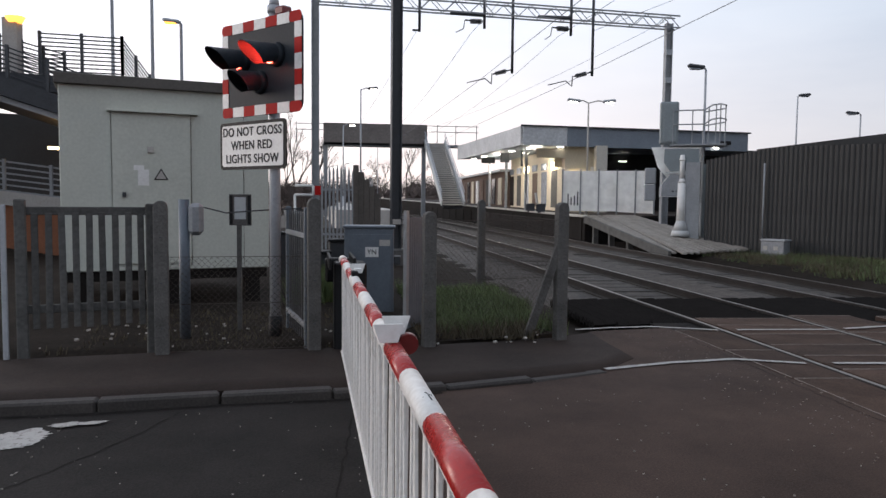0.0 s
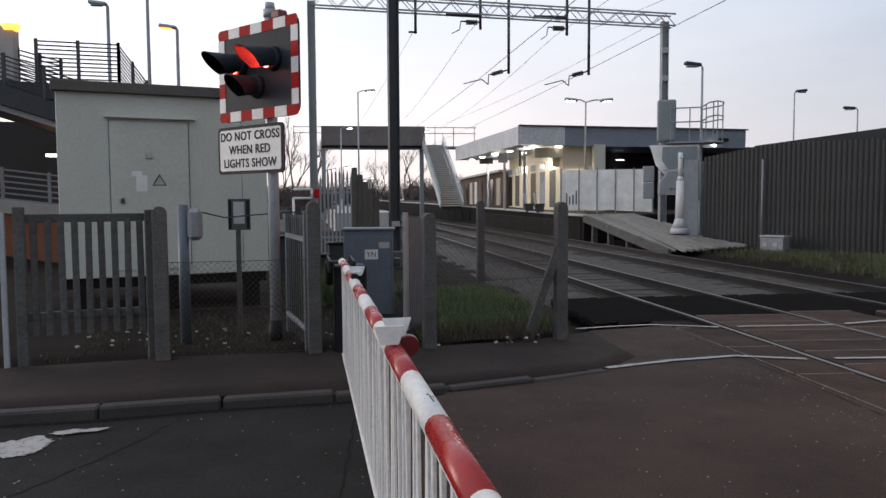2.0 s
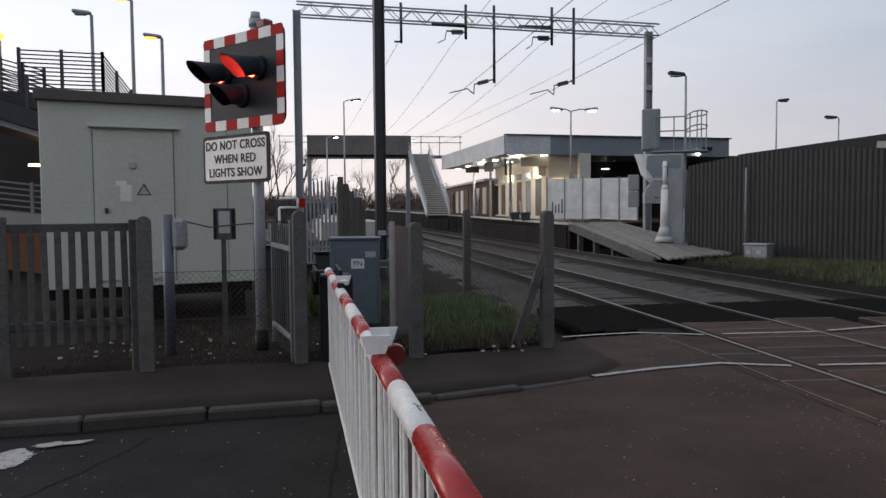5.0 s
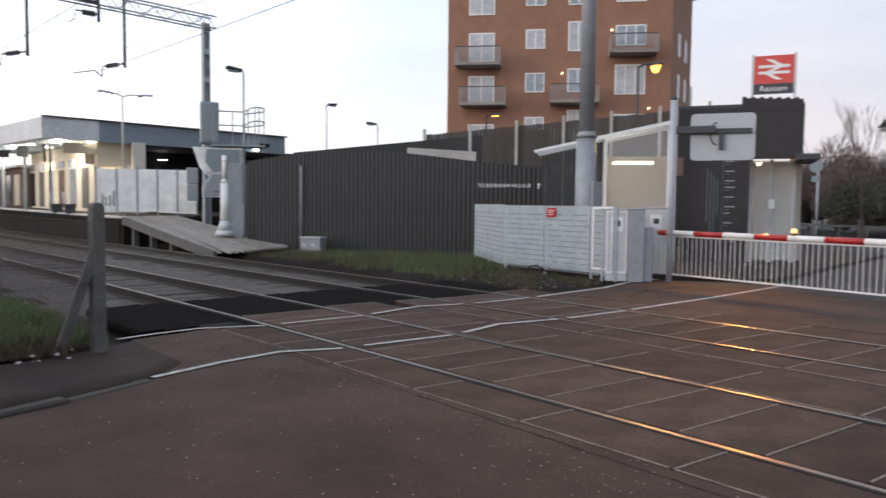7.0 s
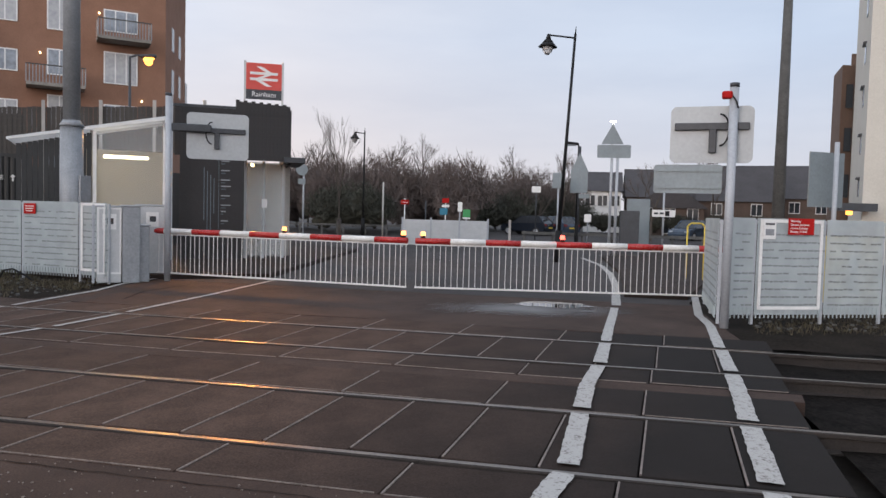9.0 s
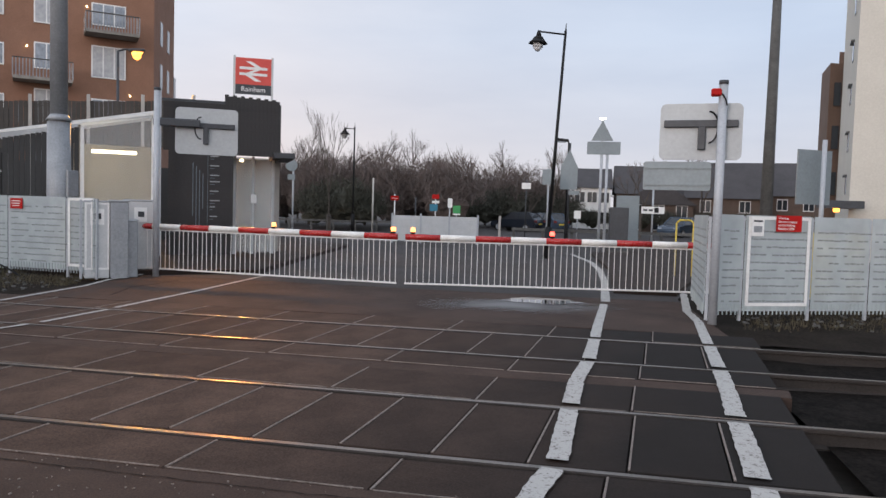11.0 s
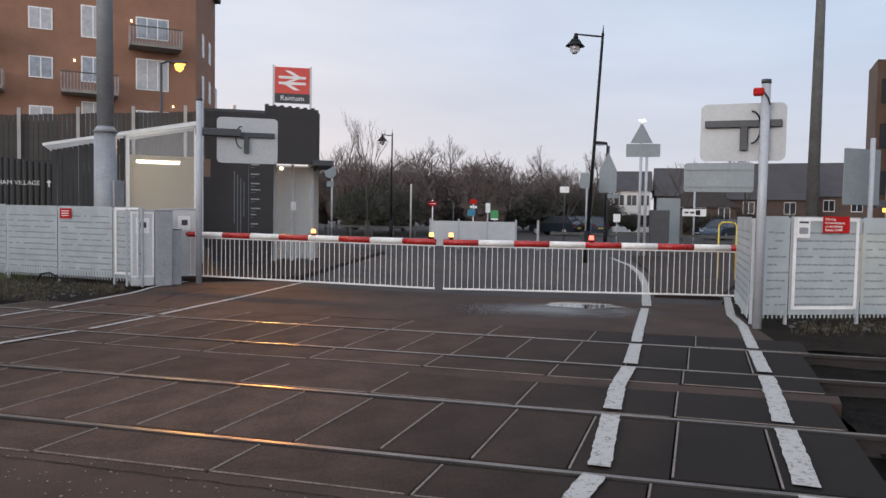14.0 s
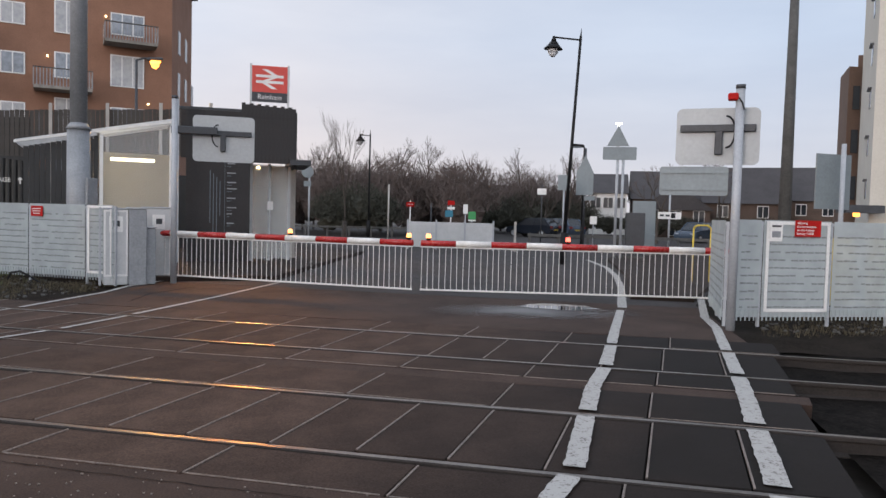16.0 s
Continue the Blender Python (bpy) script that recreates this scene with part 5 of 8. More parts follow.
box(bm, 1.25, 0, 0, 2.5, 0.08, 0.98)
o = part("fascia_panel", bm, "canopy", stn, "pale weathered fascia panel")
o.matrix_basis = pose(CX0, CY0 - 0.06, 5.04, 0, 0, hd)
bm = bmn()
box(bm, (ln + 2.52) / 2, 0.02, 0, ln - 2.52, 0.08, 1.0)
o = part("fascia_long", bm, "canopy_d", stn, "blue-grey end fascia")
o.matrix_basis = pose(CX0, CY0 - 0.06, 5.03, 0, 0, hd)
bm = bmn()
box(bm, ln / 2, -0.05, 0, ln + 0.2, 0.2, 0.07)
o = part("roof_edge", bm, "dark_steel", stn)
o.matrix_basis = pose(CX0, CY0 - 0.06, 5.56, 0, 0, hd)
bm = bmn()
box(bm, 12.3, 46.5, 2.75, 2.0, 14, 3.65)
part("wall", bm, "cream", stn, "cream painted station wall")
bm = bmn()
box(bm, 12.4, 40.2, 3.85, 3.0, 0.15, 0.75)
part("beam", bm, "cream", stn)
for k, y in enumerate((41.5, 46, 50.5)):
    bm = bmn()
    box(bm, 9.7 + bend(y) - bend(40), y, 2.7, 0.14, 0.14, 3.4)
    part("column", bm, "steel", stn)
for k in range(6):
    bm = bmn()
    box(bm, 11.32, 41.6 + k * 2.3, 2.3, 0.06, 1.3, 2.1)
    part("door" if k % 2 else "window", bm, ("timber", "window", "brown", "window", "timber", "dark_glass")[k], stn)
    bm = bmn()
    box(bm, 11.28, 41.6 + k * 2.3, 3.65, 0.06, 1.2, 0.40)
    part("top_light", bm, "window" if k % 3 else "lamp_shop", stn, "lit top window")
bm = bmn()
box(bm, 13.2, 39.48, 2.4, 0.9, 0.06, 2.2)
part("poster_board", bm, "white", stn, "white poster board")
bm = bmn()
box(bm, 12.0, 39.46, 2.5, 0.9, 0.06, 1.5)
part("window", bm, "lamp_shop", stn, "lit end window")
for x, y in ((9.6, 40.6), (9.2, 43.5), (8.9, 46.5), (8.6, 49.5), (8.4, 52.5), (11.0, 39.4), (10.6, 42.0), (10.4, 45.0)):
    bm = bmn()
    box(bm, x, y, 4.53, 0.34, 0.10, 0.05)
    part("strip_light", bm, "lamp_cool", stn, "bright strip light under the canopy")
for x, y in ((10.2, 42.0), (9.4, 49)):
    lamp_point(x, y, 3.9, 190, (1.0, 0.93, 0.8), 0.3)
bm = bmn()
box(bm, 20.6, CY0 + 1.2, 4.95, 0.5, 0.3, 0.2)
part("floodlight", bm, "black", stn)
bm = bmn()
tube(bm, (20.0, CY0 + 1.2, 4.75), (20.0, CY0 + 1.0, 4.65), 0.12, 0.10, n=12)
part("floodlight_lens", bm, "lamp_cool", stn, "bright round floodlight")
# pillar of the open end bay; a black wall paints in its unlit depth
bm = bmn()
box(bm, 13.1, 38.9, 2.8, 0.6, 0.4, 3.6)
part("pillar", bm, "render_w", stn, "white pillar")
bm = bmn()
box(bm, 20.0, 45.2, 2.75, 13.6, 0.2, 4.4)
part("rear_wall", bm, "black", stn, "black wall painting in the unlit depth of the bay")
for x in (14.6, 16.4):
    bm = bmn()
    box(bm, x, 44.6, 4.1, 0.5, 0.06, 0.03)
    part("strip_light", bm, "lamp_cool", stn, "distant strip light")
for x, y, w, h in ((8.9, 44.0, 0.55, 0.55), (9.3, 41.2, 0.12, 0.9), (10.6, 39.6, 1.7, 0.5), (8.7, 48.5, 0.9, 0.4)):
    bm = bmn()
    box(bm, x, y, 4.5 - h / 2 - 0.05, w, 0.12, h, bevel=0.02)
    part("hanging_sign", bm, "dark_steel" if w < 1 else "cream", stn)
low = thing("platform_building", "low platform building with patched doors", "building", kind="structure")
bm = bmn()
box(bm, 11.9, 65, 2.45, 2.0, 22, 2.6)
part("wall", bm, "brown", low)
bm = bmn()
box(bm, 11.8, 65, 3.82, 2.5, 22.4, 0.16)
part("roof", bm, "canopy", low)
for k in range(8):
    bm = bmn()
    box(bm, 10.87, 55.4 + k * 2.6, 2.3, 0.08, 1.3, 2.0)
    part("door", bm, ("cream", "dark_glass", "timber", "brown", "white", "cream", "dark_glass", "brown")[k], low)
bm = bmn()
box(bm, 10.9, 79.0, 2.1, 0.1, 5.5, 1.9)
part("blue_board", bm, "blue", low, "blue hoarding panel")

# platform end fence of pale sheets
pf = thing("platform_fence", "pale translucent sheet fence along the platform end", "fence")
FA, FB = (9.05, 31.9), (12.7, 30.6)
ln, hd = to_dir(*FA, *FB)
for i in range(5):
    bm = bmn()
    box(bm, ln / 5 * (i + 0.5), 0, 2.08, ln / 5 - 0.03, 0.03, 1.75)
    o = part("sheet", bm, "milky", pf)
    o.matrix_basis = pose(*FA, 0, 0, 0, hd)
for i in range(6):
    bm = bmn()
    box(bm, ln / 5 * i, -0.04, 2.05, 0.06, 0.06, 1.95)
    o = part("post", bm, "steel", pf)
    o.matrix_basis = pose(*FA, 0, 0, 0, hd)
bm = bmn()
for k, (u, w, h) in enumerate(((0.25, 0.05, 0.5), (0.38, 0.05, 0.35), (0.52, 0.05, 0.42), (0.66, 0.05, 0.6))):
    box(bm, u, -0.03, 1.45 + h / 2, w, 0.02, h)
o = part("dark_bars", bm, "dark_steel", pf)
o.matrix_basis = pose(*FA, 0, 0, 0, hd)
bm = bmn()
box(bm, 1.9, 33.5, 2.05, 0.05, 4.6, 1.85)
o = part("return_sheet", bm, "milky", pf)
o.matrix_basis = pose(10.8, -0.6, 0)


def seat(x, y):
    t = thing("platform_bench", "dark grey metal platform bench", "bench", x, y, PLAT_Z, 80, group="platform seats")
    bm = bmn()
    box(bm, 0, 0, 0.45, 1.4, 0.45, 0.05, bevel=0.01)
    part("seat_panel", bm, "dark_steel", t)
    bm = bmn()
    box(bm, 0, 0.24, 0.78, 1.4, 0.04, 0.56, rx=-8)
    part("backrest", bm, "steel", t)
    for s in (-0.6, 0.6):
        bm = bmn()
        box(bm, s, 0, 0.22, 0.06, 0.4, 0.44)
        part("leg", bm, "dark_steel", t)


seat(9.75, 38.5)
seat(9.7, 40.6)


# lamps on columns
def column_lamp(x, y, z, h, arms, label, head="dark_steel", lens=None, r=0.06, rz=0.0, mcol="galv", group="", lean=0.0):
    """Column lamp: arms are (reach, turn) pairs; lens glows where lit."""
    t = thing("street_lamp", label, "lamp", x, y, z, rz, group=group)
    if lean:
        t.matrix_basis = pose(x, y, z, 0, lean, rz)
    bm = bmn()
    tube(bm, (0, 0, 0), (0, 0, h * 0.25), r * 1.35, n=10)
    tube(bm, (0, 0, h * 0.25), (0, 0, h), r, r * 0.7, n=10)
    part("column", bm, mcol, t)
    for reach, turn in arms:
        c, s = math.cos(radians(turn)), math.sin(radians(turn))
        bm = bmn()
        run(bm, [(0, 0, h - 0.02), (c * reach * 0.6, s * reach * 0.6, h + 0.10), (c * reach, s * reach, h + 0.08)], r * 0.55, n=6)
        arm = part("arm", bm, mcol, t)
        bm = bmn()
        box(bm, 0, 0, 0, 0.62, 0.24, 0.13, bevel=0.04)
        hd_ = part("head", bm, head, arm)
        hd_.matrix_basis = pose(c * (reach + 0.25), s * (reach + 0.25), h + 0.10, 0, -6, turn)
        bm = bmn()
        box(bm, c * (reach + 0.28), s * (reach + 0.28), h + 0.02, 0.40, 0.18, 0.07, rz=turn, bevel=0.02)
        part("lens", bm, lens or "window", arm, "bright lamp lens" if lens else "unlit lens")
    return t


column_lamp(10.9, 34.3, PLAT_Z, 5.25, ((0.45, 178), (0.75, 0)), "white twin-arm platform lamp, both heads lit", "galv", "lamp_cool", 0.05, group="platform lamps", mcol="pale")
column_lamp(12.66, 26.1, 0.0, 6.45, ((0.12, 180),), "grey column lamp with an unlit dark head", "dark_steel", None, 0.055, group="platform lamps")
column_lamp(23.8, 38.2, 0.0, 7.4, ((0.15, 0),), "thin grey column lamp, unlit", "dark_steel", None, 0.05, group="platform lamps")
column_lamp(26.3, 36.5, 0.0, 6.3, ((0.15, 160),), "thin grey column lamp, unlit", "dark_steel", None, 0.05, group="platform lamps")
for x, y, h in ((3.0, 100, 8.6), (7.2, 80, 9.0)):
    column_lamp(x, y, 0.0, h, ((0.4, 0),), "distant platform lamp, lit", "galv", "lamp_cool", 0.06, group="platform lamps")
column_lamp(0.35, 47, 0.0, 8.4, ((0.5, 0),), "tall grey platform lamp, lit", "dark_steel", "lamp_cool", 0.06, group="platform lamps")
column_lamp(-0.9, 58, 0.0, 7.2, ((0.4, 0),), "tall grey platform lamp, lit", "dark_steel", "lamp_cool", 0.06, group="platform lamps")
for x, y, h in ((-1.0, 75, 5.0), (0.8, 90, 5.0), (-2.4, 70, 4.5), (2.2, 110, 5.0), (1.4, 130, 5.0)):
    column_lamp(x, y, 0.0, h, ((0.3, 0),), "distant station lamp, lit", "galv", "lamp_cool", 0.06, group="platform lamps")


# rail signal seen from behind
sg = thing("rail_signal", "pale grey rail signal seen from behind, with guard rails", "signal", 11.62, 25.53, 0.12, -24)
bm = bmn()
tube(bm, (0, 0, 0.30), (0, 0, 0.50), 0.34, 0.30, n=14)
tube(bm, (0, 0, 0.50), (0, 0, 0.85), 0.27, 0.16, n=14)
part("base", bm, "perf", sg, "flared pale base")
bm = bmn()
tube(bm, (0, 0, 0.8), (0, 0, 2.2), 0.155, 0.14, n=16)
tube(bm, (0, 0, 2.2), (0, 0, 2.35), 0.14, 0.085, n=16)
tube(bm, (0, 0, 2.35), (0, 0, 3.2), 0.085, 0.08, n=14)
tube(bm, (0, 0, 3.0), (0, 0, 3.05), 0.11, n=14)
part("post", bm, "white", sg, "stout white post")
bm = bmn()
prism(bm, [(-0.78, 1.70), (0.64, 1.70), (0.64, 3.50), (-1.10, 3.50), (-1.02, 3.30), (-0.86, 2.78), (-0.54, 2.42), (-0.78, 2.05)], -0.02, 0.02, m=pose(0, 0.34, 0, 90))
part("backboard", bm, "milky", sg, "large pale backing plate with a notched edge")
bm = bmn()
prism(bm, [(-0.42, 2.62), (0.56, 2.62), (0.56, 3.42), (-0.62, 3.42), (-0.64, 2.95)], -0.10, 0.10, m=pose(0, 0.20, 0, 90))
part("upper_panel", bm, "sign_back", sg, "blue-grey rear housing")
bm = bmn()
prism(bm, [(-0.70, 1.72), (0.52, 1.72), (0.56, 2.52), (-0.40, 2.52), (-0.68, 2.15)], -0.12, 0.12, m=pose(0, 0.18, 0, 90))
low_h = part("lower_panel", bm, "steel", sg, "grey rear housing")
for x in (-0.30, -0.16, 0.34):
    bm = bmn()
    box(bm, x, 0.05, 1.9, 0.09, 0.02, 0.05)
    part("vent", bm, "dark_steel", low_h)
bm = bmn()
box(bm, 0.0, 0.08, 2.57, 1.15, 0.10, 0.05)
box(bm, 0.0, 0.02, 2.57, 0.30, 0.12, 0.14)
part("clamp", bm, "perf", sg)
for z in (1.85, 2.45):
    bm = bmn()
    box(bm, -1.10, 0.15, z, 0.40, 0.30, 0.58, bevel=0.03)
    part("side_box", bm, "steel", sg)
bm = bmn()
box(bm, -0.50, 0.45, 4.37, 0.66, 0.40, 1.52, bevel=0.05)
cabu = part("upper_cabinet", bm, "sign_back", sg, "tall blue-grey cabinet")
bm = bmn()
box(bm, -0.46, 0.24, 4.37, 0.46, 0.03, 1.36, bevel=0.01)
part("door", bm, "sign_back", cabu)
for z in (4.35, 4.85):
    bm = bmn()
    run(bm, [(-0.38, 0.22, z - 0.05), (0.7, 0.22, z - 0.05), (0.95, 0.3, z + 0.12), (1.25, 0.45, z + 0.18), (1.46, 0.75, z + 0.16), (1.46, 1.2, z + 0.1), (0.7, 1.4, z)], 0.024, n=6)
    part("guard_rail", bm, "steel", sg)
for x, y, z in ((-0.36, 0.22, 4.85), (0.3, 0.22, 4.82), (0.68, 0.22, 4.82), (0.85, 0.3, 4.9), (1.1, 0.4, 5.0), (1.25, 0.48, 5.02), (1.44, 0.8, 5.0)):
    bm = bmn()
    tube(bm, (x, y, 3.6), (x, y, z), 0.02, n=6)
    part("stanchion", bm, "steel", sg)
bm = bmn()
box(bm, 0.5, 0.75, 3.58, 1.9, 1.1, 0.06)
part("grating", bm, "steel", sg)
bm = bmn()
box(bm, 0.88, 0.6, 1.45, 0.34, 0.30, 2.9, bevel=0.01)
part("support_column", bm, "sign_back", sg, "blue-grey steel column")
bm = bmn()
box(bm, 0.16, 0.45, 0.95, 0.14, 0.2, 1.5)
part("column", bm, "black", sg)

# location box by the wall
t = thing("trackside_box", "small grey trackside box with a pale door", "box", 13.35, 22.3, -0.05, -57)
bm = bmn()
box(bm, 0, 0, 0.24, 0.75, 0.45, 0.48, bevel=0.02)
part("body", bm, "steel", t)
bm = bmn()
box(bm, 0, 0, 0.51, 0.80, 0.5, 0.05, bevel=0.01)
part("lid", bm, "galv", t)
for s in (-0.22, 0.12):
    bm = bmn()
    box(bm, s, -0.235, 0.26, 0.14, 0.02, 0.12)
    part("plate", bm, "pale", t)

# dark ribbed wall beside the ramp
WA, WB = (12.3, 25.1), (18.1, 16.1)
wl_len, wl_hd = to_dir(*WA, *WB)
wall = thing("ribbed_wall", "dark ribbed metal boundary wall with white lettering", "wall", *WA, 0, wl_hd, kind="structure")


def wall_top(u):
    pts = ((0, 3.12), (2.5, 3.46), (5.6, 3.42), (10.8, 2.80))
    for (a, za), (b_, zb) in zip(pts[:-1], pts[1:]):
        if u <= b_:
            return za + (zb - za) * (u - a) / (b_ - a)
    return 2.8


u = 0.0
while u < wl_len - 0.02:
    bm = bmn()
    h = wall_top(u + 0.08)
    w = 0.155
    pts = [(0, 0), (0.05, -0.035), (0.105, -0.035), (w, 0), (w, 0.05), (0, 0.05)]
    prism(bm, pts, -0.15, h)
    o = part("rib", bm, "clad", wall)
    o.matrix_basis = pose(u, 0, 0)
    u += w
bm = bmn()
box(bm, wl_len / 2, 0.07, 1.5, wl_len, 0.06, 2.9)
part("backing", bm, "clad", wall)
bm = bmn()
tube(bm, (2.2, -0.12, 0), (2.2, -0.12, 2.95), 0.03, n=8)
part("thin_post", bm, "steel", wall)
lettering("words", "TO RAINHAM VILLAGE", 0.175, "white", wall, pose(wl_len - 1.22, -0.045, 2.27, 90))
bm = bmn()
prism(bm, [(-0.02, -0.1), (0.02, -0.1), (0.02, 0.02), (0.07, 0.02), (0, 0.1), (-0.07, 0.02), (-0.02, 0.02)], -0.002, 0.002, m=pose(wl_len - 0.02 - 0.08, -0.045, 2.27, 90))
part("arrow", bm, "white", wall, "white upward arrow")
# end return of the wall towards the tracks
bm = bmn()
box(bm, 11.95, 25.35, 1.55, 0.5, 0.12, 3.0, rz=-35)
solo("wall_end", bm, "steel", "grey end panel of the boundary wall", "wall", kind="structure")
bm = bmn()
box(bm, wl_len + 0.1, 0.0, 1.4, 0.18, 0.3, 2.8)
part("end_post", bm, "steel", wall)

# higher wall and pale parapet behind
b2 = thing("approach_wall", "dark stepped wall and pale parapet of the approach", "wall", kind="structure")
bm = bmn()
beam(bm, (15.2, 26.5, 1.85), (23.0, 20.0, 2.9), 0.3, 3.6)
part("wall", bm, "clad", b2)
bm = bmn()
beam(bm, (16.9, 21.6, 3.50), (18.7, 19.85, 3.36), 0.2, 0.40)
part("parapet", bm, "pale", b2)


# timber fence on the bank
tf = thing("timber_fence", "dark close-boarded timber fence with pale posts", "fence")
TA, TB = (19.2, 23.4), (26.6, 15.2)
ln, hd = to_dir(*TA, *TB)
bm = bmn()
box(bm, 0, 0, 0, 0.14, 0.03, 1.75)
me = mesh_of("fence_board", bm, "dark_timber")
n = int(ln / 0.15)
for i in range(n):
    o = new("fence_board", me)
    o.parent = tf
    o.matrix_basis = pose(*TA, 0, 0, 0, hd) @ pose(i * 0.15, 0.02 * (i % 2), 3.55 + 0.095 * i * 0.15 + 0.015 * math.sin(i * 1.3))
for i in range(7):
    bm = bmn()
    box(bm, i * ln / 6, -0.08, 2.5 + 0.095 * i * ln / 6, 0.11, 0.11, 4.3)
    o = part("post", bm, "pale", tf, "pale concrete post")
    o.matrix_basis = pose(*TA, 0, 0, 0, hd)
bm = bmn()
box(bm, ln / 2, 0.1, 1.25, ln + 1.0, 0.3, 3.2)
o = part("retaining_wall", bm, "clad", tf, "dark retaining wall under the fence")
o.matrix_basis = pose(*TA, 0, 0, 0, hd)


# ---- far side of the crossing ----
barrier("barrier", 14.95, 9.75, 14.38, 3.74, "lowered far boom barrier, lamps lit on top", r=0.062, start_red=True, stripe_l=0.72, first=0.30,
        skirt=0.93, bar_gap=0.118, bar_w=0.0125, lamps=((3.28, "lamp_amber"), (5.95, "lamp_amber")))
barrier("barrier", 15.5, -2.42, 14.40, 3.58, "lowered far boom barrier, red lamp lit on top", r=0.062, start_red=True, stripe_l=0.70, first=0.50,
        skirt=0.93, bar_gap=0.118, bar_w=0.0125, lamps=((3.18, "lamp_boomred"), (5.95, "lamp_amber")))


def sheet_fence(p, q, n, h, label, notice=None, framed=(), skip_text=False):
    """Perforated pale sheet panels between flat posts."""
    ln, hd = to_dir(*p, *q)
    t = thing("mesh_fence", label, "fence", *p, 0, hd, group="perforated sheet fences")
    ws = n if isinstance(n, tuple) else (ln / n,) * n
    ws = [v * ln / sum(ws) for v in ws]
    n = len(ws)
    for i in range(n):
        w, s0 = ws[i], sum(ws[:i])
        b = bmn()
        box(b, s0 + 0.5 * w, 0.0, h / 2 + 0.09, w - 0.05, 0.012, h - 0.10)
        sh = part("sheet", b, "perf_sheet", t)
        b = bmn()
        r = random.Random(int(i + p[0] * 10))
        rows = int((h - 0.35) / 0.125)
        for k in range(rows):
            z = 0.30 + k * 0.125
            x = s0 + 0.09
            while x < s0 + w - 0.1:
                d = r.uniform(0.05, 0.13)
                if r.random() < 0.9:
                    box(b, x + d / 2, -0.0085, z + r.uniform(-0.005, 0.005), d, 0.004, 0.026)
                x += d + 0.016
        tagged(part("perforation", b, "perf_hole", sh), kind="stuff")
        b = bmn()
        for k in range(int(w / 0.075)):
            box(b, s0 + 0.05 + k * 0.075, -0.012, 0.17, 0.02, 0.012, 0.17)
        tagged(part("bottom_rib", b, "perf_sheet", sh), kind="stuff")
        if i in framed:
            for x, z, sx, sz in ((s0 + 0.5 * w, h, w - 0.12, 0.05), (s0 + 0.5 * w, 0.25, w - 0.12, 0.05), (s0 + 0.085, h / 2 + 0.12, 0.05, h - 0.22), (s0 + w - 0.085, h / 2 + 0.12, 0.05, h - 0.22)):
                b = bmn()
                box(b, x, -0.02, z, sx, 0.012, sz)
                part("frame_strip", b, "white", sh)
    for i in range(n + 1):
        b = bmn()
        box(b, sum(ws[:i]), 0.035, h / 2, 0.045, 0.05, h + 0.04, bevel=0.006)
        part("post", b, "galv", t)
    b = bmn()
    box(b, ln / 2, 0.02, h - 0.02, ln, 0.03, 0.04)
    part("top_rail", b, "galv", t)
    return t, ln


fl, fl_len = sheet_fence((13.88, 13.6), (13.43, 9.80), (1.3, 1.3, 0.62), 1.60, "pale perforated steel fence beside the line", framed=(2,))
for u, z in ((1.80, 1.48),):
    b = bmn()
    box(b, u, -0.035, z, 0.32, 0.012, 0.22)
    nt = part("red_notice", b, "red", fl, "small red warning notice")
    for k in range(3):
        b = bmn()
        box(b, u - 0.01, -0.043, z + 0.05 - 0.05 * k, 0.24 - 0.03 * k, 0.004, 0.016)
        part("text_bar", b, "white", nt)
b = bmn()
run(b, [(1.2, -0.25, -0.02), (1.35, -0.28, 0.16), (1.6, -0.28, 0.20), (1.9, -0.25, 0.08), (2.1, -0.22, -0.03)], 0.02)
part("loose_cable", b, "black", fl, "loop of black cable")
sheet_fence((15.9, 16.9), (13.88, 13.6), 2, 1.62, "pale perforated steel fence return panel")
fr, fr_len = sheet_fence((12.38, -2.02), (13.95, -5.7), (0.45, 1.25, 1.1, 1.2), 1.64, "pale perforated steel fence with a white-framed sheet", framed=(1,))
for u, z in ((1.22, 1.56),):
    b = bmn()
    box(b, u, -0.042, z, 0.46, 0.012, 0.26)
    nt = part("red_notice", b, "red", fr, "red warning notice with white words")
    for k, words in enumerate(("Warning", "Do not trespass", "on the Railway", "Penalty £1000")):
        lettering("words", words, 0.052, "white", nt, pose(u - 0.20, -0.050, z + 0.085 - 0.056 * k, 90), align="LEFT")
b = bmn()
box(b, 0.66, -0.04, 1.50, 0.22, 0.012, 0.30)
pn = part("paper_notice", b, "white", fr, "white notice with a dark square")
b = bmn()
box(b, 0.66, -0.048, 1.46, 0.15, 0.004, 0.10)
part("dark_square", b, "steel", pn)
b = bmn()
box(b, 0.66, -0.048, 1.59, 0.16, 0.004, 0.03)
part("text_bar", b, "dark_steel", pn)
sheet_fence((15.2, -2.02), (12.32, -1.84), 2, 1.62, "pale perforated steel fence return panel")

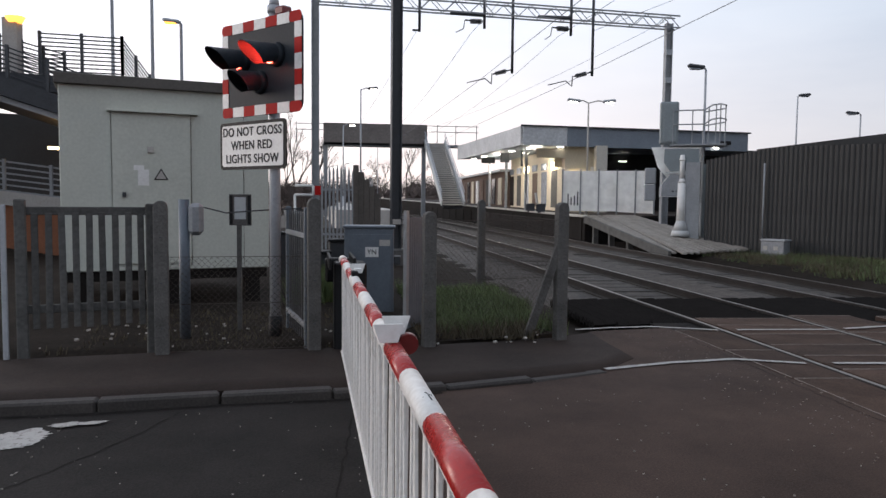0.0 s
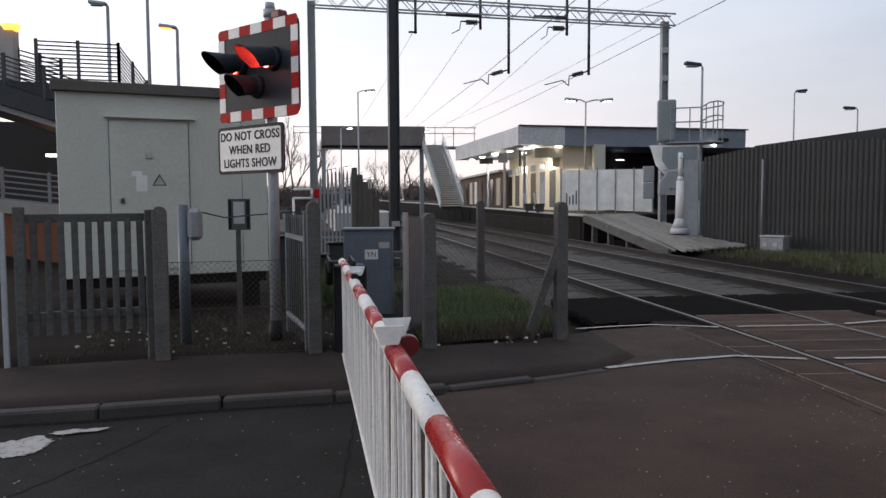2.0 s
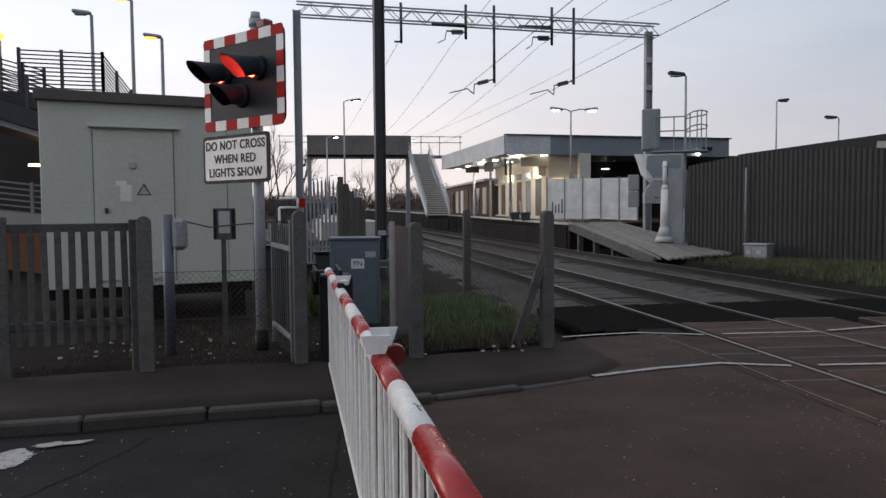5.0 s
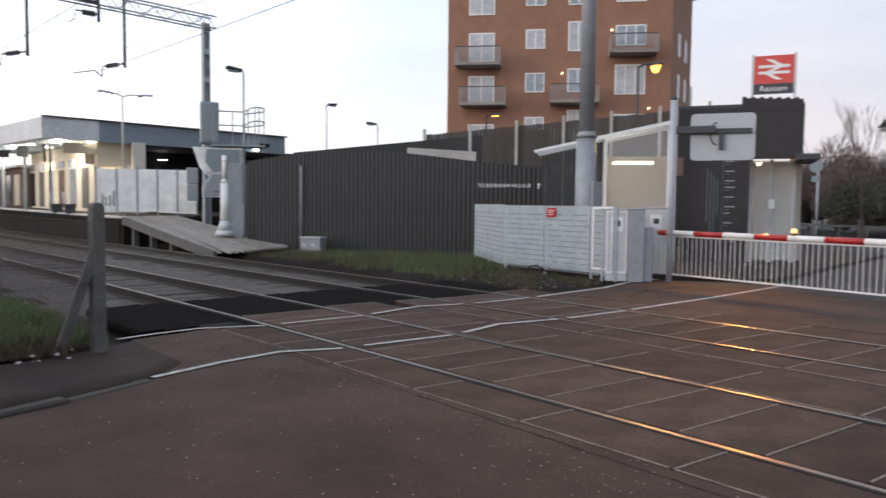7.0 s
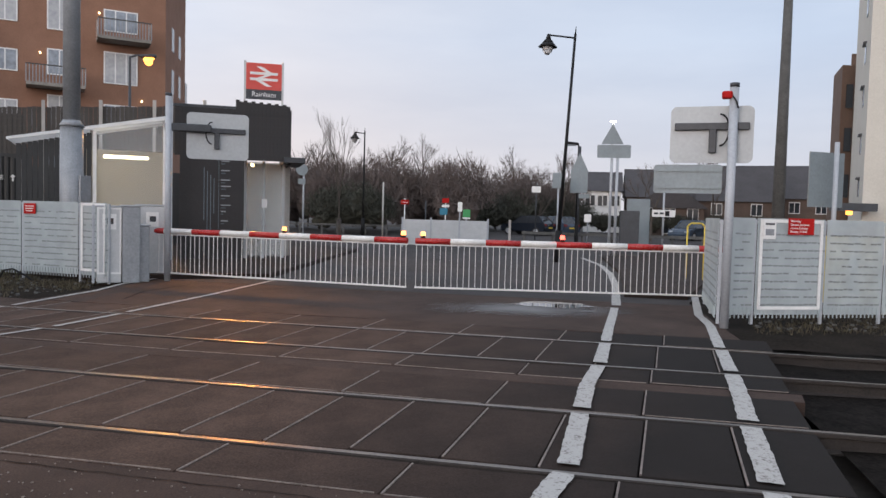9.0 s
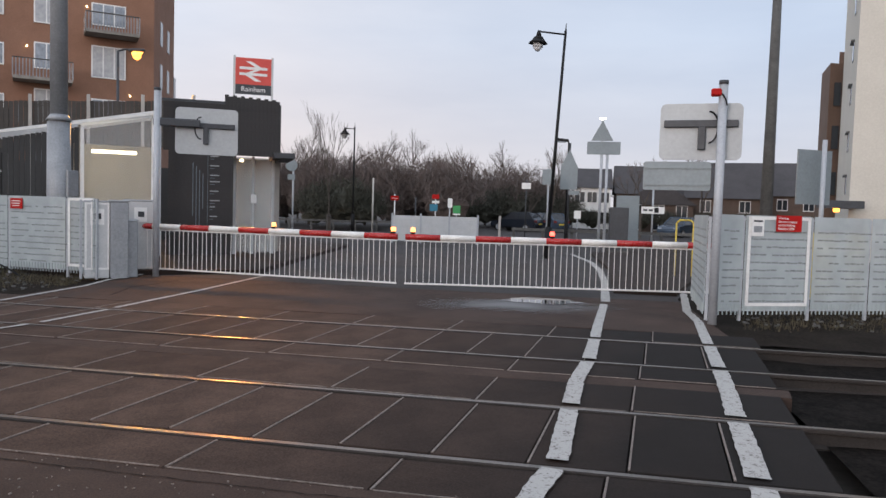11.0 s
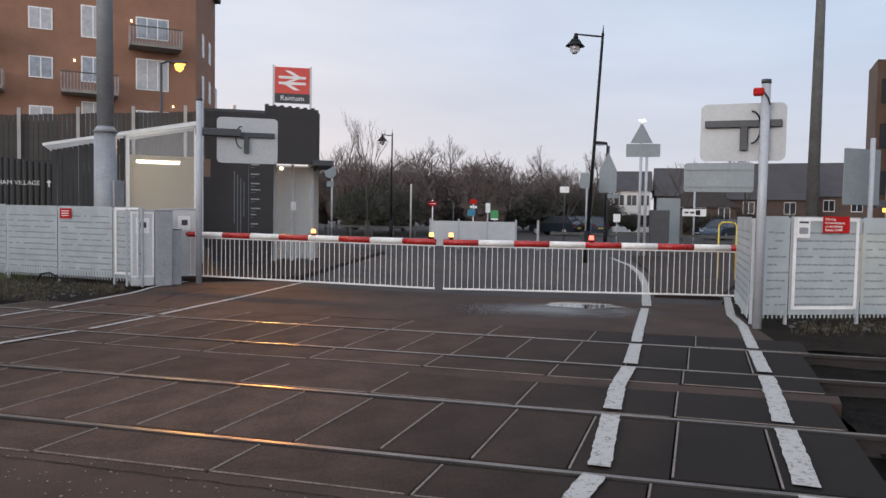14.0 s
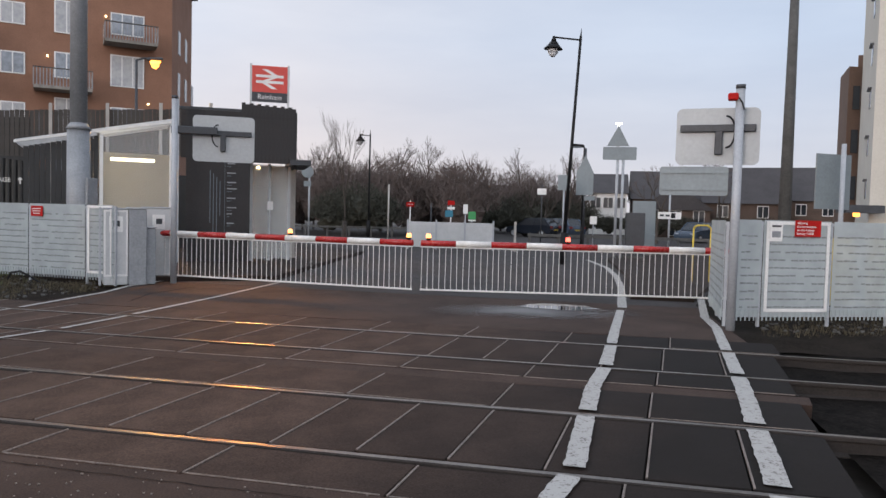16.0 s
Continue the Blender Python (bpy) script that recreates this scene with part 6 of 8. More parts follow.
# machine boxes at the far pivot
def machine(x, y, rz, w, h, label, notice=True, m="steel", d=0.45):
    t = thing("barrier_machine", label, "cabinet", x, y, 0, rz, group="barrier cabinets")
    b = bmn()
    box(b, 0, 0, h / 2, w, d, h, bevel=0.015)
    part("body", b, m, t)
    b = bmn()
    box(b, 0, 0, h + 0.015, w + 0.04, d + 0.04, 0.03, bevel=0.008)
    part("lid", b, "galv", t)
    if notice:
        b = bmn()
        box(b, 0.0, -d / 2 - 0.006, h - 0.30, 0.26, 0.008, 0.32)
        nb = part("notice", b, "white", t, "white notice")
        b = bmn()
        box(b, 0.01, -d / 2 - 0.012, h - 0.29, 0.13, 0.004, 0.12)
        part("dark_square", b, "dark_steel", nb)
    return t


t = machine(13.66, 9.95, -50, 0.46, 1.56, "pale steel cabinet with a white notice", True, "perf")
for x, z, sx, sz in ((0, 1.53, 0.46, 0.04), (0, 0.2, 0.46, 0.04), (-0.21, 0.86, 0.035, 1.3), (0.21, 0.86, 0.035, 1.3)):
    b = bmn()
    box(b, x, -0.232, z, sx, 0.012, sz)
    part("frame_strip", b, "white", t)
b = bmn()
box(b, -0.30, -0.24, 0.80, 0.05, 0.03, 1.6, bevel=0.006)
part("flat_post", b, "galv", t, "flat grey steel post")
machine(13.86, 9.58, -50, 0.34, 1.58, "grey narrow steel panel box", False, "steel")
machine(14.10, 9.50, -50, 0.30, 1.18, "grey barrier machine housing", False, "steel")
machine(15.05, 9.86, -55, 0.66, 1.60, "pale steel cabinet with a white notice", True, "perf")


def signal_back(x, y, rz, zb, w, h, top, label, flip=1, lower=False, cam_box=True):
    """A crossing signal seen from the rear: pale board, dark bracket, pole."""
    t = thing("crossing_signal", label, "signal", x, y, 0, rz, group="far crossing signals")
    b = bmn()
    tube(b, (0, 0, 0), (0, 0, top), 0.065, n=14)
    part("pole", b, "galv", t)
    b = bmn()
    tube(b, (0, 0, top), (0, 0, top + 0.06), 0.07, n=14)
    part("pole_cap", b, "dark_steel", t)
    cx = flip * (w / 2 - (0.30 if lower else -0.36))
    b = bmn()
    prism(b, rounded(w, h, 0.09), -0.012, 0.012, m=pose(cx, 0.14, zb, 90))
    brd = part("backboard", b, "sign_pale", t, "pale rear of the signal board")
    b = bmn()
    box(b, cx, 0.09, zb + 0.12, w * 0.9, 0.05, 0.11, bevel=0.01)
    part("bracket", b, "dark_steel", brd)
    b = bmn()
    box(b, cx - flip * 0.02, 0.08, zb - 0.10, 0.11, 0.06, 0.36, bevel=0.01)
    part("bracket_leg", b, "dark_steel", brd)
    b = bmn()
    run(b, [(cx - flip * 0.12, 0.06, zb + 0.3)] + [(cx - flip * (0.12 + 0.13 * math.sin(a)), 0.03, zb + 0.06 + 0.24 * math.cos(a)) for a in [math.pi * i / 8 for i in range(1, 9)]], 0.014)
    part("cable", b, "black", t)
    if lower:
        b = bmn()
        prism(b, rounded(1.0, 0.44, 0.04), -0.008, 0.008, m=pose(cx + flip * 0.32, 0.10, zb - 0.68, 90))
        lp = part("notice_plate", b, "sign_back", t, "grey rear of the notice plate")
        for s in (-0.13, 0.13):
            b = bmn()
            box(b, cx + flip * 0.32, 0.085, zb - 0.68 + s, 0.94, 0.02, 0.03)
            part("channel", b, "sign_back", lp)
    if cam_box:
        b = bmn()
        box(b, -0.10, -0.02, top - 0.12, 0.15, 0.14, 0.11, bevel=0.02)
        part("sounder", b, "red", t, "small faded red sounder")
        b = bmn()
        run(b, [(-0.02, -0.06, top - 0.14), (0.03, -0.08, top - 0.22), (0.06, -0.06, top - 0.32)], 0.012)
        part("cable", b, "black", t)
    return t


signal_back(14.40, 9.06, -61.5, 3.15, 1.30, 1.0, 3.95, "rear of the flashing signal on a grey pole", 1, False, False)
b = bmn()
box(b, 0.40, 0.03, 3.30, 0.95, 0.10, 0.17, bevel=0.02)
part("cross_arm", b, "dark_steel", [o for o in scene.objects if o.name.startswith("crossing_signal")][-1])
signal_back(11.85, -1.90, -98, 2.93, 1.20, 0.86, 3.62, "rear of the flashing signal with notice plate", -1, True, True)

# tall tubular mast
t = thing("tubular_mast", "stout grey tubular steel mast behind the fence", "mast", 14.95, 11.85, 0)
b = bmn()
tube(b, (0, 0, 0), (0, 0, 3.35), 0.26, 0.245, n=24)
part("lower_tube", b, "steel", t)
b = bmn()
tube(b, (0, 0, 3.35), (0, 0, 3.50), 0.28, 0.18, n=24)
tube(b, (0, 0, 3.5), (0, 0, 11.5), 0.185, 0.17, n=24)
part("upper_tube", b, "steel", t)
b = bmn()
box(b, 0.1, -0.27, 1.95, 0.36, 0.06, 0.6, bevel=0.01)
part("hatch", b, "steel", t)

# glazed shelter
sh = thing("glazed_shelter", "lit glazed shelter with a sloping white roof", "shelter", 16.42, 14.64, 0, to_dir(16.42, 14.64, 18.57, 11.79)[1], kind="structure")
SL = 3.57
b = bmn()
beam(b, (-0.2, -0.15, 3.20), (SL + 0.1, -0.15, 3.98), 0.06, 0.055)
part("roof_edge", b, "white", sh)
b = bmn()
beam(b, (-0.2, 1.1, 3.22), (SL + 0.1, 1.1, 4.04), 2.4, 0.06)
part("roof", b, "roof_sheet", sh)
u = 0.0
while u < 1.72:
    b = bmn()
    box(b, u + 0.06, 0, (3.1 + 0.23 * u) / 2, 0.115, 0.06, 3.1 + 0.23 * u)
    part("cladding_board", b, "clad", sh)
    u += 0.125
b = bmn()
prism(b, [(1.86, 1.3), (3.55, 1.3), (3.55, 3.88), (1.86, 3.52)], -0.006, 0.006, m=UPRIGHT)
o = part("pane", b, "clear", sh, "scuffed glass front")
o.visible_shadow = False
for x, z0, z1 in ((1.82, 0, 3.5), (SL, 0, 3.95)):
    b = bmn()
    box(b, x, -0.03, (z0 + z1) / 2, 0.09, 0.09, z1 - z0)
    part("frame_post", b, "white", sh)
for z in (1.45,):
    b = bmn()
    box(b, 2.7, -0.02, z, 1.75, 0.05, 0.06)
    part("frame_rail", b, "white", sh)
b = bmn()
box(b, 2.4, 2.3, 1.6, 2.6, 0.1, 3.2)
part("rear_wall", b, "cream", sh, "cream inner wall")
b = bmn()
box(b, 1.75, 1.15, 1.8, 0.08, 2.2, 3.5)
part("side_wall", b, "pale", sh)
for x, y, z in ((2.62, 0.75, 2.92),):
    b = bmn()
    box(b, x, y, z, 1.15, 0.14, 0.09, bevel=0.02)
    part("strip_light", b, "lamp_tube", sh, "warm fluorescent strip light")
lamp_point(17.95, 13.3, 2.75, 15, (1.0, 0.86, 0.58), 0.25)
b = bmn()
box(b, 2.7, 0.9, 1.5, 1.6, 0.5, 0.06)
part("bench", b, "timber", sh)
b = bmn()
box(b, SL + 0.12, 0.0, 2.35, 0.16, 0.16, 4.7)
part("tall_post", b, "galv", sh, "tall grey steel post")

# entrance kiosk in black cladding
kx, ky = 19.21, 11.71
kl, khd = to_dir(19.21, 11.71, 20.62, 9.0)
ki = thing("entrance_kiosk", "black clad station entrance with white signs and glass", "kiosk", kx, ky, 0, khd, kind="structure")
b = bmn()
box(b, 0.88, 0.0, 1.55, 1.76, 0.30, 3.1)
pan = part("sign_panel", b, "charcoal", ki, "tall black panel with small white writing")
r = random.Random(5)
for k in range(9):
    b = bmn()
    w = r.uniform(0.14, 0.28)
    box(b, 1.12 + w / 2, -0.158, 2.92 - k * 0.24 - 0.03 * (k % 3), w, 0.006, 0.034)
    part("text_bar", b, "steel", pan)
    b = bmn()
    box(b, 1.12 + w / 4, -0.158, 2.84 - k * 0.24 - 0.03 * (k % 3), w / 2, 0.006, 0.018)
    part("text_bar", b, "cabinet", pan)
for k in range(4):
    b = bmn()
    h = (1.5, 1.9, 1.7, 1.0)[k]
    box(b, 0.66 + k * 0.09, -0.158, 2.72 - h / 2 - 0.1 * k, 0.022, 0.006, h)
    part("text_bar", b, "cabinet", pan)
b = bmn()
box(b, 1.06, -0.158, 1.9, 0.012, 0.006, 2.3)
part("rule", b, "cabinet", pan)
u = -0.15
while u < kl - 0.02:
    b = bmn()
    w = 0.11
    z1 = 4.42 if u < 1.5 else 4.62 + (0.04 if int(u / w) % 2 else 0.0) - 0.05 * (u - 2.2)
    prism(b, [(0, 0), (0.03, -0.003), (0.08, -0.003), (w, 0), (w, 0.1), (0, 0.1)], 2.98 if u > 1.3 else 3.05, z1)
    o = part("cladding_rib", b, "charcoal", ki)
    o.matrix_basis = pose(u, -0.10, 0)
    u += w
b = bmn()
box(b, kl / 2 - 0.1, 1.2, 4.25, kl - 0.2, 2.4, 0.3)
part("roof", b, "clad", ki)
b = bmn()
box(b, kl + 0.12, 0.9, 3.02, 0.6, 2.6, 0.15)
part("canopy", b, "dark_steel", ki)
b = bmn()
box(b, kl - 0.02, 1.4, 3.7, 0.1, 2.8, 1.6)
part("side_cladding", b, "clad", ki)
b = bmn()
beam(b, (-0.3, 0.05, 4.46), (1.6, 0.05, 4.46), 0.3, 0.07)
part("roof_edge", b, "dark_steel", ki)
for x, y, w in ((2.05, 0.55, 0.55), (2.62, 0.75, 0.55)):
    b = bmn()
    box(b, x, y, 1.55, w, 0.015, 2.85)
    o = part("pane", b, "haze_glass", ki, "misted glass panel")
    o.visible_shadow = False
for x, y in ((1.8, 0.45), (2.33, 0.62), (2.93, 0.85)):
    b = bmn()
    box(b, x, y, 1.5, 0.09, 0.09, 3.0)
    part("frame_post", b, "perf", ki)
b = bmn()
box(b, 2.4, 1.9, 1.5, 1.6, 0.1, 3.0)
part("inner_wall", b, "pale", ki)
b = bmn()
box(b, 2.36, 0.5, 1.75, 0.16, 0.03, 0.26)
part("notice", b, "white", ki)
b = bmn()
tube(b, (2.0, 0.6, 2.92), (2.0, 0.6, 2.84), 0.06, n=10)
part("ceiling_lamp", b, "lamp_shop", ki, "small warm lamp")

# station name sign on two posts
tl, thd = to_dir(20.06, 10.18, 20.52, 9.22)
ts = thing("station_sign", "red station sign with white double arrow and name", "sign", 20.06, 10.18, 0, thd)
for x in (0.0, tl):
    b = bmn()
    box(b, x, 0.02, 5.2, 0.06, 0.08, 1.30)
    part("post", b, "perf", ts)
b = bmn()
box(b, tl / 2, 0, 5.42, tl - 0.06, 0.05, 0.76)
face = part("red_face", b, "sign_red", ts)
b = bmn()
box(b, tl / 2, 0, 4.90, tl - 0.06, 0.052, 0.28)
name = part("name_band", b, "dark_steel", ts, "dark grey name band")
lettering("words", "Rainham", 0.20, "white", name, pose(tl / 2, -0.029, 4.90, 90))
cxs, czs = tl / 2, 5.42
for z in (0.085, -0.085):
    b = bmn()
    box(b, cxs, -0.028, czs + z, 0.78, 0.006, 0.075)
    part("arrow_bar", b, "white", face)
for pts in ([(-0.22, 0.28), (-0.06, 0.28), (0.26, 0.10), (0.10, 0.10)], [(-0.10, -0.10), (-0.26, -0.10), (0.06, -0.28), (0.22, -0.28)],
            [(-0.26, -0.07), (-0.10, -0.07), (0.26, 0.07), (0.10, 0.07)]):
    b = bmn()
    prism(b, pts, -0.003, 0.003, m=pose(cxs, -0.030, czs, 90))
    part("arrow_head", b, "white", face)

# red brick apartment block
P1, P2 = (32.85, 37.7), (42.2, 26.8)
bl, bhd = to_dir(*P1, *P2)
blk = thing("apartment_block", "red brick apartment block with pale balconies", "building", *P1, 0, bhd, kind="structure")
b = bmn()
prism(b, [(0, 0), (bl, 0), (bl + 2.3, 6.7), (bl - 3, 11), (0, 11)], -0.3, 16.4)
part("wall", b, "brick", blk)
b = bmn()
prism(b, [(-0.3, -0.3), (bl + 0.3, -0.3), (bl + 2.7, 6.7), (bl - 3, 11.3), (-0.3, 11.3)], 16.4, 16.7)
part("roof", b, "roof", blk)


def flat_window(u, z, w, h, lights, m):
    b = bmn()
    box(b, u, -0.02, z, w, 0.06, h)
    fr_ = part("window", b, "white", blk, "white framed window")
    pw = (w - 0.08) / lights
    for i in range(lights):
        b = bmn()
        box(b, u - w / 2 + 0.04 + pw * (i + 0.5), -0.045, z, pw - 0.07, 0.02, h - 0.14)
        part("pane", b, m, fr_)


def balcony(u, z, w):
    b = bmn()
    box(b, u, -0.75, z - 0.62, w, 1.5, 0.18)
    bal = part("balcony", b, "plank", blk, "projecting balcony with slatted front")
    n = int(w / 0.16)
    for i in range(n + 1):
        b = bmn()
        box(b, u - w / 2 + i * w / n, -1.48, z - 0.05, 0.05, 0.03, 1.0)
        part("slat", b, "steel", bal)
    for s in (-1, 1):
        b = bmn()
        box(b, u + s * w / 2, -0.75, z - 0.05, 0.04, 1.45, 1.0)
        part("side_panel", b, "haze_glass", bal)
    b = bmn()
    box(b, u, -1.48, z + 0.45, w + 0.05, 0.07, 0.06)
    part("handrail", b, "timber", bal)


for k, z in enumerate((4.1, 6.9, 9.75, 12.55, 15.3)):
    flat_window(5.75, z - 0.12, 1.25, 1.25, 2, "curtain" if k % 2 else "window")
    flat_window(2.25, z - 0.6, 1.7, 1.9 if k in (2, 3) else 1.3, 2, "curtain")
    flat_window(8.5, z, 1.3, 1.9 if k in (1, 3) else 1.5, 2, "curtain" if k % 2 else "window")
    flat_window(11.8, z, 1.9, 1.9 if k == 2 else 1.3, 3, "window" if k % 2 else "curtain")
for u, z, w in ((2.1, 11.3, 2.9), (2.45, 8.75, 2.9), (8.3, 8.85, 3.0), (11.9, 11.9, 2.9), (8.4, 6.3, 2.6)):
    balcony(u, z, w)
for u, z in ((7.5, 10.2), (10.6, 12.9), (13.0, 7.9)):
    b = bmn()
    box(b, u, -0.06, z, 0.08, 0.1, 0.09)
    part("wall_lamp", b, "lamp_shop", blk, "small warm wall lamp")
for v, z in ((2.2, 12.3), (4.5, 9.6), (4.5, 12.3), (2.2, 9.6), (7.0, 9.6)):
    b = bmn()
    box(b, bl + v * 0.343, v, z, 0.08, 0.75, 1.5, rz=-18.9)
    part("side_window", b, "curtain", blk)

# sodium lamp before the block
t = column_lamp(27.1, 18.8, 0.0, 7.55, ((0.45, -50),), "dark column street lamp, glowing orange", "dark_steel", "lamp_sodium", 0.07, mcol="dark_steel", group="orange street lamps")
b = bmn()
tube(b, (0.44, -0.53, 7.56), (0.46, -0.55, 7.36), 0.20, 0.15, n=16)
tube(b, (0.46, -0.55, 7.36), (0.47, -0.56, 7.27), 0.15, 0.05, n=16)
part("bowl", b, "lamp_sodium", t, "glowing orange lamp bowl")
lamp_spot(28.0, 17.6, 7.2, 8.0, 3.5, 2600, SODIUM, 0.6, 96)
# added spot without a fixture by the kiosk, placed for the orange rail glints
lamp_spot(19.35, 9.80, 2.98, 4.5, 5.0, 800, (1.0, 0.36, 0.07), 0.12, 60)
column_lamp(32.4, 33.5, 0.0, 7.1, ((0.3, -60),), "dark column street lamp, glowing orange", "dark_steel", "lamp_sodium", 0.07, mcol="dark_steel", group="orange street lamps")


# heritage lamps
def heritage(x, y, h, rz, reach, label, lean=0.0):
    t = thing("heritage_lamp", label, "lamp", x, y, 0, rz, group="heritage street lamps")
    t.matrix_basis = pose(x, y, 0, lean, 0, rz)
    b = bmn()
    tube(b, (0, 0, 0), (0, 0, 1.1), 0.13, 0.12, n=12)
    tube(b, (0, 0, 1.1), (0, 0, h), 0.065, 0.045, n=12)
    part("column", b, "black", t)
    b = bmn()
    tube(b, (0, 0, h), (0, 0, h + 0.28), 0.03, 0.004, n=8)
    part("finial", b, "black", t)
    b = bmn()
    tube(b, (0, 0, h - 0.12), (reach, 0, h - 0.05), 0.03, n=8)
    part("arm", b, "black", t)
    b = bmn()
    tube(b, (reach, 0, h - 0.02), (reach, 0, h - 0.22), 0.05, 0.10, n=14)
    tube(b, (reach, 0, h - 0.22), (reach, 0, h - 0.32), 0.13, 0.20, n=16)
    tube(b, (reach, 0, h - 0.32), (reach, 0, h - 0.46), 0.20, 0.33, n=16)
    part("shade", b, "black", t, "bell-shaped black shade")
    b = bmn()
    tube(b, (reach, 0, h - 0.46), (reach, 0, h - 0.60), 0.19, 0.17, n=14)
    tube(b, (reach, 0, h - 0.60), (reach, 0, h - 0.72), 0.17, 0.06, n=14)
    part("lens", b, "curtain", t, "unlit frosted bowl")
    return t


heritage(26.0, 1.40, 7.80, 92, 0.90, "tall black heritage street lamp, unlit", lean=0.0).matrix_basis = pose(26.0, 1.42, 0, 0, -2.8, 92)
heritage(45.65, 14.85, 6.6, 92, 0.65, "black heritage street lamp, unlit")

# telegraph pole
t = thing("telegraph_pole", "dark wooden telegraph pole, slightly leaning", "pole", 23.45, -4.75, 0)
t.matrix_basis = pose(23.45, -5.12, 0)
b = bmn()
tube(b, (0, 0, 0), (0, 0, 11.0), 0.19, 0.10, n=14)
part("shaft", b, "timber", t)
b = bmn()
tube(b, (0.13, 0.08, 0), (0.13, 0.08, 3.0), 0.03, n=6)
part("cable_guard", b, "dark_steel", t)


# ---- road signs ----
def post_sign(x, y, rz, h, plates, label, r=0.04, m="galv"):
    """plates: (kind, z, w, h, material, dx)."""
    t = thing("road_sign", label, "sign", x, y, 0, rz, group="road signs")
    b = bmn()
    tube(b, (0, 0, 0), (0, 0, h), r, n=10)
    part("post", b, m, t)
    for kind, z, w, hh, mm, dx in plates:
        b = bmn()
        if kind == "tri":
            prism(b, [(-w / 2, -hh / 2), (w / 2, -hh / 2), (0, hh / 2)], -0.012, 0.012, m=pose(dx, -0.06, z, 90))
        elif kind == "disc":
            prism(b, [(w / 2 * math.cos(2 * math.pi * i / 20), w / 2 * math.sin(2 * math.pi * i / 20)) for i in range(20)], -0.012, 0.012, m=pose(dx, -0.06, z, 90))
        else:
            prism(b, rounded(w, hh, 0.03), -0.012, 0.012, m=pose(dx, -0.06, z, 90))
        part("plate", b, mm, t)
    return t


t = post_sign(30.0, -0.38, -89, 5.3, (("tri", 4.85, 0.85, 0.80, "sign_back", 0), ("box", 4.17, 1.28, 0.50, "sign_back", 0.07)), "rear of a grey triangle and plate sign", 0.055)
b = bmn()
tube(b, (0.22, 0, 0), (0.22, 0, 4.3), 0.055, n=10)
part("second_post", b, "galv", t)
b = bmn()
box(b, 0, -0.05, 5.33, 0.24, 0.10, 0.05)
part("sign_lamp", b, "lamp_cool", t, "small bright sign lamp")
post_sign(36.0, 1.02, -89, 4.9, (("tri", 4.15, 0.85, 0.90, "sign_back", 0), ("box", 3.20, 0.80, 1.0, "sign_back", 0), ("box", 2.55, 0.5, 0.2, "sign_back", 0.25)),
          "rear of a triangle sign with a tall plate", 0.05, "dark_steel")
t = column_lamp(36.1, 1.1, 0, 4.95, ((0.05, 90),), "black column lamp by the sign", "black", None, 0.05, mcol="black", group="")
post_sign(34.5, 1.9, -89, 3.6, (("box", 3.2, 0.55, 0.7, "sign_back", 0),), "rear of a small grey sign")
post_sign(38.66, 10.25, -76, 2.3, (("box", 2.10, 0.42, 0.24, "red", 0), ("box", 2.09, 0.34, 0.05, "white", 0)), "small red sign on a white post", 0.03, "white")
post_sign(39.16, 8.12, -76, 2.3, (("box", 2.24, 0.38, 0.24, "red", 0), ("box", 1.95, 0.40, 0.14, "white", 0), ("box", 1.65, 0.42, 0.36, "blue", -0.1)), "red and white sign on a post", 0.03, "white")
post_sign(39.32, 7.36, -76, 1.9, (("box", 1.92, 0.25, 0.50, "white", 0),), "narrow white notice on a post", 0.03)
post_sign(39.36, 7.0, -76, 1.7, (("box", 1.58, 0.40, 0.42, "green", 0), ("box", 1.32, 0.42, 0.08, "white", 0)), "small green notice on a post", 0.03)
post_sign(38.9, 9.15, -76, 2.2, (), "thin dark bollard post with white bands", 0.035, "dark_steel")
post_sign(39.86, 3.35, -88, 3.3, (("box", 2.95, 0.48, 0.32, "white", 0),), "small white plate on a dark post", 0.03, "dark_steel")
post_sign(40.0, 0.62, -88, 1.7, (("box", 1.50, 0.36, 0.42, "white", 0),), "small white notice on a short post", 0.03)
t = post_sign(39.85, -3.2, -88, 3.2, (("box", 1.85, 1.15, 0.36, "white", 0),), "white direction sign with a black square", 0.05)
b = bmn()
box(b, 0.18, -0.08, 1.85, 0.22, 0.01, 0.26)
part("square", b, "black", t)
for k in range(2):
    b = bmn()
    box(b, -0.38 + 0.28 * k, -0.08, 1.85, 0.2, 0.01, 0.1)
    part("text_bar", b, "dark_steel", t)
post_sign(38.8, 16.1, -68, 4.0, (("disc", 3.75, 0.65, 0.65, "sign_back", -0.1), ("box", 3.1, 0.4, 0.3, "sign_back", -0.1)), "rear of a round grey sign", 0.05)
post_sign(40.3, 11.95, -74, 3.2, (), "thin pale post by the road", 0.05, "pale")
t = thing("road_sign", "large blue-grey road sign seen edge on", "sign", 17.33, -4.9, 0, -104, group="road signs")
b = bmn()
tube(b, (0, 0.0, 0), (0, 0.0, 3.35), 0.05, n=10)
part("post", b, "galv", t)
b = bmn()
box(b, -0.18, 0.1, 2.55, 0.95, 0.03, 1.18, rz=45)
part("plate", b, "sign_back", t)

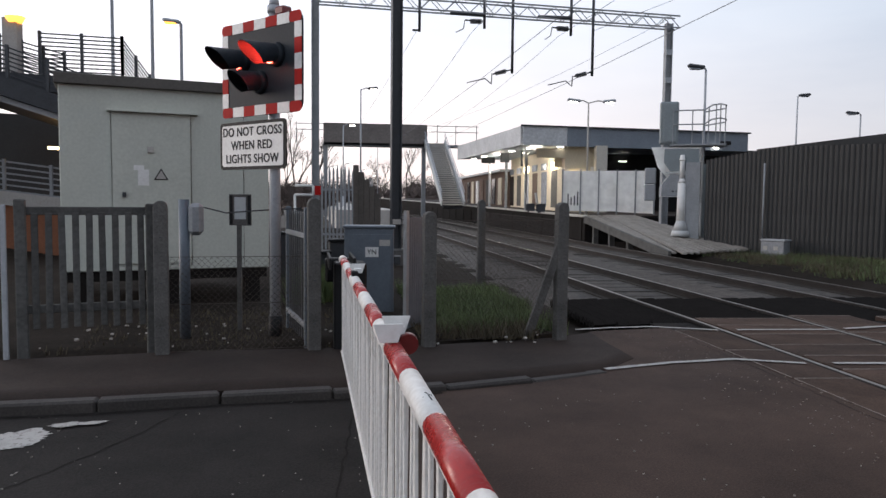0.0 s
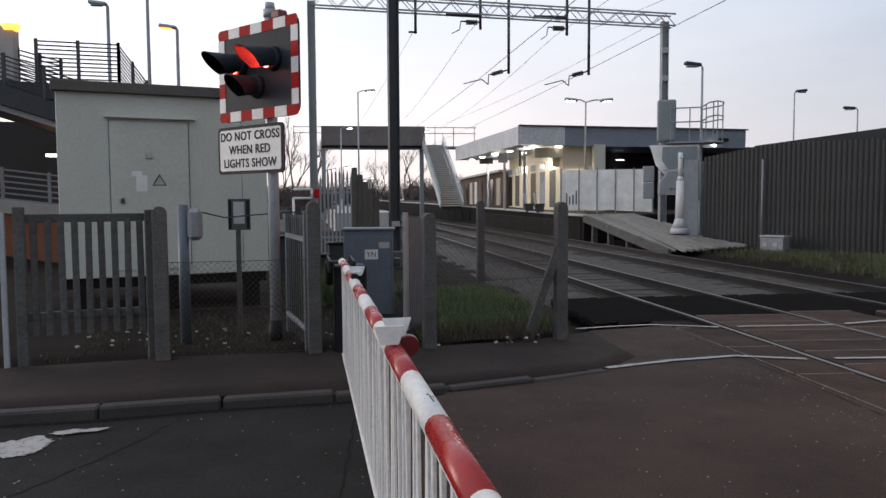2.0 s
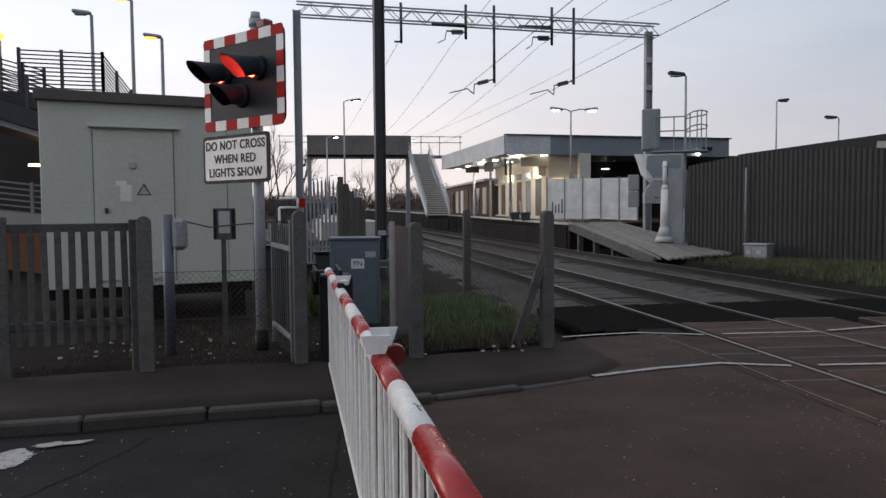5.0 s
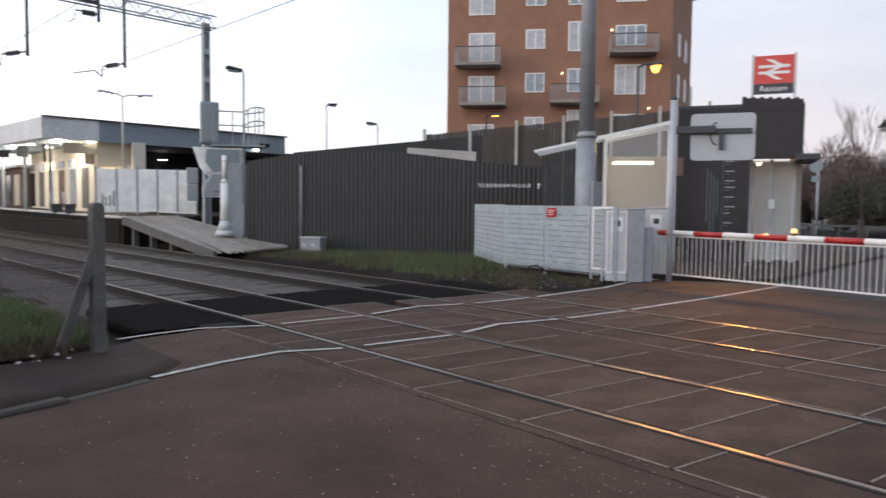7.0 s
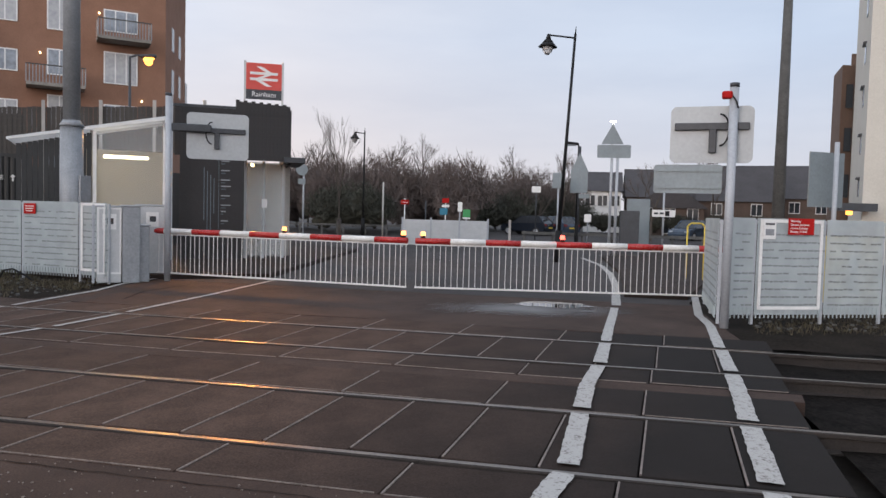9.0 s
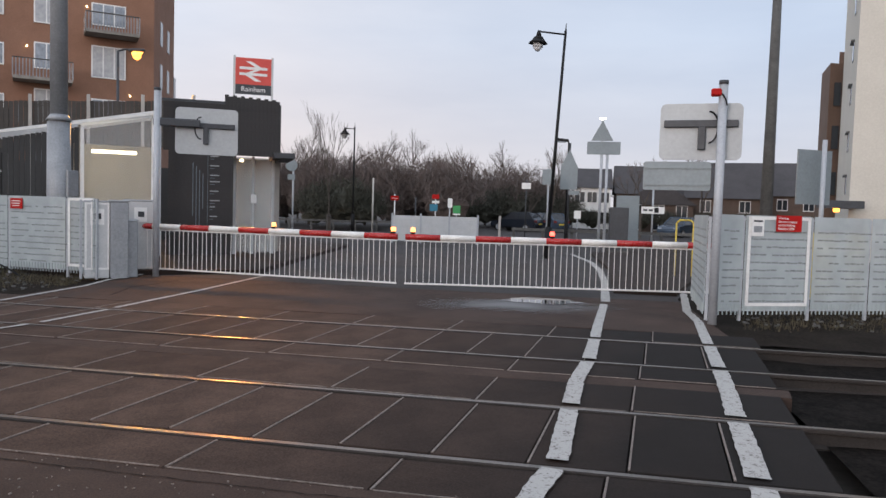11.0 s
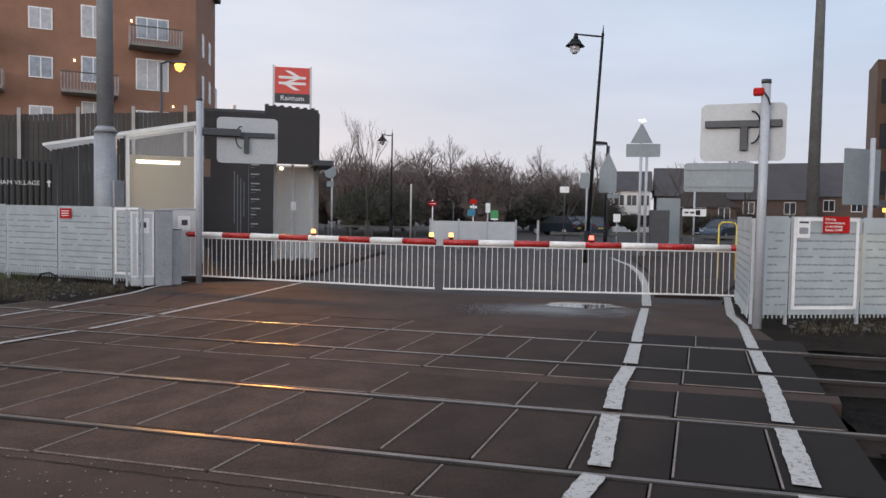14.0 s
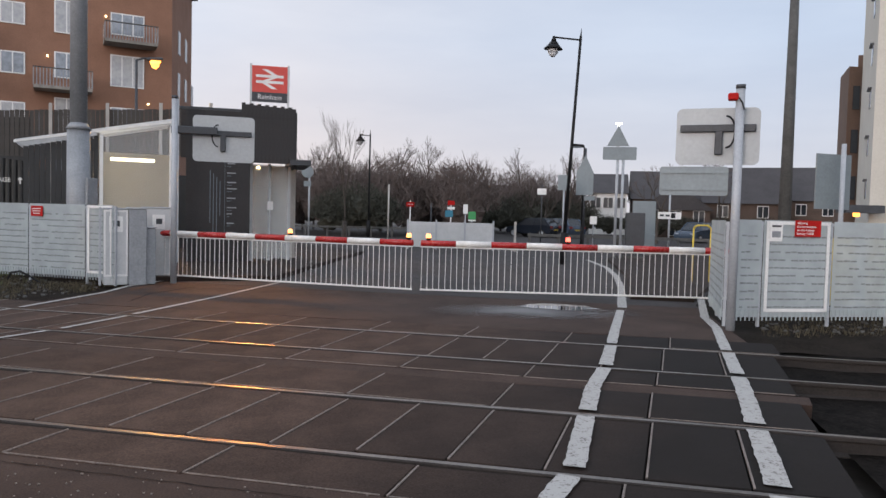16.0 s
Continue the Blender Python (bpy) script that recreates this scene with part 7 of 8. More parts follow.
# low panel fence and knee rail beyond the junction
t = thing("panel_fence", "low grey panelled fence beyond the junction", "fence", 32.85, 8.8, 0, to_dir(32.85, 8.8, 33.65, 5.0)[1])
for i in range(3):
    b = bmn()
    box(b, 0.65 + i * 1.3, 0, 0.68, 1.24, 0.03, 1.15)
    part("panel", b, "perf", t)
for i in range(4):
    b = bmn()
    box(b, i * 1.3, 0, 0.68, 0.08, 0.08, 1.36)
    part("post", b, "galv", t)
b = bmn()
box(b, 4.9, 0, 0.68, 0.1, 0.1, 1.36)
part("post", b, "pale", t)
t = thing("knee_rail", "low timber knee rail along the car park", "fence", 36.5, 3.6, 0, -88)
for i in range(7):
    b = bmn()
    box(b, i * 1.4, 0, 0.35, 0.12, 0.12, 0.9)
    part("post", b, "timber", t)
for z in (0.72,):
    b = bmn()
    box(b, 4.2, -0.07, z, 8.6, 0.05, 0.14)
    part("rail", b, "timber", t)
t = thing("knee_rail", "low timber knee rail below the thicket", "fence", 44.0, 21.5, 0, -70)
for i in range(9):
    b = bmn()
    box(b, i * 1.4, 0, 0.3, 0.12, 0.12, 0.8)
    part("post", b, "timber", t)
b = bmn()
box(b, 5.6, -0.07, 0.62, 11.4, 0.05, 0.12)
part("rail", b, "timber", t)
t = thing("feeder_pillar", "dark green steel feeder pillar", "cabinet", 30.4, -1.15, 0.05, -90)
b = bmn()
box(b, 0, 0, 0.95, 0.75, 0.45, 1.75, bevel=0.02)
part("body", b, "dark_steel", t)
b = bmn()
box(b, 0, 0, 0.05, 0.85, 0.55, 0.12)
part("plinth", b, "concrete", t)
t = thing("grey_cabinet", "tall blue-grey street cabinet", "cabinet", 33.0, -1.6, 0.0, -90)
b = bmn()
box(b, 0, 0, 1.35, 0.95, 0.5, 2.1, bevel=0.02)
part("body", b, "sign_back", t)
b = bmn()
box(b, 0, 0, 0.15, 1.0, 0.55, 0.3)
part("plinth", b, "concrete", t)


def hoop(x, y, rz, w, h):
    t = thing("cycle_hoop", "bright yellow steel hoop barrier", "hoop", x, y, 0, rz, group="yellow hoops")
    b = bmn()
    run(b, [(-w / 2, 0, 0), (-w / 2, 0, h - 0.08), (-w / 2 + 0.08, 0, h), (w / 2 - 0.08, 0, h), (w / 2, 0, h - 0.08), (w / 2, 0, 0)], 0.021, n=8)
    part("tube", b, "yellow", t)


hoop(19.9, -2.42, -95, 0.42, 1.52)
t = thing("grit_bin", "pale yellow plastic bins behind the fence", "bin", 16.4, -5.0, 0.0, -107)
for i, (x, w) in enumerate(((-0.28, 0.5), (0.32, 0.34))):
    b = bmn()
    box(b, x, 0, 0.68, w, 0.5, 1.36, bevel=0.05)
    part("bin", b, "yellow", t)
t = thing("grit_bin", "yellow plastic bin behind the fence", "bin", 15.6, -5.9, 0.0, -110)
b = bmn()
box(b, 0, 0, 0.65, 0.22, 0.4, 1.3, bevel=0.04)
part("bin", b, "yellow", t)


# ---- vehicles ----
def car(x, y, rz, paint, label):
    t = thing("car", label, "car", x, y, 0, rz, group="parked cars")
    b = bmn()
    prof = [(-2.0, 0.28), (2.02, 0.28), (2.08, 0.55), (1.95, 0.78), (1.0, 0.90), (-1.95, 0.98), (-2.08, 0.70)]
    prism(b, prof, -0.84, 0.84, m=UPRIGHT)
    bmesh.ops.bevel(b, geom=b.edges[:], offset=0.06, segments=2, affect="EDGES")
    part("body", b, paint, t)
    b = bmn()
    lo = [(-1.95, -0.76), (1.05, -0.76), (1.05, 0.76), (-1.95, 0.76)]
    hi = [(-1.35, -0.58), (0.25, -0.58), (0.25, 0.58), (-1.35, 0.58)]
    vl, vh = [b.verts.new((px, py, 0.92)) for px, py in lo], [b.verts.new((px, py, 1.46)) for px, py in hi]
    for i in range(4):
        b.faces.new((vl[i], vl[(i + 1) % 4], vh[(i + 1) % 4], vh[i]))
    b.faces.new(vh)
    b.faces.new(vl[::-1])
    part("glasshouse", b, "dark_glass", t, "dark tinted windows")
    b = bmn()
    box(b, -0.55, 0, 1.47, 1.62, 1.16, 0.05, bevel=0.02)
    for s in (-1, 1):
        beam(b, (1.02, s * 0.75, 0.93), (0.25, s * 0.585, 1.47), 0.07, 0.06)
        beam(b, (-0.5, s * 0.765, 0.93), (-0.5, s * 0.585, 1.47), 0.08, 0.06)
        beam(b, (-1.92, s * 0.755, 0.95), (-1.35, s * 0.585, 1.47), 0.12, 0.07)
    part("roof", b, paint, t)
    for wx in (-1.28, 1.30):
        for s in (-1, 1):
            b = bmn()
            tube(b, (wx, s * 0.68, 0.31), (wx, s * 0.87, 0.31), 0.31, n=18)
            wh = part("wheel", b, "rubber", t)
            b = bmn()
            tube(b, (wx, s * 0.86, 0.31), (wx, s * 0.885, 0.31), 0.20, n=14)
            part("rim", b, "galv", wh)
    for s in (-1, 1):
        b = bmn()
        box(b, -2.04, s * 0.62, 0.82, 0.10, 0.26, 0.16)
        part("tail_light", b, "dull_red", t)
        b = bmn()
        box(b, 2.02, s * 0.6, 0.66, 0.10, 0.3, 0.12)
        part("headlight", b, "window", t)
    b = bmn()
    box(b, -2.09, 0, 0.62, 0.02, 0.5, 0.11)
    part("number_plate", b, "yellow", t)


car(58.6, 5.5, 62, "car_dark", "parked dark blue hatchback car")
car(59.9, 3.4, 40, "car_blue", "parked mid blue saloon car")
car(57.6, -6.6, 150, "car_blue", "parked pale blue car by the houses")


# ---- houses ----
def house(x, y, rz, w, d, eave, ridge, wall_m, label, cols=3, gable_front=False):
    t = thing("house", label, "house", x, y, 0, rz, group="houses beyond the road", kind="structure")
    b = bmn()
    box(b, 0, d / 2, eave / 2, w, d, eave)
    part("wall", b, wall_m, t)
    b = bmn()
    if gable_front:
        prism(b, [(-w / 2 - 0.3, eave - 0.1), (w / 2 + 0.3, eave - 0.1), (0, ridge)], -d - 0.2, 0.25, m=UPRIGHT)
    else:
        prism(b, [(-0.35, eave - 0.1), (d + 0.35, eave - 0.1), (d / 2, ridge)], -w / 2 - 0.2, w / 2 + 0.2, m=pose(0, 0, 0, 0, 0, 90) @ UPRIGHT)
    part("roof", b, "roof", t)
    for zf in (eave * 0.28, eave * 0.75):
        for i in range(cols):
            b = bmn()
            box(b, -w / 2 + w * (i + 0.5) / cols, -0.03, zf, 1.0, 0.08, 1.15)
            wd = part("window", b, "white", t)
            for s in (-1, 1):
                b = bmn()
                box(b, -w / 2 + w * (i + 0.5) / cols + s * 0.24, -0.075, zf, 0.42, 0.02, 1.0)
                part("pane", b, "dark_glass", wd)
    return t


house(76.0, -0.2, -89, 3.6, 7, 4.2, 6.2, "white", "white rendered house with a dark tiled roof", 3)
house(76.5, -6.8, -90, 8.5, 8, 3.7, 6.6, "house_brick", "brick terraced houses with a long dark roof", 4)
house(70.5, -6.2, -92, 6.0, 6, 2.6, 4.9, "house_brick", "low brick house with a dark gabled roof", 3, True)
house(80.0, -16.5, -100, 12, 9, 3.9, 7.4, "house_brick", "brick houses with a tiled roof and white windows", 5)
house(74.0, -12.5, -96, 7.0, 8, 3.4, 6.9, "house_brick", "brown brick house with a dark roof", 2)

# pale tower and its brown neighbour
tw = thing("apartment_tower", "pale rendered apartment tower with brown wings", "building", 38.2, -12.0, 0, 0, kind="structure")
b = bmn()
prism(b, [(0, 0), (14.5, -3.75), (13.0, -9.5), (-1.6, -6.0)], -0.3, 19)
part("wall", b, "render_w", tw)
b = bmn()
prism(b, [(14.6, -3.0), (18.6, -3.6), (22, -9.0), (15.2, -9.0), (14.9, -3.9)], -0.3, 11.8)
part("wing", b, "brown", tw, "brown brick wing")
b = bmn()
prism(b, [(19.0, -4.78), (27.5, -7.4), (27.5, -10.0), (19.0, -9.0)], -0.3, 13.4)
part("wing", b, "brown", tw, "brown brick wing")
for z in (3.4, 5.6, 8.0, 10.2, 12.6, 14.8):
    b = bmn()
    box(b, 3.6, -0.915, z, 0.9, 0.06, 0.9, rz=-14.5)
    w_ = part("window", b, "window", tw)
    b = bmn()
    box(b, 3.6, -0.87, z + 0.5, 1.1, 0.22, 0.09, rz=-14.5)
    part("hood", b, "dark_steel", w_)
for z in (4.0, 7.0, 9.8):
    b = bmn()
    box(b, 14.66, -3.5, z, 0.08, 0.4, 1.5)
    part("window", b, "dark_glass", tw)
b = bmn()
box(b, -0.5, 0.55, 2.35, 1.6, 1.6, 0.35)
part("porch_roof", b, "dark_steel", tw)
b = bmn()
tube(b, (-0.7, 0.75, 2.2), (-0.7, 0.75, 2.0), 0.14, n=12)
part("porch_lamp", b, "lamp_sodium", tw, "glowing porch lamp")
column_lamp(16.9, -6.3, 0, 3.0, (), "grey steel gate post behind the fence", r=0.07)


# ---- left: ramped footbridge ----
rb = thing("ramp_bridge", "ramped pedestrian bridge with dark railings", "footbridge", kind="structure")


def railing(p, q, h, bars, parent, posts=5, r=0.022, m="dark_steel"):
    p, q = Vector(p), Vector(q)
    for i in range(bars):
        z = h * (i + 1) / bars
        b = bmn()
        beam(b, p + Vector((0, 0, z)), q + Vector((0, 0, z)), r * 2, r * 2)
        part("rail", b, m, parent)
    for i in range(posts):
        a = p.lerp(q, i / max(1, posts - 1))
        b = bmn()
        beam(b, a, a + Vector((0, 0, h + 0.06)), 0.07, 0.07)
        part("post", b, m, parent)


b = bmn()
beam(b, (-10.5, 19.0, 4.75), (-6.9, 21.0, 3.55), 2.6, 0.42)
part("deck", b, "dark_steel", rb, "dark sloping ramp deck")
b = bmn()
beam(b, (-10.5, 17.9, 4.70), (-6.7, 19.8, 3.45), 0.12, 0.26)
part("edge_beam", b, "galv", rb, "pale edge beam")
railing((-10.5, 17.9, 4.85), (-6.7, 19.8, 3.6), 1.05, 10, rb, 6, 0.016)
railing((-8.05, 20.5, 4.75), (-6.2, 21.1, 4.80), 1.05, 10, rb, 3, 0.016)
railing((-6.2, 21.1, 4.80), (-5.55, 21.3, 3.85), 1.05, 10, rb, 3, 0.016)
railing((-8.9, 20.2, 4.5), (-7.6, 20.9, 4.2), 1.15, 10, rb, 4, 0.016)
b = bmn()
beam(b, (-10.2, 20.6, 4.55), (-5.6, 21.9, 4.40), 2.2, 0.4)
part("landing", b, "dark_steel", rb)
for x, y in ((-9.6, 19.2), (-7.2, 21.6), (-11.5, 21.0)):
    b = bmn()
    tube(b, (x, y, -0.2), (x, y, 4.4), 0.22, n=14)
    part("column", b, "concrete", rb)
b = bmn()
beam(b, (-12.0, 20.4, 1.95), (-6.9, 22.0, 1.25), 2.0, 0.35)
part("lower_deck", b, "pale", rb, "lower ramp flight")
railing((-12.0, 19.4, 2.0), (-6.9, 21.0, 1.35), 0.9, 6, rb, 6, m="steel")
# dark colour of this block paints in the shade below the ramp
b = bmn()
box(b, -9.0, 24.6, 2.0, 7.0, 0.3, 4.2, rz=15)
part("abutment", b, "clad", rb, "abutment coloured dark as the shade below the ramp")
# orange lamplight on the lower ramp is put into this panel's colour
b = bmn()
beam(b, (-9.5, 20.3, 0.95), (-6.6, 21.2, 0.35), 0.1, 1.1)
part("orange_panel", b, "orange", rb, "lower panel coloured with orange lamplight")
b = bmn()
box(b, -7.95, 21.3, 2.92, 0.5, 0.12, 0.07, rz=15)
part("soffit_lamp", b, "lamp_shop", rb, "warm strip lamp under the deck")
lamp_point(-7.95, 21.1, 2.7, 18, SODIUM, 0.1)
b = bmn()
box(b, -8.62, 20.3, 5.35, 0.35, 0.35, 1.5)
part("lamp_pillar", b, "pale", rb)
b = bmn()
tube(b, (-8.5, 20.2, 6.12), (-8.5, 20.2, 5.98), 0.24, 0.16, n=14)
part("pillar_lamp", b, "lamp_sodium", rb, "glowing orange pillar lamp")
column_lamp(-8.76, 28.7, 0, 8.75, ((0.1, 180),), "grey column street lamp, unlit", "galv", None, 0.08, mcol="steel", group="ramp street lamps")
column_lamp(-7.46, 29.05, 0, 9.4, ((0.1, 180),), "grey column street lamp, glowing faintly", "galv", "lamp_sodium", 0.08, mcol="steel", group="ramp street lamps")
column_lamp(-6.48, 29.3, 0, 8.1, ((0.1, 180),), "grey column street lamp, glowing faintly", "galv", "lamp_sodium", 0.08, mcol="steel", group="ramp street lamps")
t = thing("info_post", "narrow post with a white and yellow hazard plate", "post", -3.40, 7.37, 0.05, 18)
b = bmn()
box(b, -0.02, 0.03, 1.05, 0.07, 0.05, 2.1)
part("post", b, "steel", t)
b = bmn()
box(b, -0.03, -0.01, 2.02, 0.24, 0.012, 0.86, bevel=0.004)
pl = part("plate", b, "sign_pale", t, "white plate with yellow hazard marks")
b = bmn()
prism(b, [(-0.11, -0.08), (0.11, -0.08), (0, 0.11)], -0.002, 0.002, m=pose(-0.03, -0.020, 2.20, 90))
tri = part("hazard_triangle", b, "black", pl)
b = bmn()
prism(b, [(-0.085, -0.065), (0.085, -0.065), (0, 0.08)], -0.002, 0.002, m=pose(-0.03, -0.025, 2.198, 90))
part("triangle_face", b, "yellow", tri)
b = bmn()
box(b, -0.03, -0.020, 1.80, 0.20, 0.006, 0.24)
part("yellow_square", b, "yellow", pl)

# low dark plant beside the near mast
for x, y, w, h in ((-0.85, 13.9, 0.75, 0.62), (-0.25, 14.6, 0.5, 0.8), (-1.35, 15.4, 0.7, 0.9)):
    t = thing("battery_box", "low dark steel trackside box in the weeds", "box", x, y, 0.02, 6)
    b = bmn()
    box(b, 0, 0, h / 2, w, 0.45, h, bevel=0.02)
    part("case", b, "dark_steel", t)
    b = bmn()
    box(b, 0, -0.02, h + 0.02, w + 0.06, 0.53, 0.05, bevel=0.01)
    part("lid", b, "black", t)

# palisade by the near mast
t = thing("steel_palisade", "grey steel palisade fence by the near track", "fence", -0.95, 21.9, 0, 3)
b = bmn()
prism(b, [(-0.03, 0), (0.03, 0), (0.03, 2.2), (0, 2.4), (-0.03, 2.2)], -0.01, 0.01, m=UPRIGHT)
me = mesh_of("pale", b, "steel")
for i in range(14):
    o = new("pale", me)
    o.parent = t
    o.matrix_basis = pose(i * 0.11, -0.2 * i * 0.11, 0.05 + 0.2 * math.sin(i * 0.35))
for z in (0.6, 1.9):
    b = bmn()
    beam(b, (0, 0.03, z), (1.45, -0.26, z), 0.04, 0.06)
    part("rail", b, "steel", t)
t = thing("dark_gate", "dark leaning timber screen by the track", "screen", 0.3, 19.0, 0, -25)
for i in range(5):
    b = bmn()
    box(b, -0.3 + 0.15 * i, 0, 1.25 - 0.09 * i, 0.14, 0.04, 2.5 - 0.18 * i)
    part("board", b, "dark_timber", t)
t = thing("white_rail", "white tubular rail by a red notice", "rail", -1.95, 24.8, 0, 0)
b = bmn()
run(b, [(0, 0, 0), (0, 0, 1.75), (0.6, 0, 1.75), (0.6, 0, 2.05), (0, 0, 2.05)], 0.04, n=8)
part("tube", b, "white", t)
b = bmn()
box(b, 0.75, 0, 1.9, 0.22, 0.03, 0.3)
part("notice", b, "red", t)


# ---- trees and ground cover ----
def branch(bw, bt, p, d, ln, r, depth, rnd, spread):
    """Limbs into bw, fine twigs into bt."""
    q = p + d * ln
    tube(bw if depth > 1 else bt, p, q, r, r * 0.62, n=5 if depth > 2 else 3, caps=False)
    if depth == 0:
        return
    for _ in range(rnd.choice((2, 3, 3)) if depth > 1 else 3):
        v = Vector((rnd.uniform(-1, 1), rnd.uniform(-1, 1), rnd.uniform(-0.3, 0.8)))
        nd = (d + v * spread).normalized()
        branch(bw, bt, p + d * ln * rnd.uniform(0.55, 1.0), nd, ln * rnd.uniform(0.58, 0.8), r * 0.6, depth - 1, rnd, spread)


def bare_tree(h, seed, label, spread=0.55, depth=7, r=0.17, group="bare trees"):
    rnd = random.Random(seed)
    t = thing("tree", label, "tree", 0, 0, 0, group=group)
    bw, bt = bmn(), bmn()
    branch(bw, bt, Vector((0, 0, -0.2)), Vector((0, 0, 1)), h * 0.30, r, depth, rnd, spread)
    part("trunk", bw, "bark", t)
    tagged(part("twig_mass", bt, "twig", t), kind="stuff")
    return t


protos = [bare_tree(10.4, 3, "bare winter tree with fine brown twigs"), bare_tree(9.0, 8, "bare winter tree with fine brown twigs", 0.65),
          bare_tree(11.0, 21, "bare winter tree with fine brown twigs", 0.5)]
rnd = random.Random(4)
spots = []
for i in range(26):
    f = i / 25
    r_, az = rnd.uniform(60, 78), radians(67.0 + f * 21.0)
    spots.append((r_ * math.sin(az), r_ * math.cos(az), rnd.uniform(0.66, 1.02)))
spots += [(-6.3, 80, 1.1), (-8, 84, 1.0), (2, 120, 1.1), (9, 130, 1.2), (27, 76, 1.15), (15, 110, 1.1), (-4.5, 95, 1.1), (5, 140, 1.2), (12, 125, 1.0), (58, 36, 1.0), (55, 33, 0.8), (82, -3, 0.9), (60, -8.5, 0.8), (52, -3.4, 0.7)]
used = [False] * 3
for i, (x, y, s) in enumerate(spots):
    p = protos[i % 3]
    m = pose(x, y, -0.3, 0, 0, 137 * i)
    if not used[i % 3]:
        p.matrix_basis, used[i % 3] = m, True
        p.scale = (s, s, s)
    else:
        o = copy_thing(p, m)
        o.scale = (s, s, s)
young = bare_tree(8.6, 12, "slender young street tree held by a stake", 0.26, 6, 0.055, group="")
young.matrix_basis = pose(39.5, 14.25, 0)
b = bmn()
for s in (-0.3, 0.3):
    beam(b, (s, 0, 0), (s * 0.8, 0, 1.1), 0.08, 0.08)
box(b, 0, 0, 1.0, 0.6, 0.06, 0.1)
part("stake", b, "dark_timber", young)


def thicket(name, pts, h, m, label, seed, per=900, twig=0.9, wide=2.4):
    """Dense winter scrub: uneven mounds hidden under crossing twigs."""
    rnd = random.Random(seed)
    b = bmn()
    for x, y, s in pts:
        base = bmesh.ops.create_icosphere(b, subdivisions=3, radius=1.0)["verts"]
        for v in base:
            n = noise.noise(v.co * 2.1 + Vector((x, y, 0))) + 0.5 * noise.noise(v.co * 5.3 + Vector((y, x, 0)))
            k = 0.58 + 0.30 * n
            v.co = Vector((x + v.co.x * wide * s * k, y + v.co.y * wide * s * k, h * s * 0.42 + v.co.z * h * s * 0.46 * k))
        for _ in range(per):
            a, e = rnd.uniform(0, 6.283), rnd.uniform(-0.2, 1.0)
            k = rnd.uniform(0.5, 1.08)
            p = Vector((x + math.cos(a) * math.sqrt(1 - e * e * 0.9) * wide * s * k, y + math.sin(a) * math.sqrt(1 - e * e * 0.9) * wide * s * k, h * s * 0.42 + e * h * s * 0.5 * k))
            d = Vector((rnd.uniform(-1, 1), rnd.uniform(-1, 1), rnd.uniform(0.1, 1.6))).normalized() * twig * rnd.uniform(0.4, 1.0)
            w = d.cross(Vector((rnd.uniform(-1, 1), rnd.uniform(-1, 1), rnd.uniform(-1, 1)))).normalized() * rnd.uniform(0.015, 0.04)
            b.faces.new((b.verts.new(p - w), b.verts.new(p + w), b.verts.new(p + d)))
    return solo(name, b, m, label, "bushes", kind="stuff")


pts = []
for i in range(17):
    az = radians(66.0 + i * 1.32)
    r_ = (58 if i < 11 else 72) + 5 * math.sin(i * 1.7)
    pts.append((r_ * math.sin(az), r_ * math.cos(az), 0.85 + 0.3 * math.sin(i * 2.3) ** 2))
thicket("thicket", pts, 5.2, "twig", "dense brown winter scrub behind the car park", 1, 2200, 1.3)
pts = [((50 if a < 80 else 66) * math.sin(radians(a)), (50 if a < 80 else 66) * math.cos(radians(a)), s * (1 if a < 80 else 1.15)) for a, s in ((80.5, 0.55), (82.5, 0.62), (84.5, 0.7), (86.5, 0.6), (88.3, 0.5), (69.5, 0.62), (71.2, 0.75), (72.6, 0.6))]
thicket("evergreen_hedge", pts, 5.0, "hedge", "dark evergreen bushes at the edge of the thicket", 2, 2200, 0.6, 3.0)
pts = [(62, -9 - 3 * i, 0.45 + 0.1 * math.sin(i * 3)) for i in range(5)] + [(68, 4.2 - 2.2 * i, 0.5 + 0.08 * math.sin(i * 2)) for i in range(6)]
thicket("garden_hedge", pts, 4.2, "hedge", "dark garden hedge before the houses", 3, 1300, 0.6, 2.2)
pts = [(-6 + 4.5 * i, 150 + 6 * math.sin(i), 1.0 + 0.4 * math.sin(i * 2.1) ** 2) for i in range(13)] + [(-9, 90, 0.7), (-5.5, 70, 0.6), (-3.4, 62, 0.55), (12, 100, 0.8)]
thicket("line_side_bushes", pts, 5.0, "twig", "brown winter bushes along the railway", 6, 1500, 1.4, 3.2)


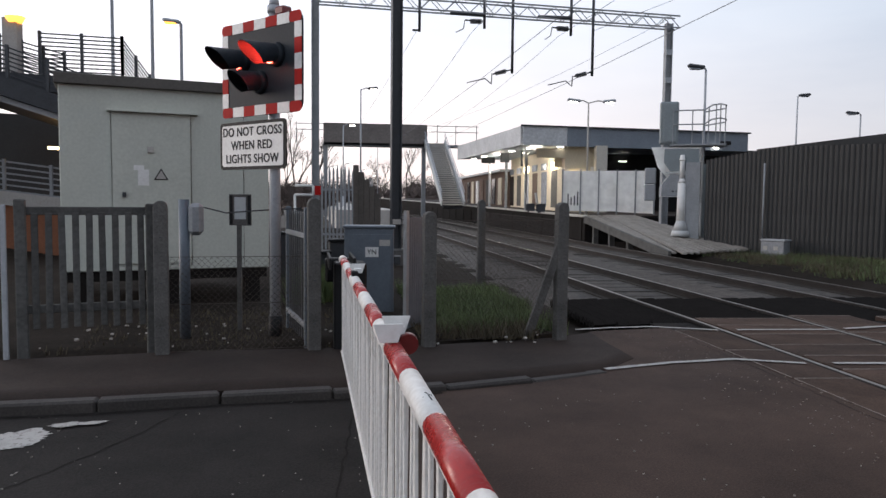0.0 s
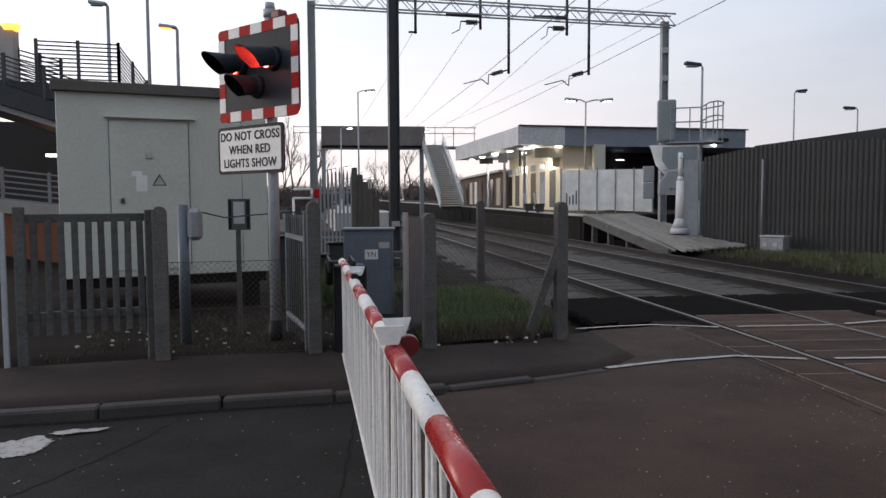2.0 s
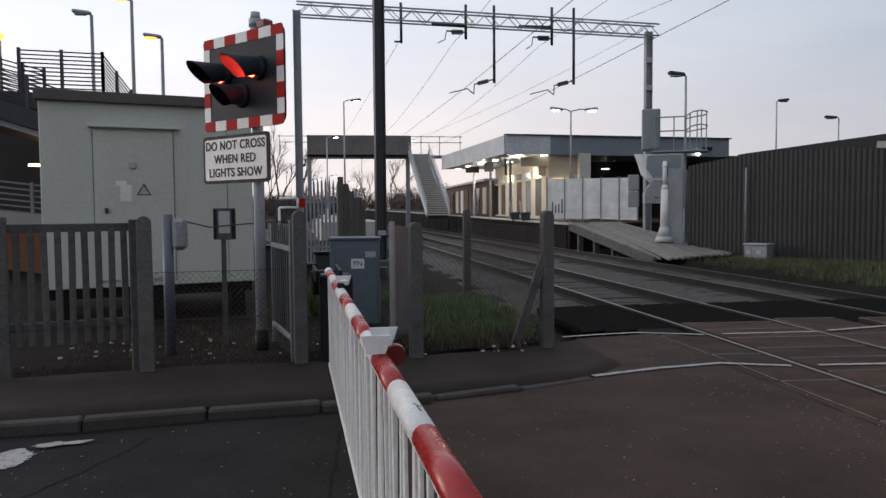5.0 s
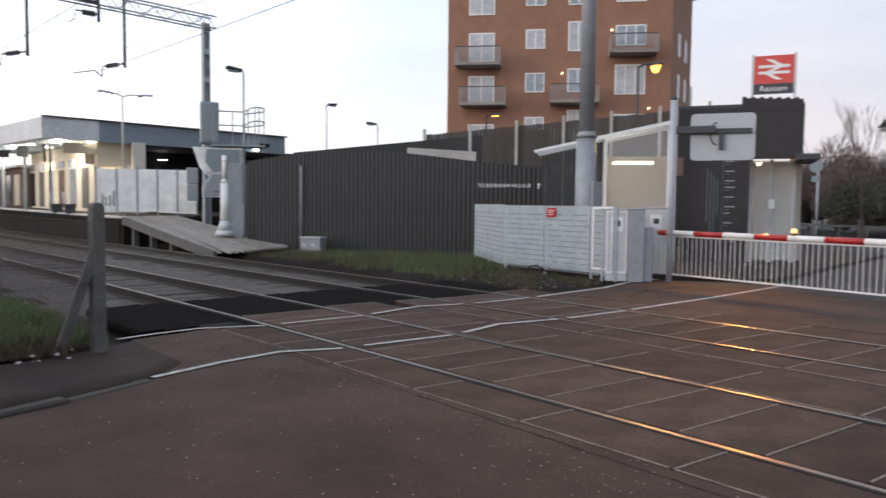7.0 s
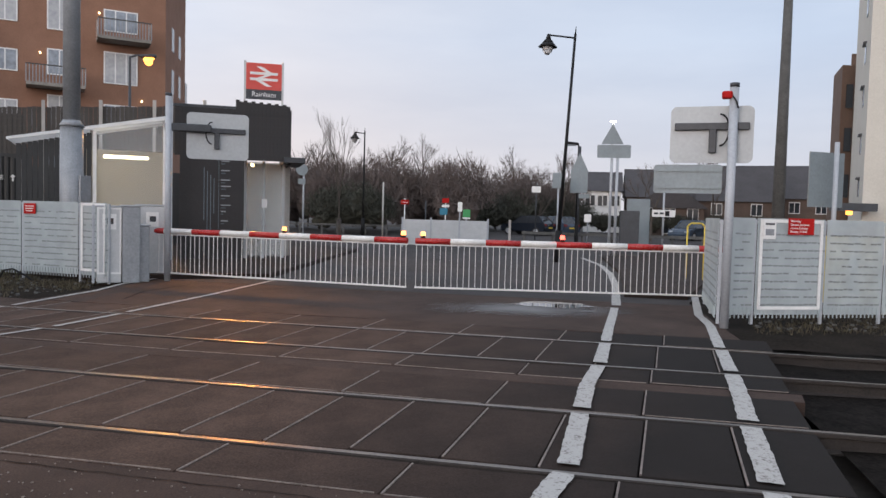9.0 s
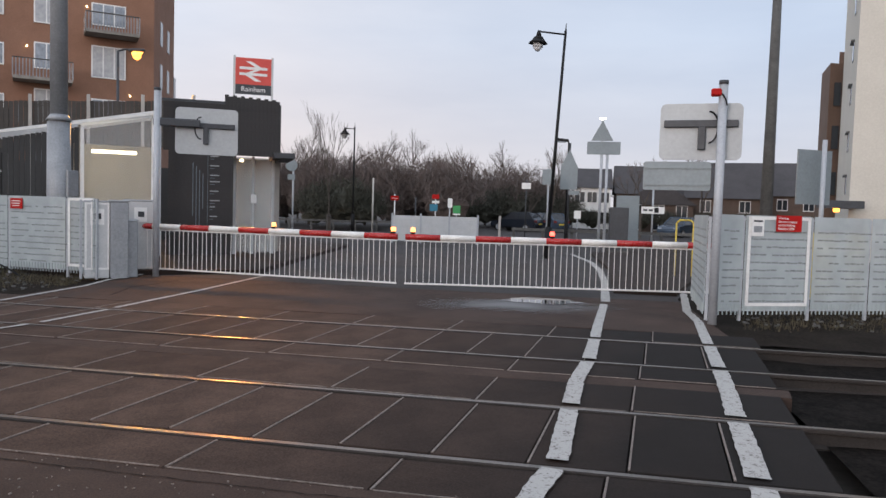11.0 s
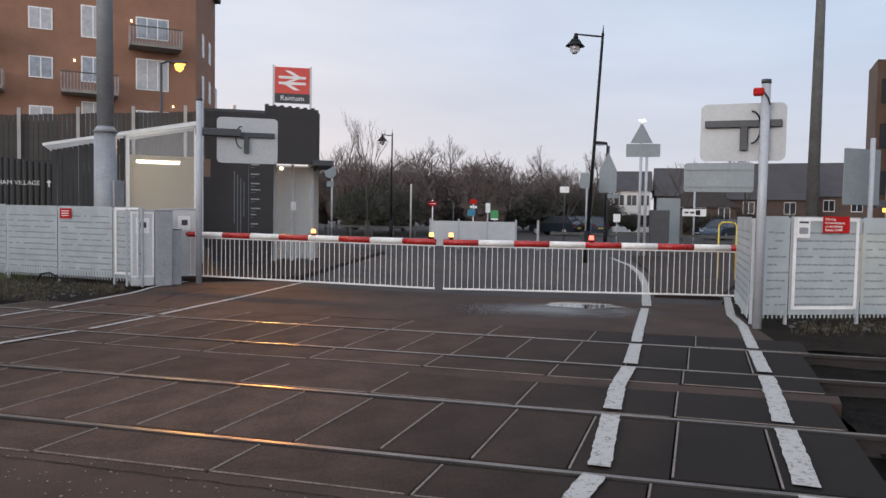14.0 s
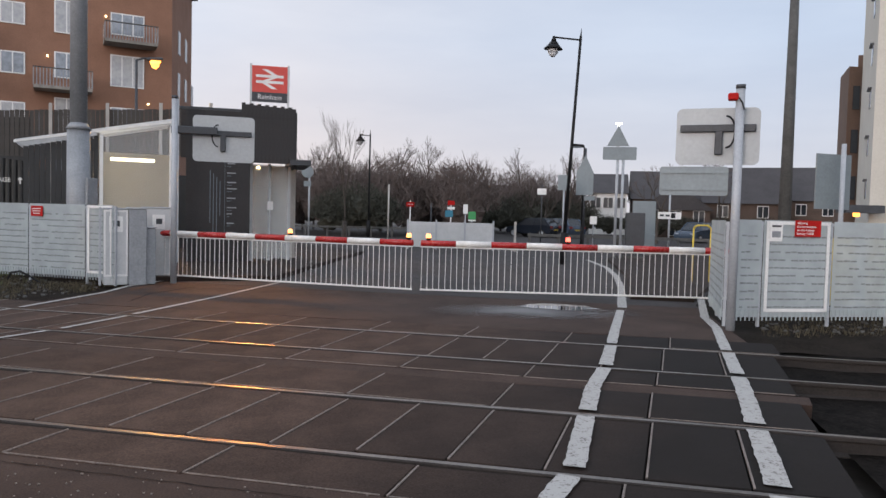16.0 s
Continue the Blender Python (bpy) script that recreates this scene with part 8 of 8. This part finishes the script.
def tufts(name, area, count, hgt, m, label, seed, height=lambda x, y: 0.0):
    rnd = random.Random(seed)
    b = bmn()
    x0, x1, y0, y1 = area
    k = 0
    while k < count:
        x, y = rnd.uniform(x0, x1), rnd.uniform(y0, y1)
        ex, ey = (2 * x - x0 - x1) / (x1 - x0), (2 * y - y0 - y1) / (y1 - y0)
        if max(ex * ex, ey * ey) + 0.9 * noise.noise((x * 0.9 + seed, y * 0.9, 2.0)) + rnd.uniform(-0.3, 0.3) > 0.62:
            k += 0.15
            continue
        k += 1
        z = height(x, y)
        for _ in range(3):
            a, l = rnd.uniform(0, 6.283), hgt * rnd.uniform(0.4, 1.1)
            d = Vector((math.cos(a) * l * 0.55, math.sin(a) * l * 0.55, l))
            w = Vector((-math.sin(a), math.cos(a), 0)) * rnd.uniform(0.004, 0.010)
            p = Vector((x + rnd.uniform(-0.04, 0.04), y + rnd.uniform(-0.04, 0.04), z - 0.02))
            b.faces.new((b.verts.new(p - w), b.verts.new(p + w), b.verts.new(p + d)))
    return solo(name, b, m, label, "grass", kind="stuff")


tufts("grass", (0.75, 2.5, 8.5, 13.0), 5200, 0.24, "grass", "rough green grass behind the mesh fence", 1, lambda x, y: 0.07)
tufts("grass", (-1.0, -0.2, 10.8, 14.5), 2600, 0.45, "grass", "green weeds beside the cabinet", 2, lambda x, y: 0.07)
tufts("grass", (0.7, 2.2, 8.2, 9.2), 900, 0.16, "dry", "dry grass stems at the fence foot", 3, lambda x, y: 0.07)
tufts("grass", (10.9, 17.8, 12.0, 24.0), 5200, 0.22, "grass", "rough green grass along the far verge", 4, lambda x, y: -0.06)
tufts("grass", (10.9, 17.0, 12.0, 24.0), 7000, 0.20, "dry", "dry grass among the green along the far verge", 14, lambda x, y: -0.06)
tufts("grass", (11.0, 14.5, 9.8, 14.0), 1800, 0.12, "dry", "thin dry grass by the mesh fence", 5, lambda x, y: -0.06)
tufts("grass", (-3.2, 0.6, 7.75, 10.6), 700, 0.08, "dry", "thin weeds behind the fence", 6, lambda x, y: 0.07)
tufts("grass", (11.8, 16.0, -6.5, -2.3), 1300, 0.10, "dry", "thin weeds below the sheet fence", 8, lambda x, y: -0.06)


def litter(name, area, count, m, label, seed, z=0.09, size=0.03):
    rnd = random.Random(seed)
    b = bmn()
    for _ in range(count):
        x, y = rnd.uniform(area[0], area[1]), rnd.uniform(area[2], area[3])
        s = size * rnd.uniform(0.4, 1.3)
        box(b, x, y, z + s * 0.2, s, s * rnd.uniform(0.4, 1), s * 0.5, rz=rnd.uniform(0, 180), rx=rnd.uniform(-20, 20))
    return solo(name, b, m, label, "litter", kind="stuff")


litter("litter", (-3.3, 2.2, 7.9, 9.4), 70, "pale", "scattered pale litter and stones on soil", 1)
litter("road_grit", (-4, 4.0, 2.2, 6.2), 360, "plank", "fine pale grit on the asphalt", 2, 0.002, 0.010)
litter("road_grit", (3.2, 4.12, -1, 9), 420, "joint", "crumbled grit along the deck edge", 3, 0.002, 0.011)
litter("rubble", (12.2, 15.0, -5.5, -2.4), 160, "concrete", "small rubble below the sheet fence", 4, -0.03, 0.045)
litter("rubble", (11.0, 14.0, 9.8, 13.0), 120, "concrete", "small rubble beside the line", 5, -0.03, 0.05)


def motions():
    """The two red lamps light in turn: an added disc turns its glowing face forward for half of the cycle."""
    period, centre = 0.718, -0.02
    for k, ro in enumerate(rotors):
        base = ro.matrix_basis.copy()
        mid = centre + (0.0 if k else period / 2)
        rows, turn, n = [], 0.0, -1
        rows.append((0.0, base @ pose(0, 0, 0, 0, 0, 0.0 if k else -180.0)))
        turn = 0.0 if k else -180.0
        lit = bool(k)
        when = mid + (period / 4 if lit else -period / 4)
        while when < 15.9:
            if when > 0.07:
                for i in range(3):
                    rows.append((when - 0.05 + i * 0.05, base @ pose(0, 0, 0, 0, 0, turn + (i + 0.0) * 90.0 * 0.97 + (5.4 if i == 2 else 0))))
                turn += 180.0
            when += period / 2
        rows.append((16.0, base @ pose(0, 0, 0, 0, 0, turn)))
        walk(ro, rows)


motions()
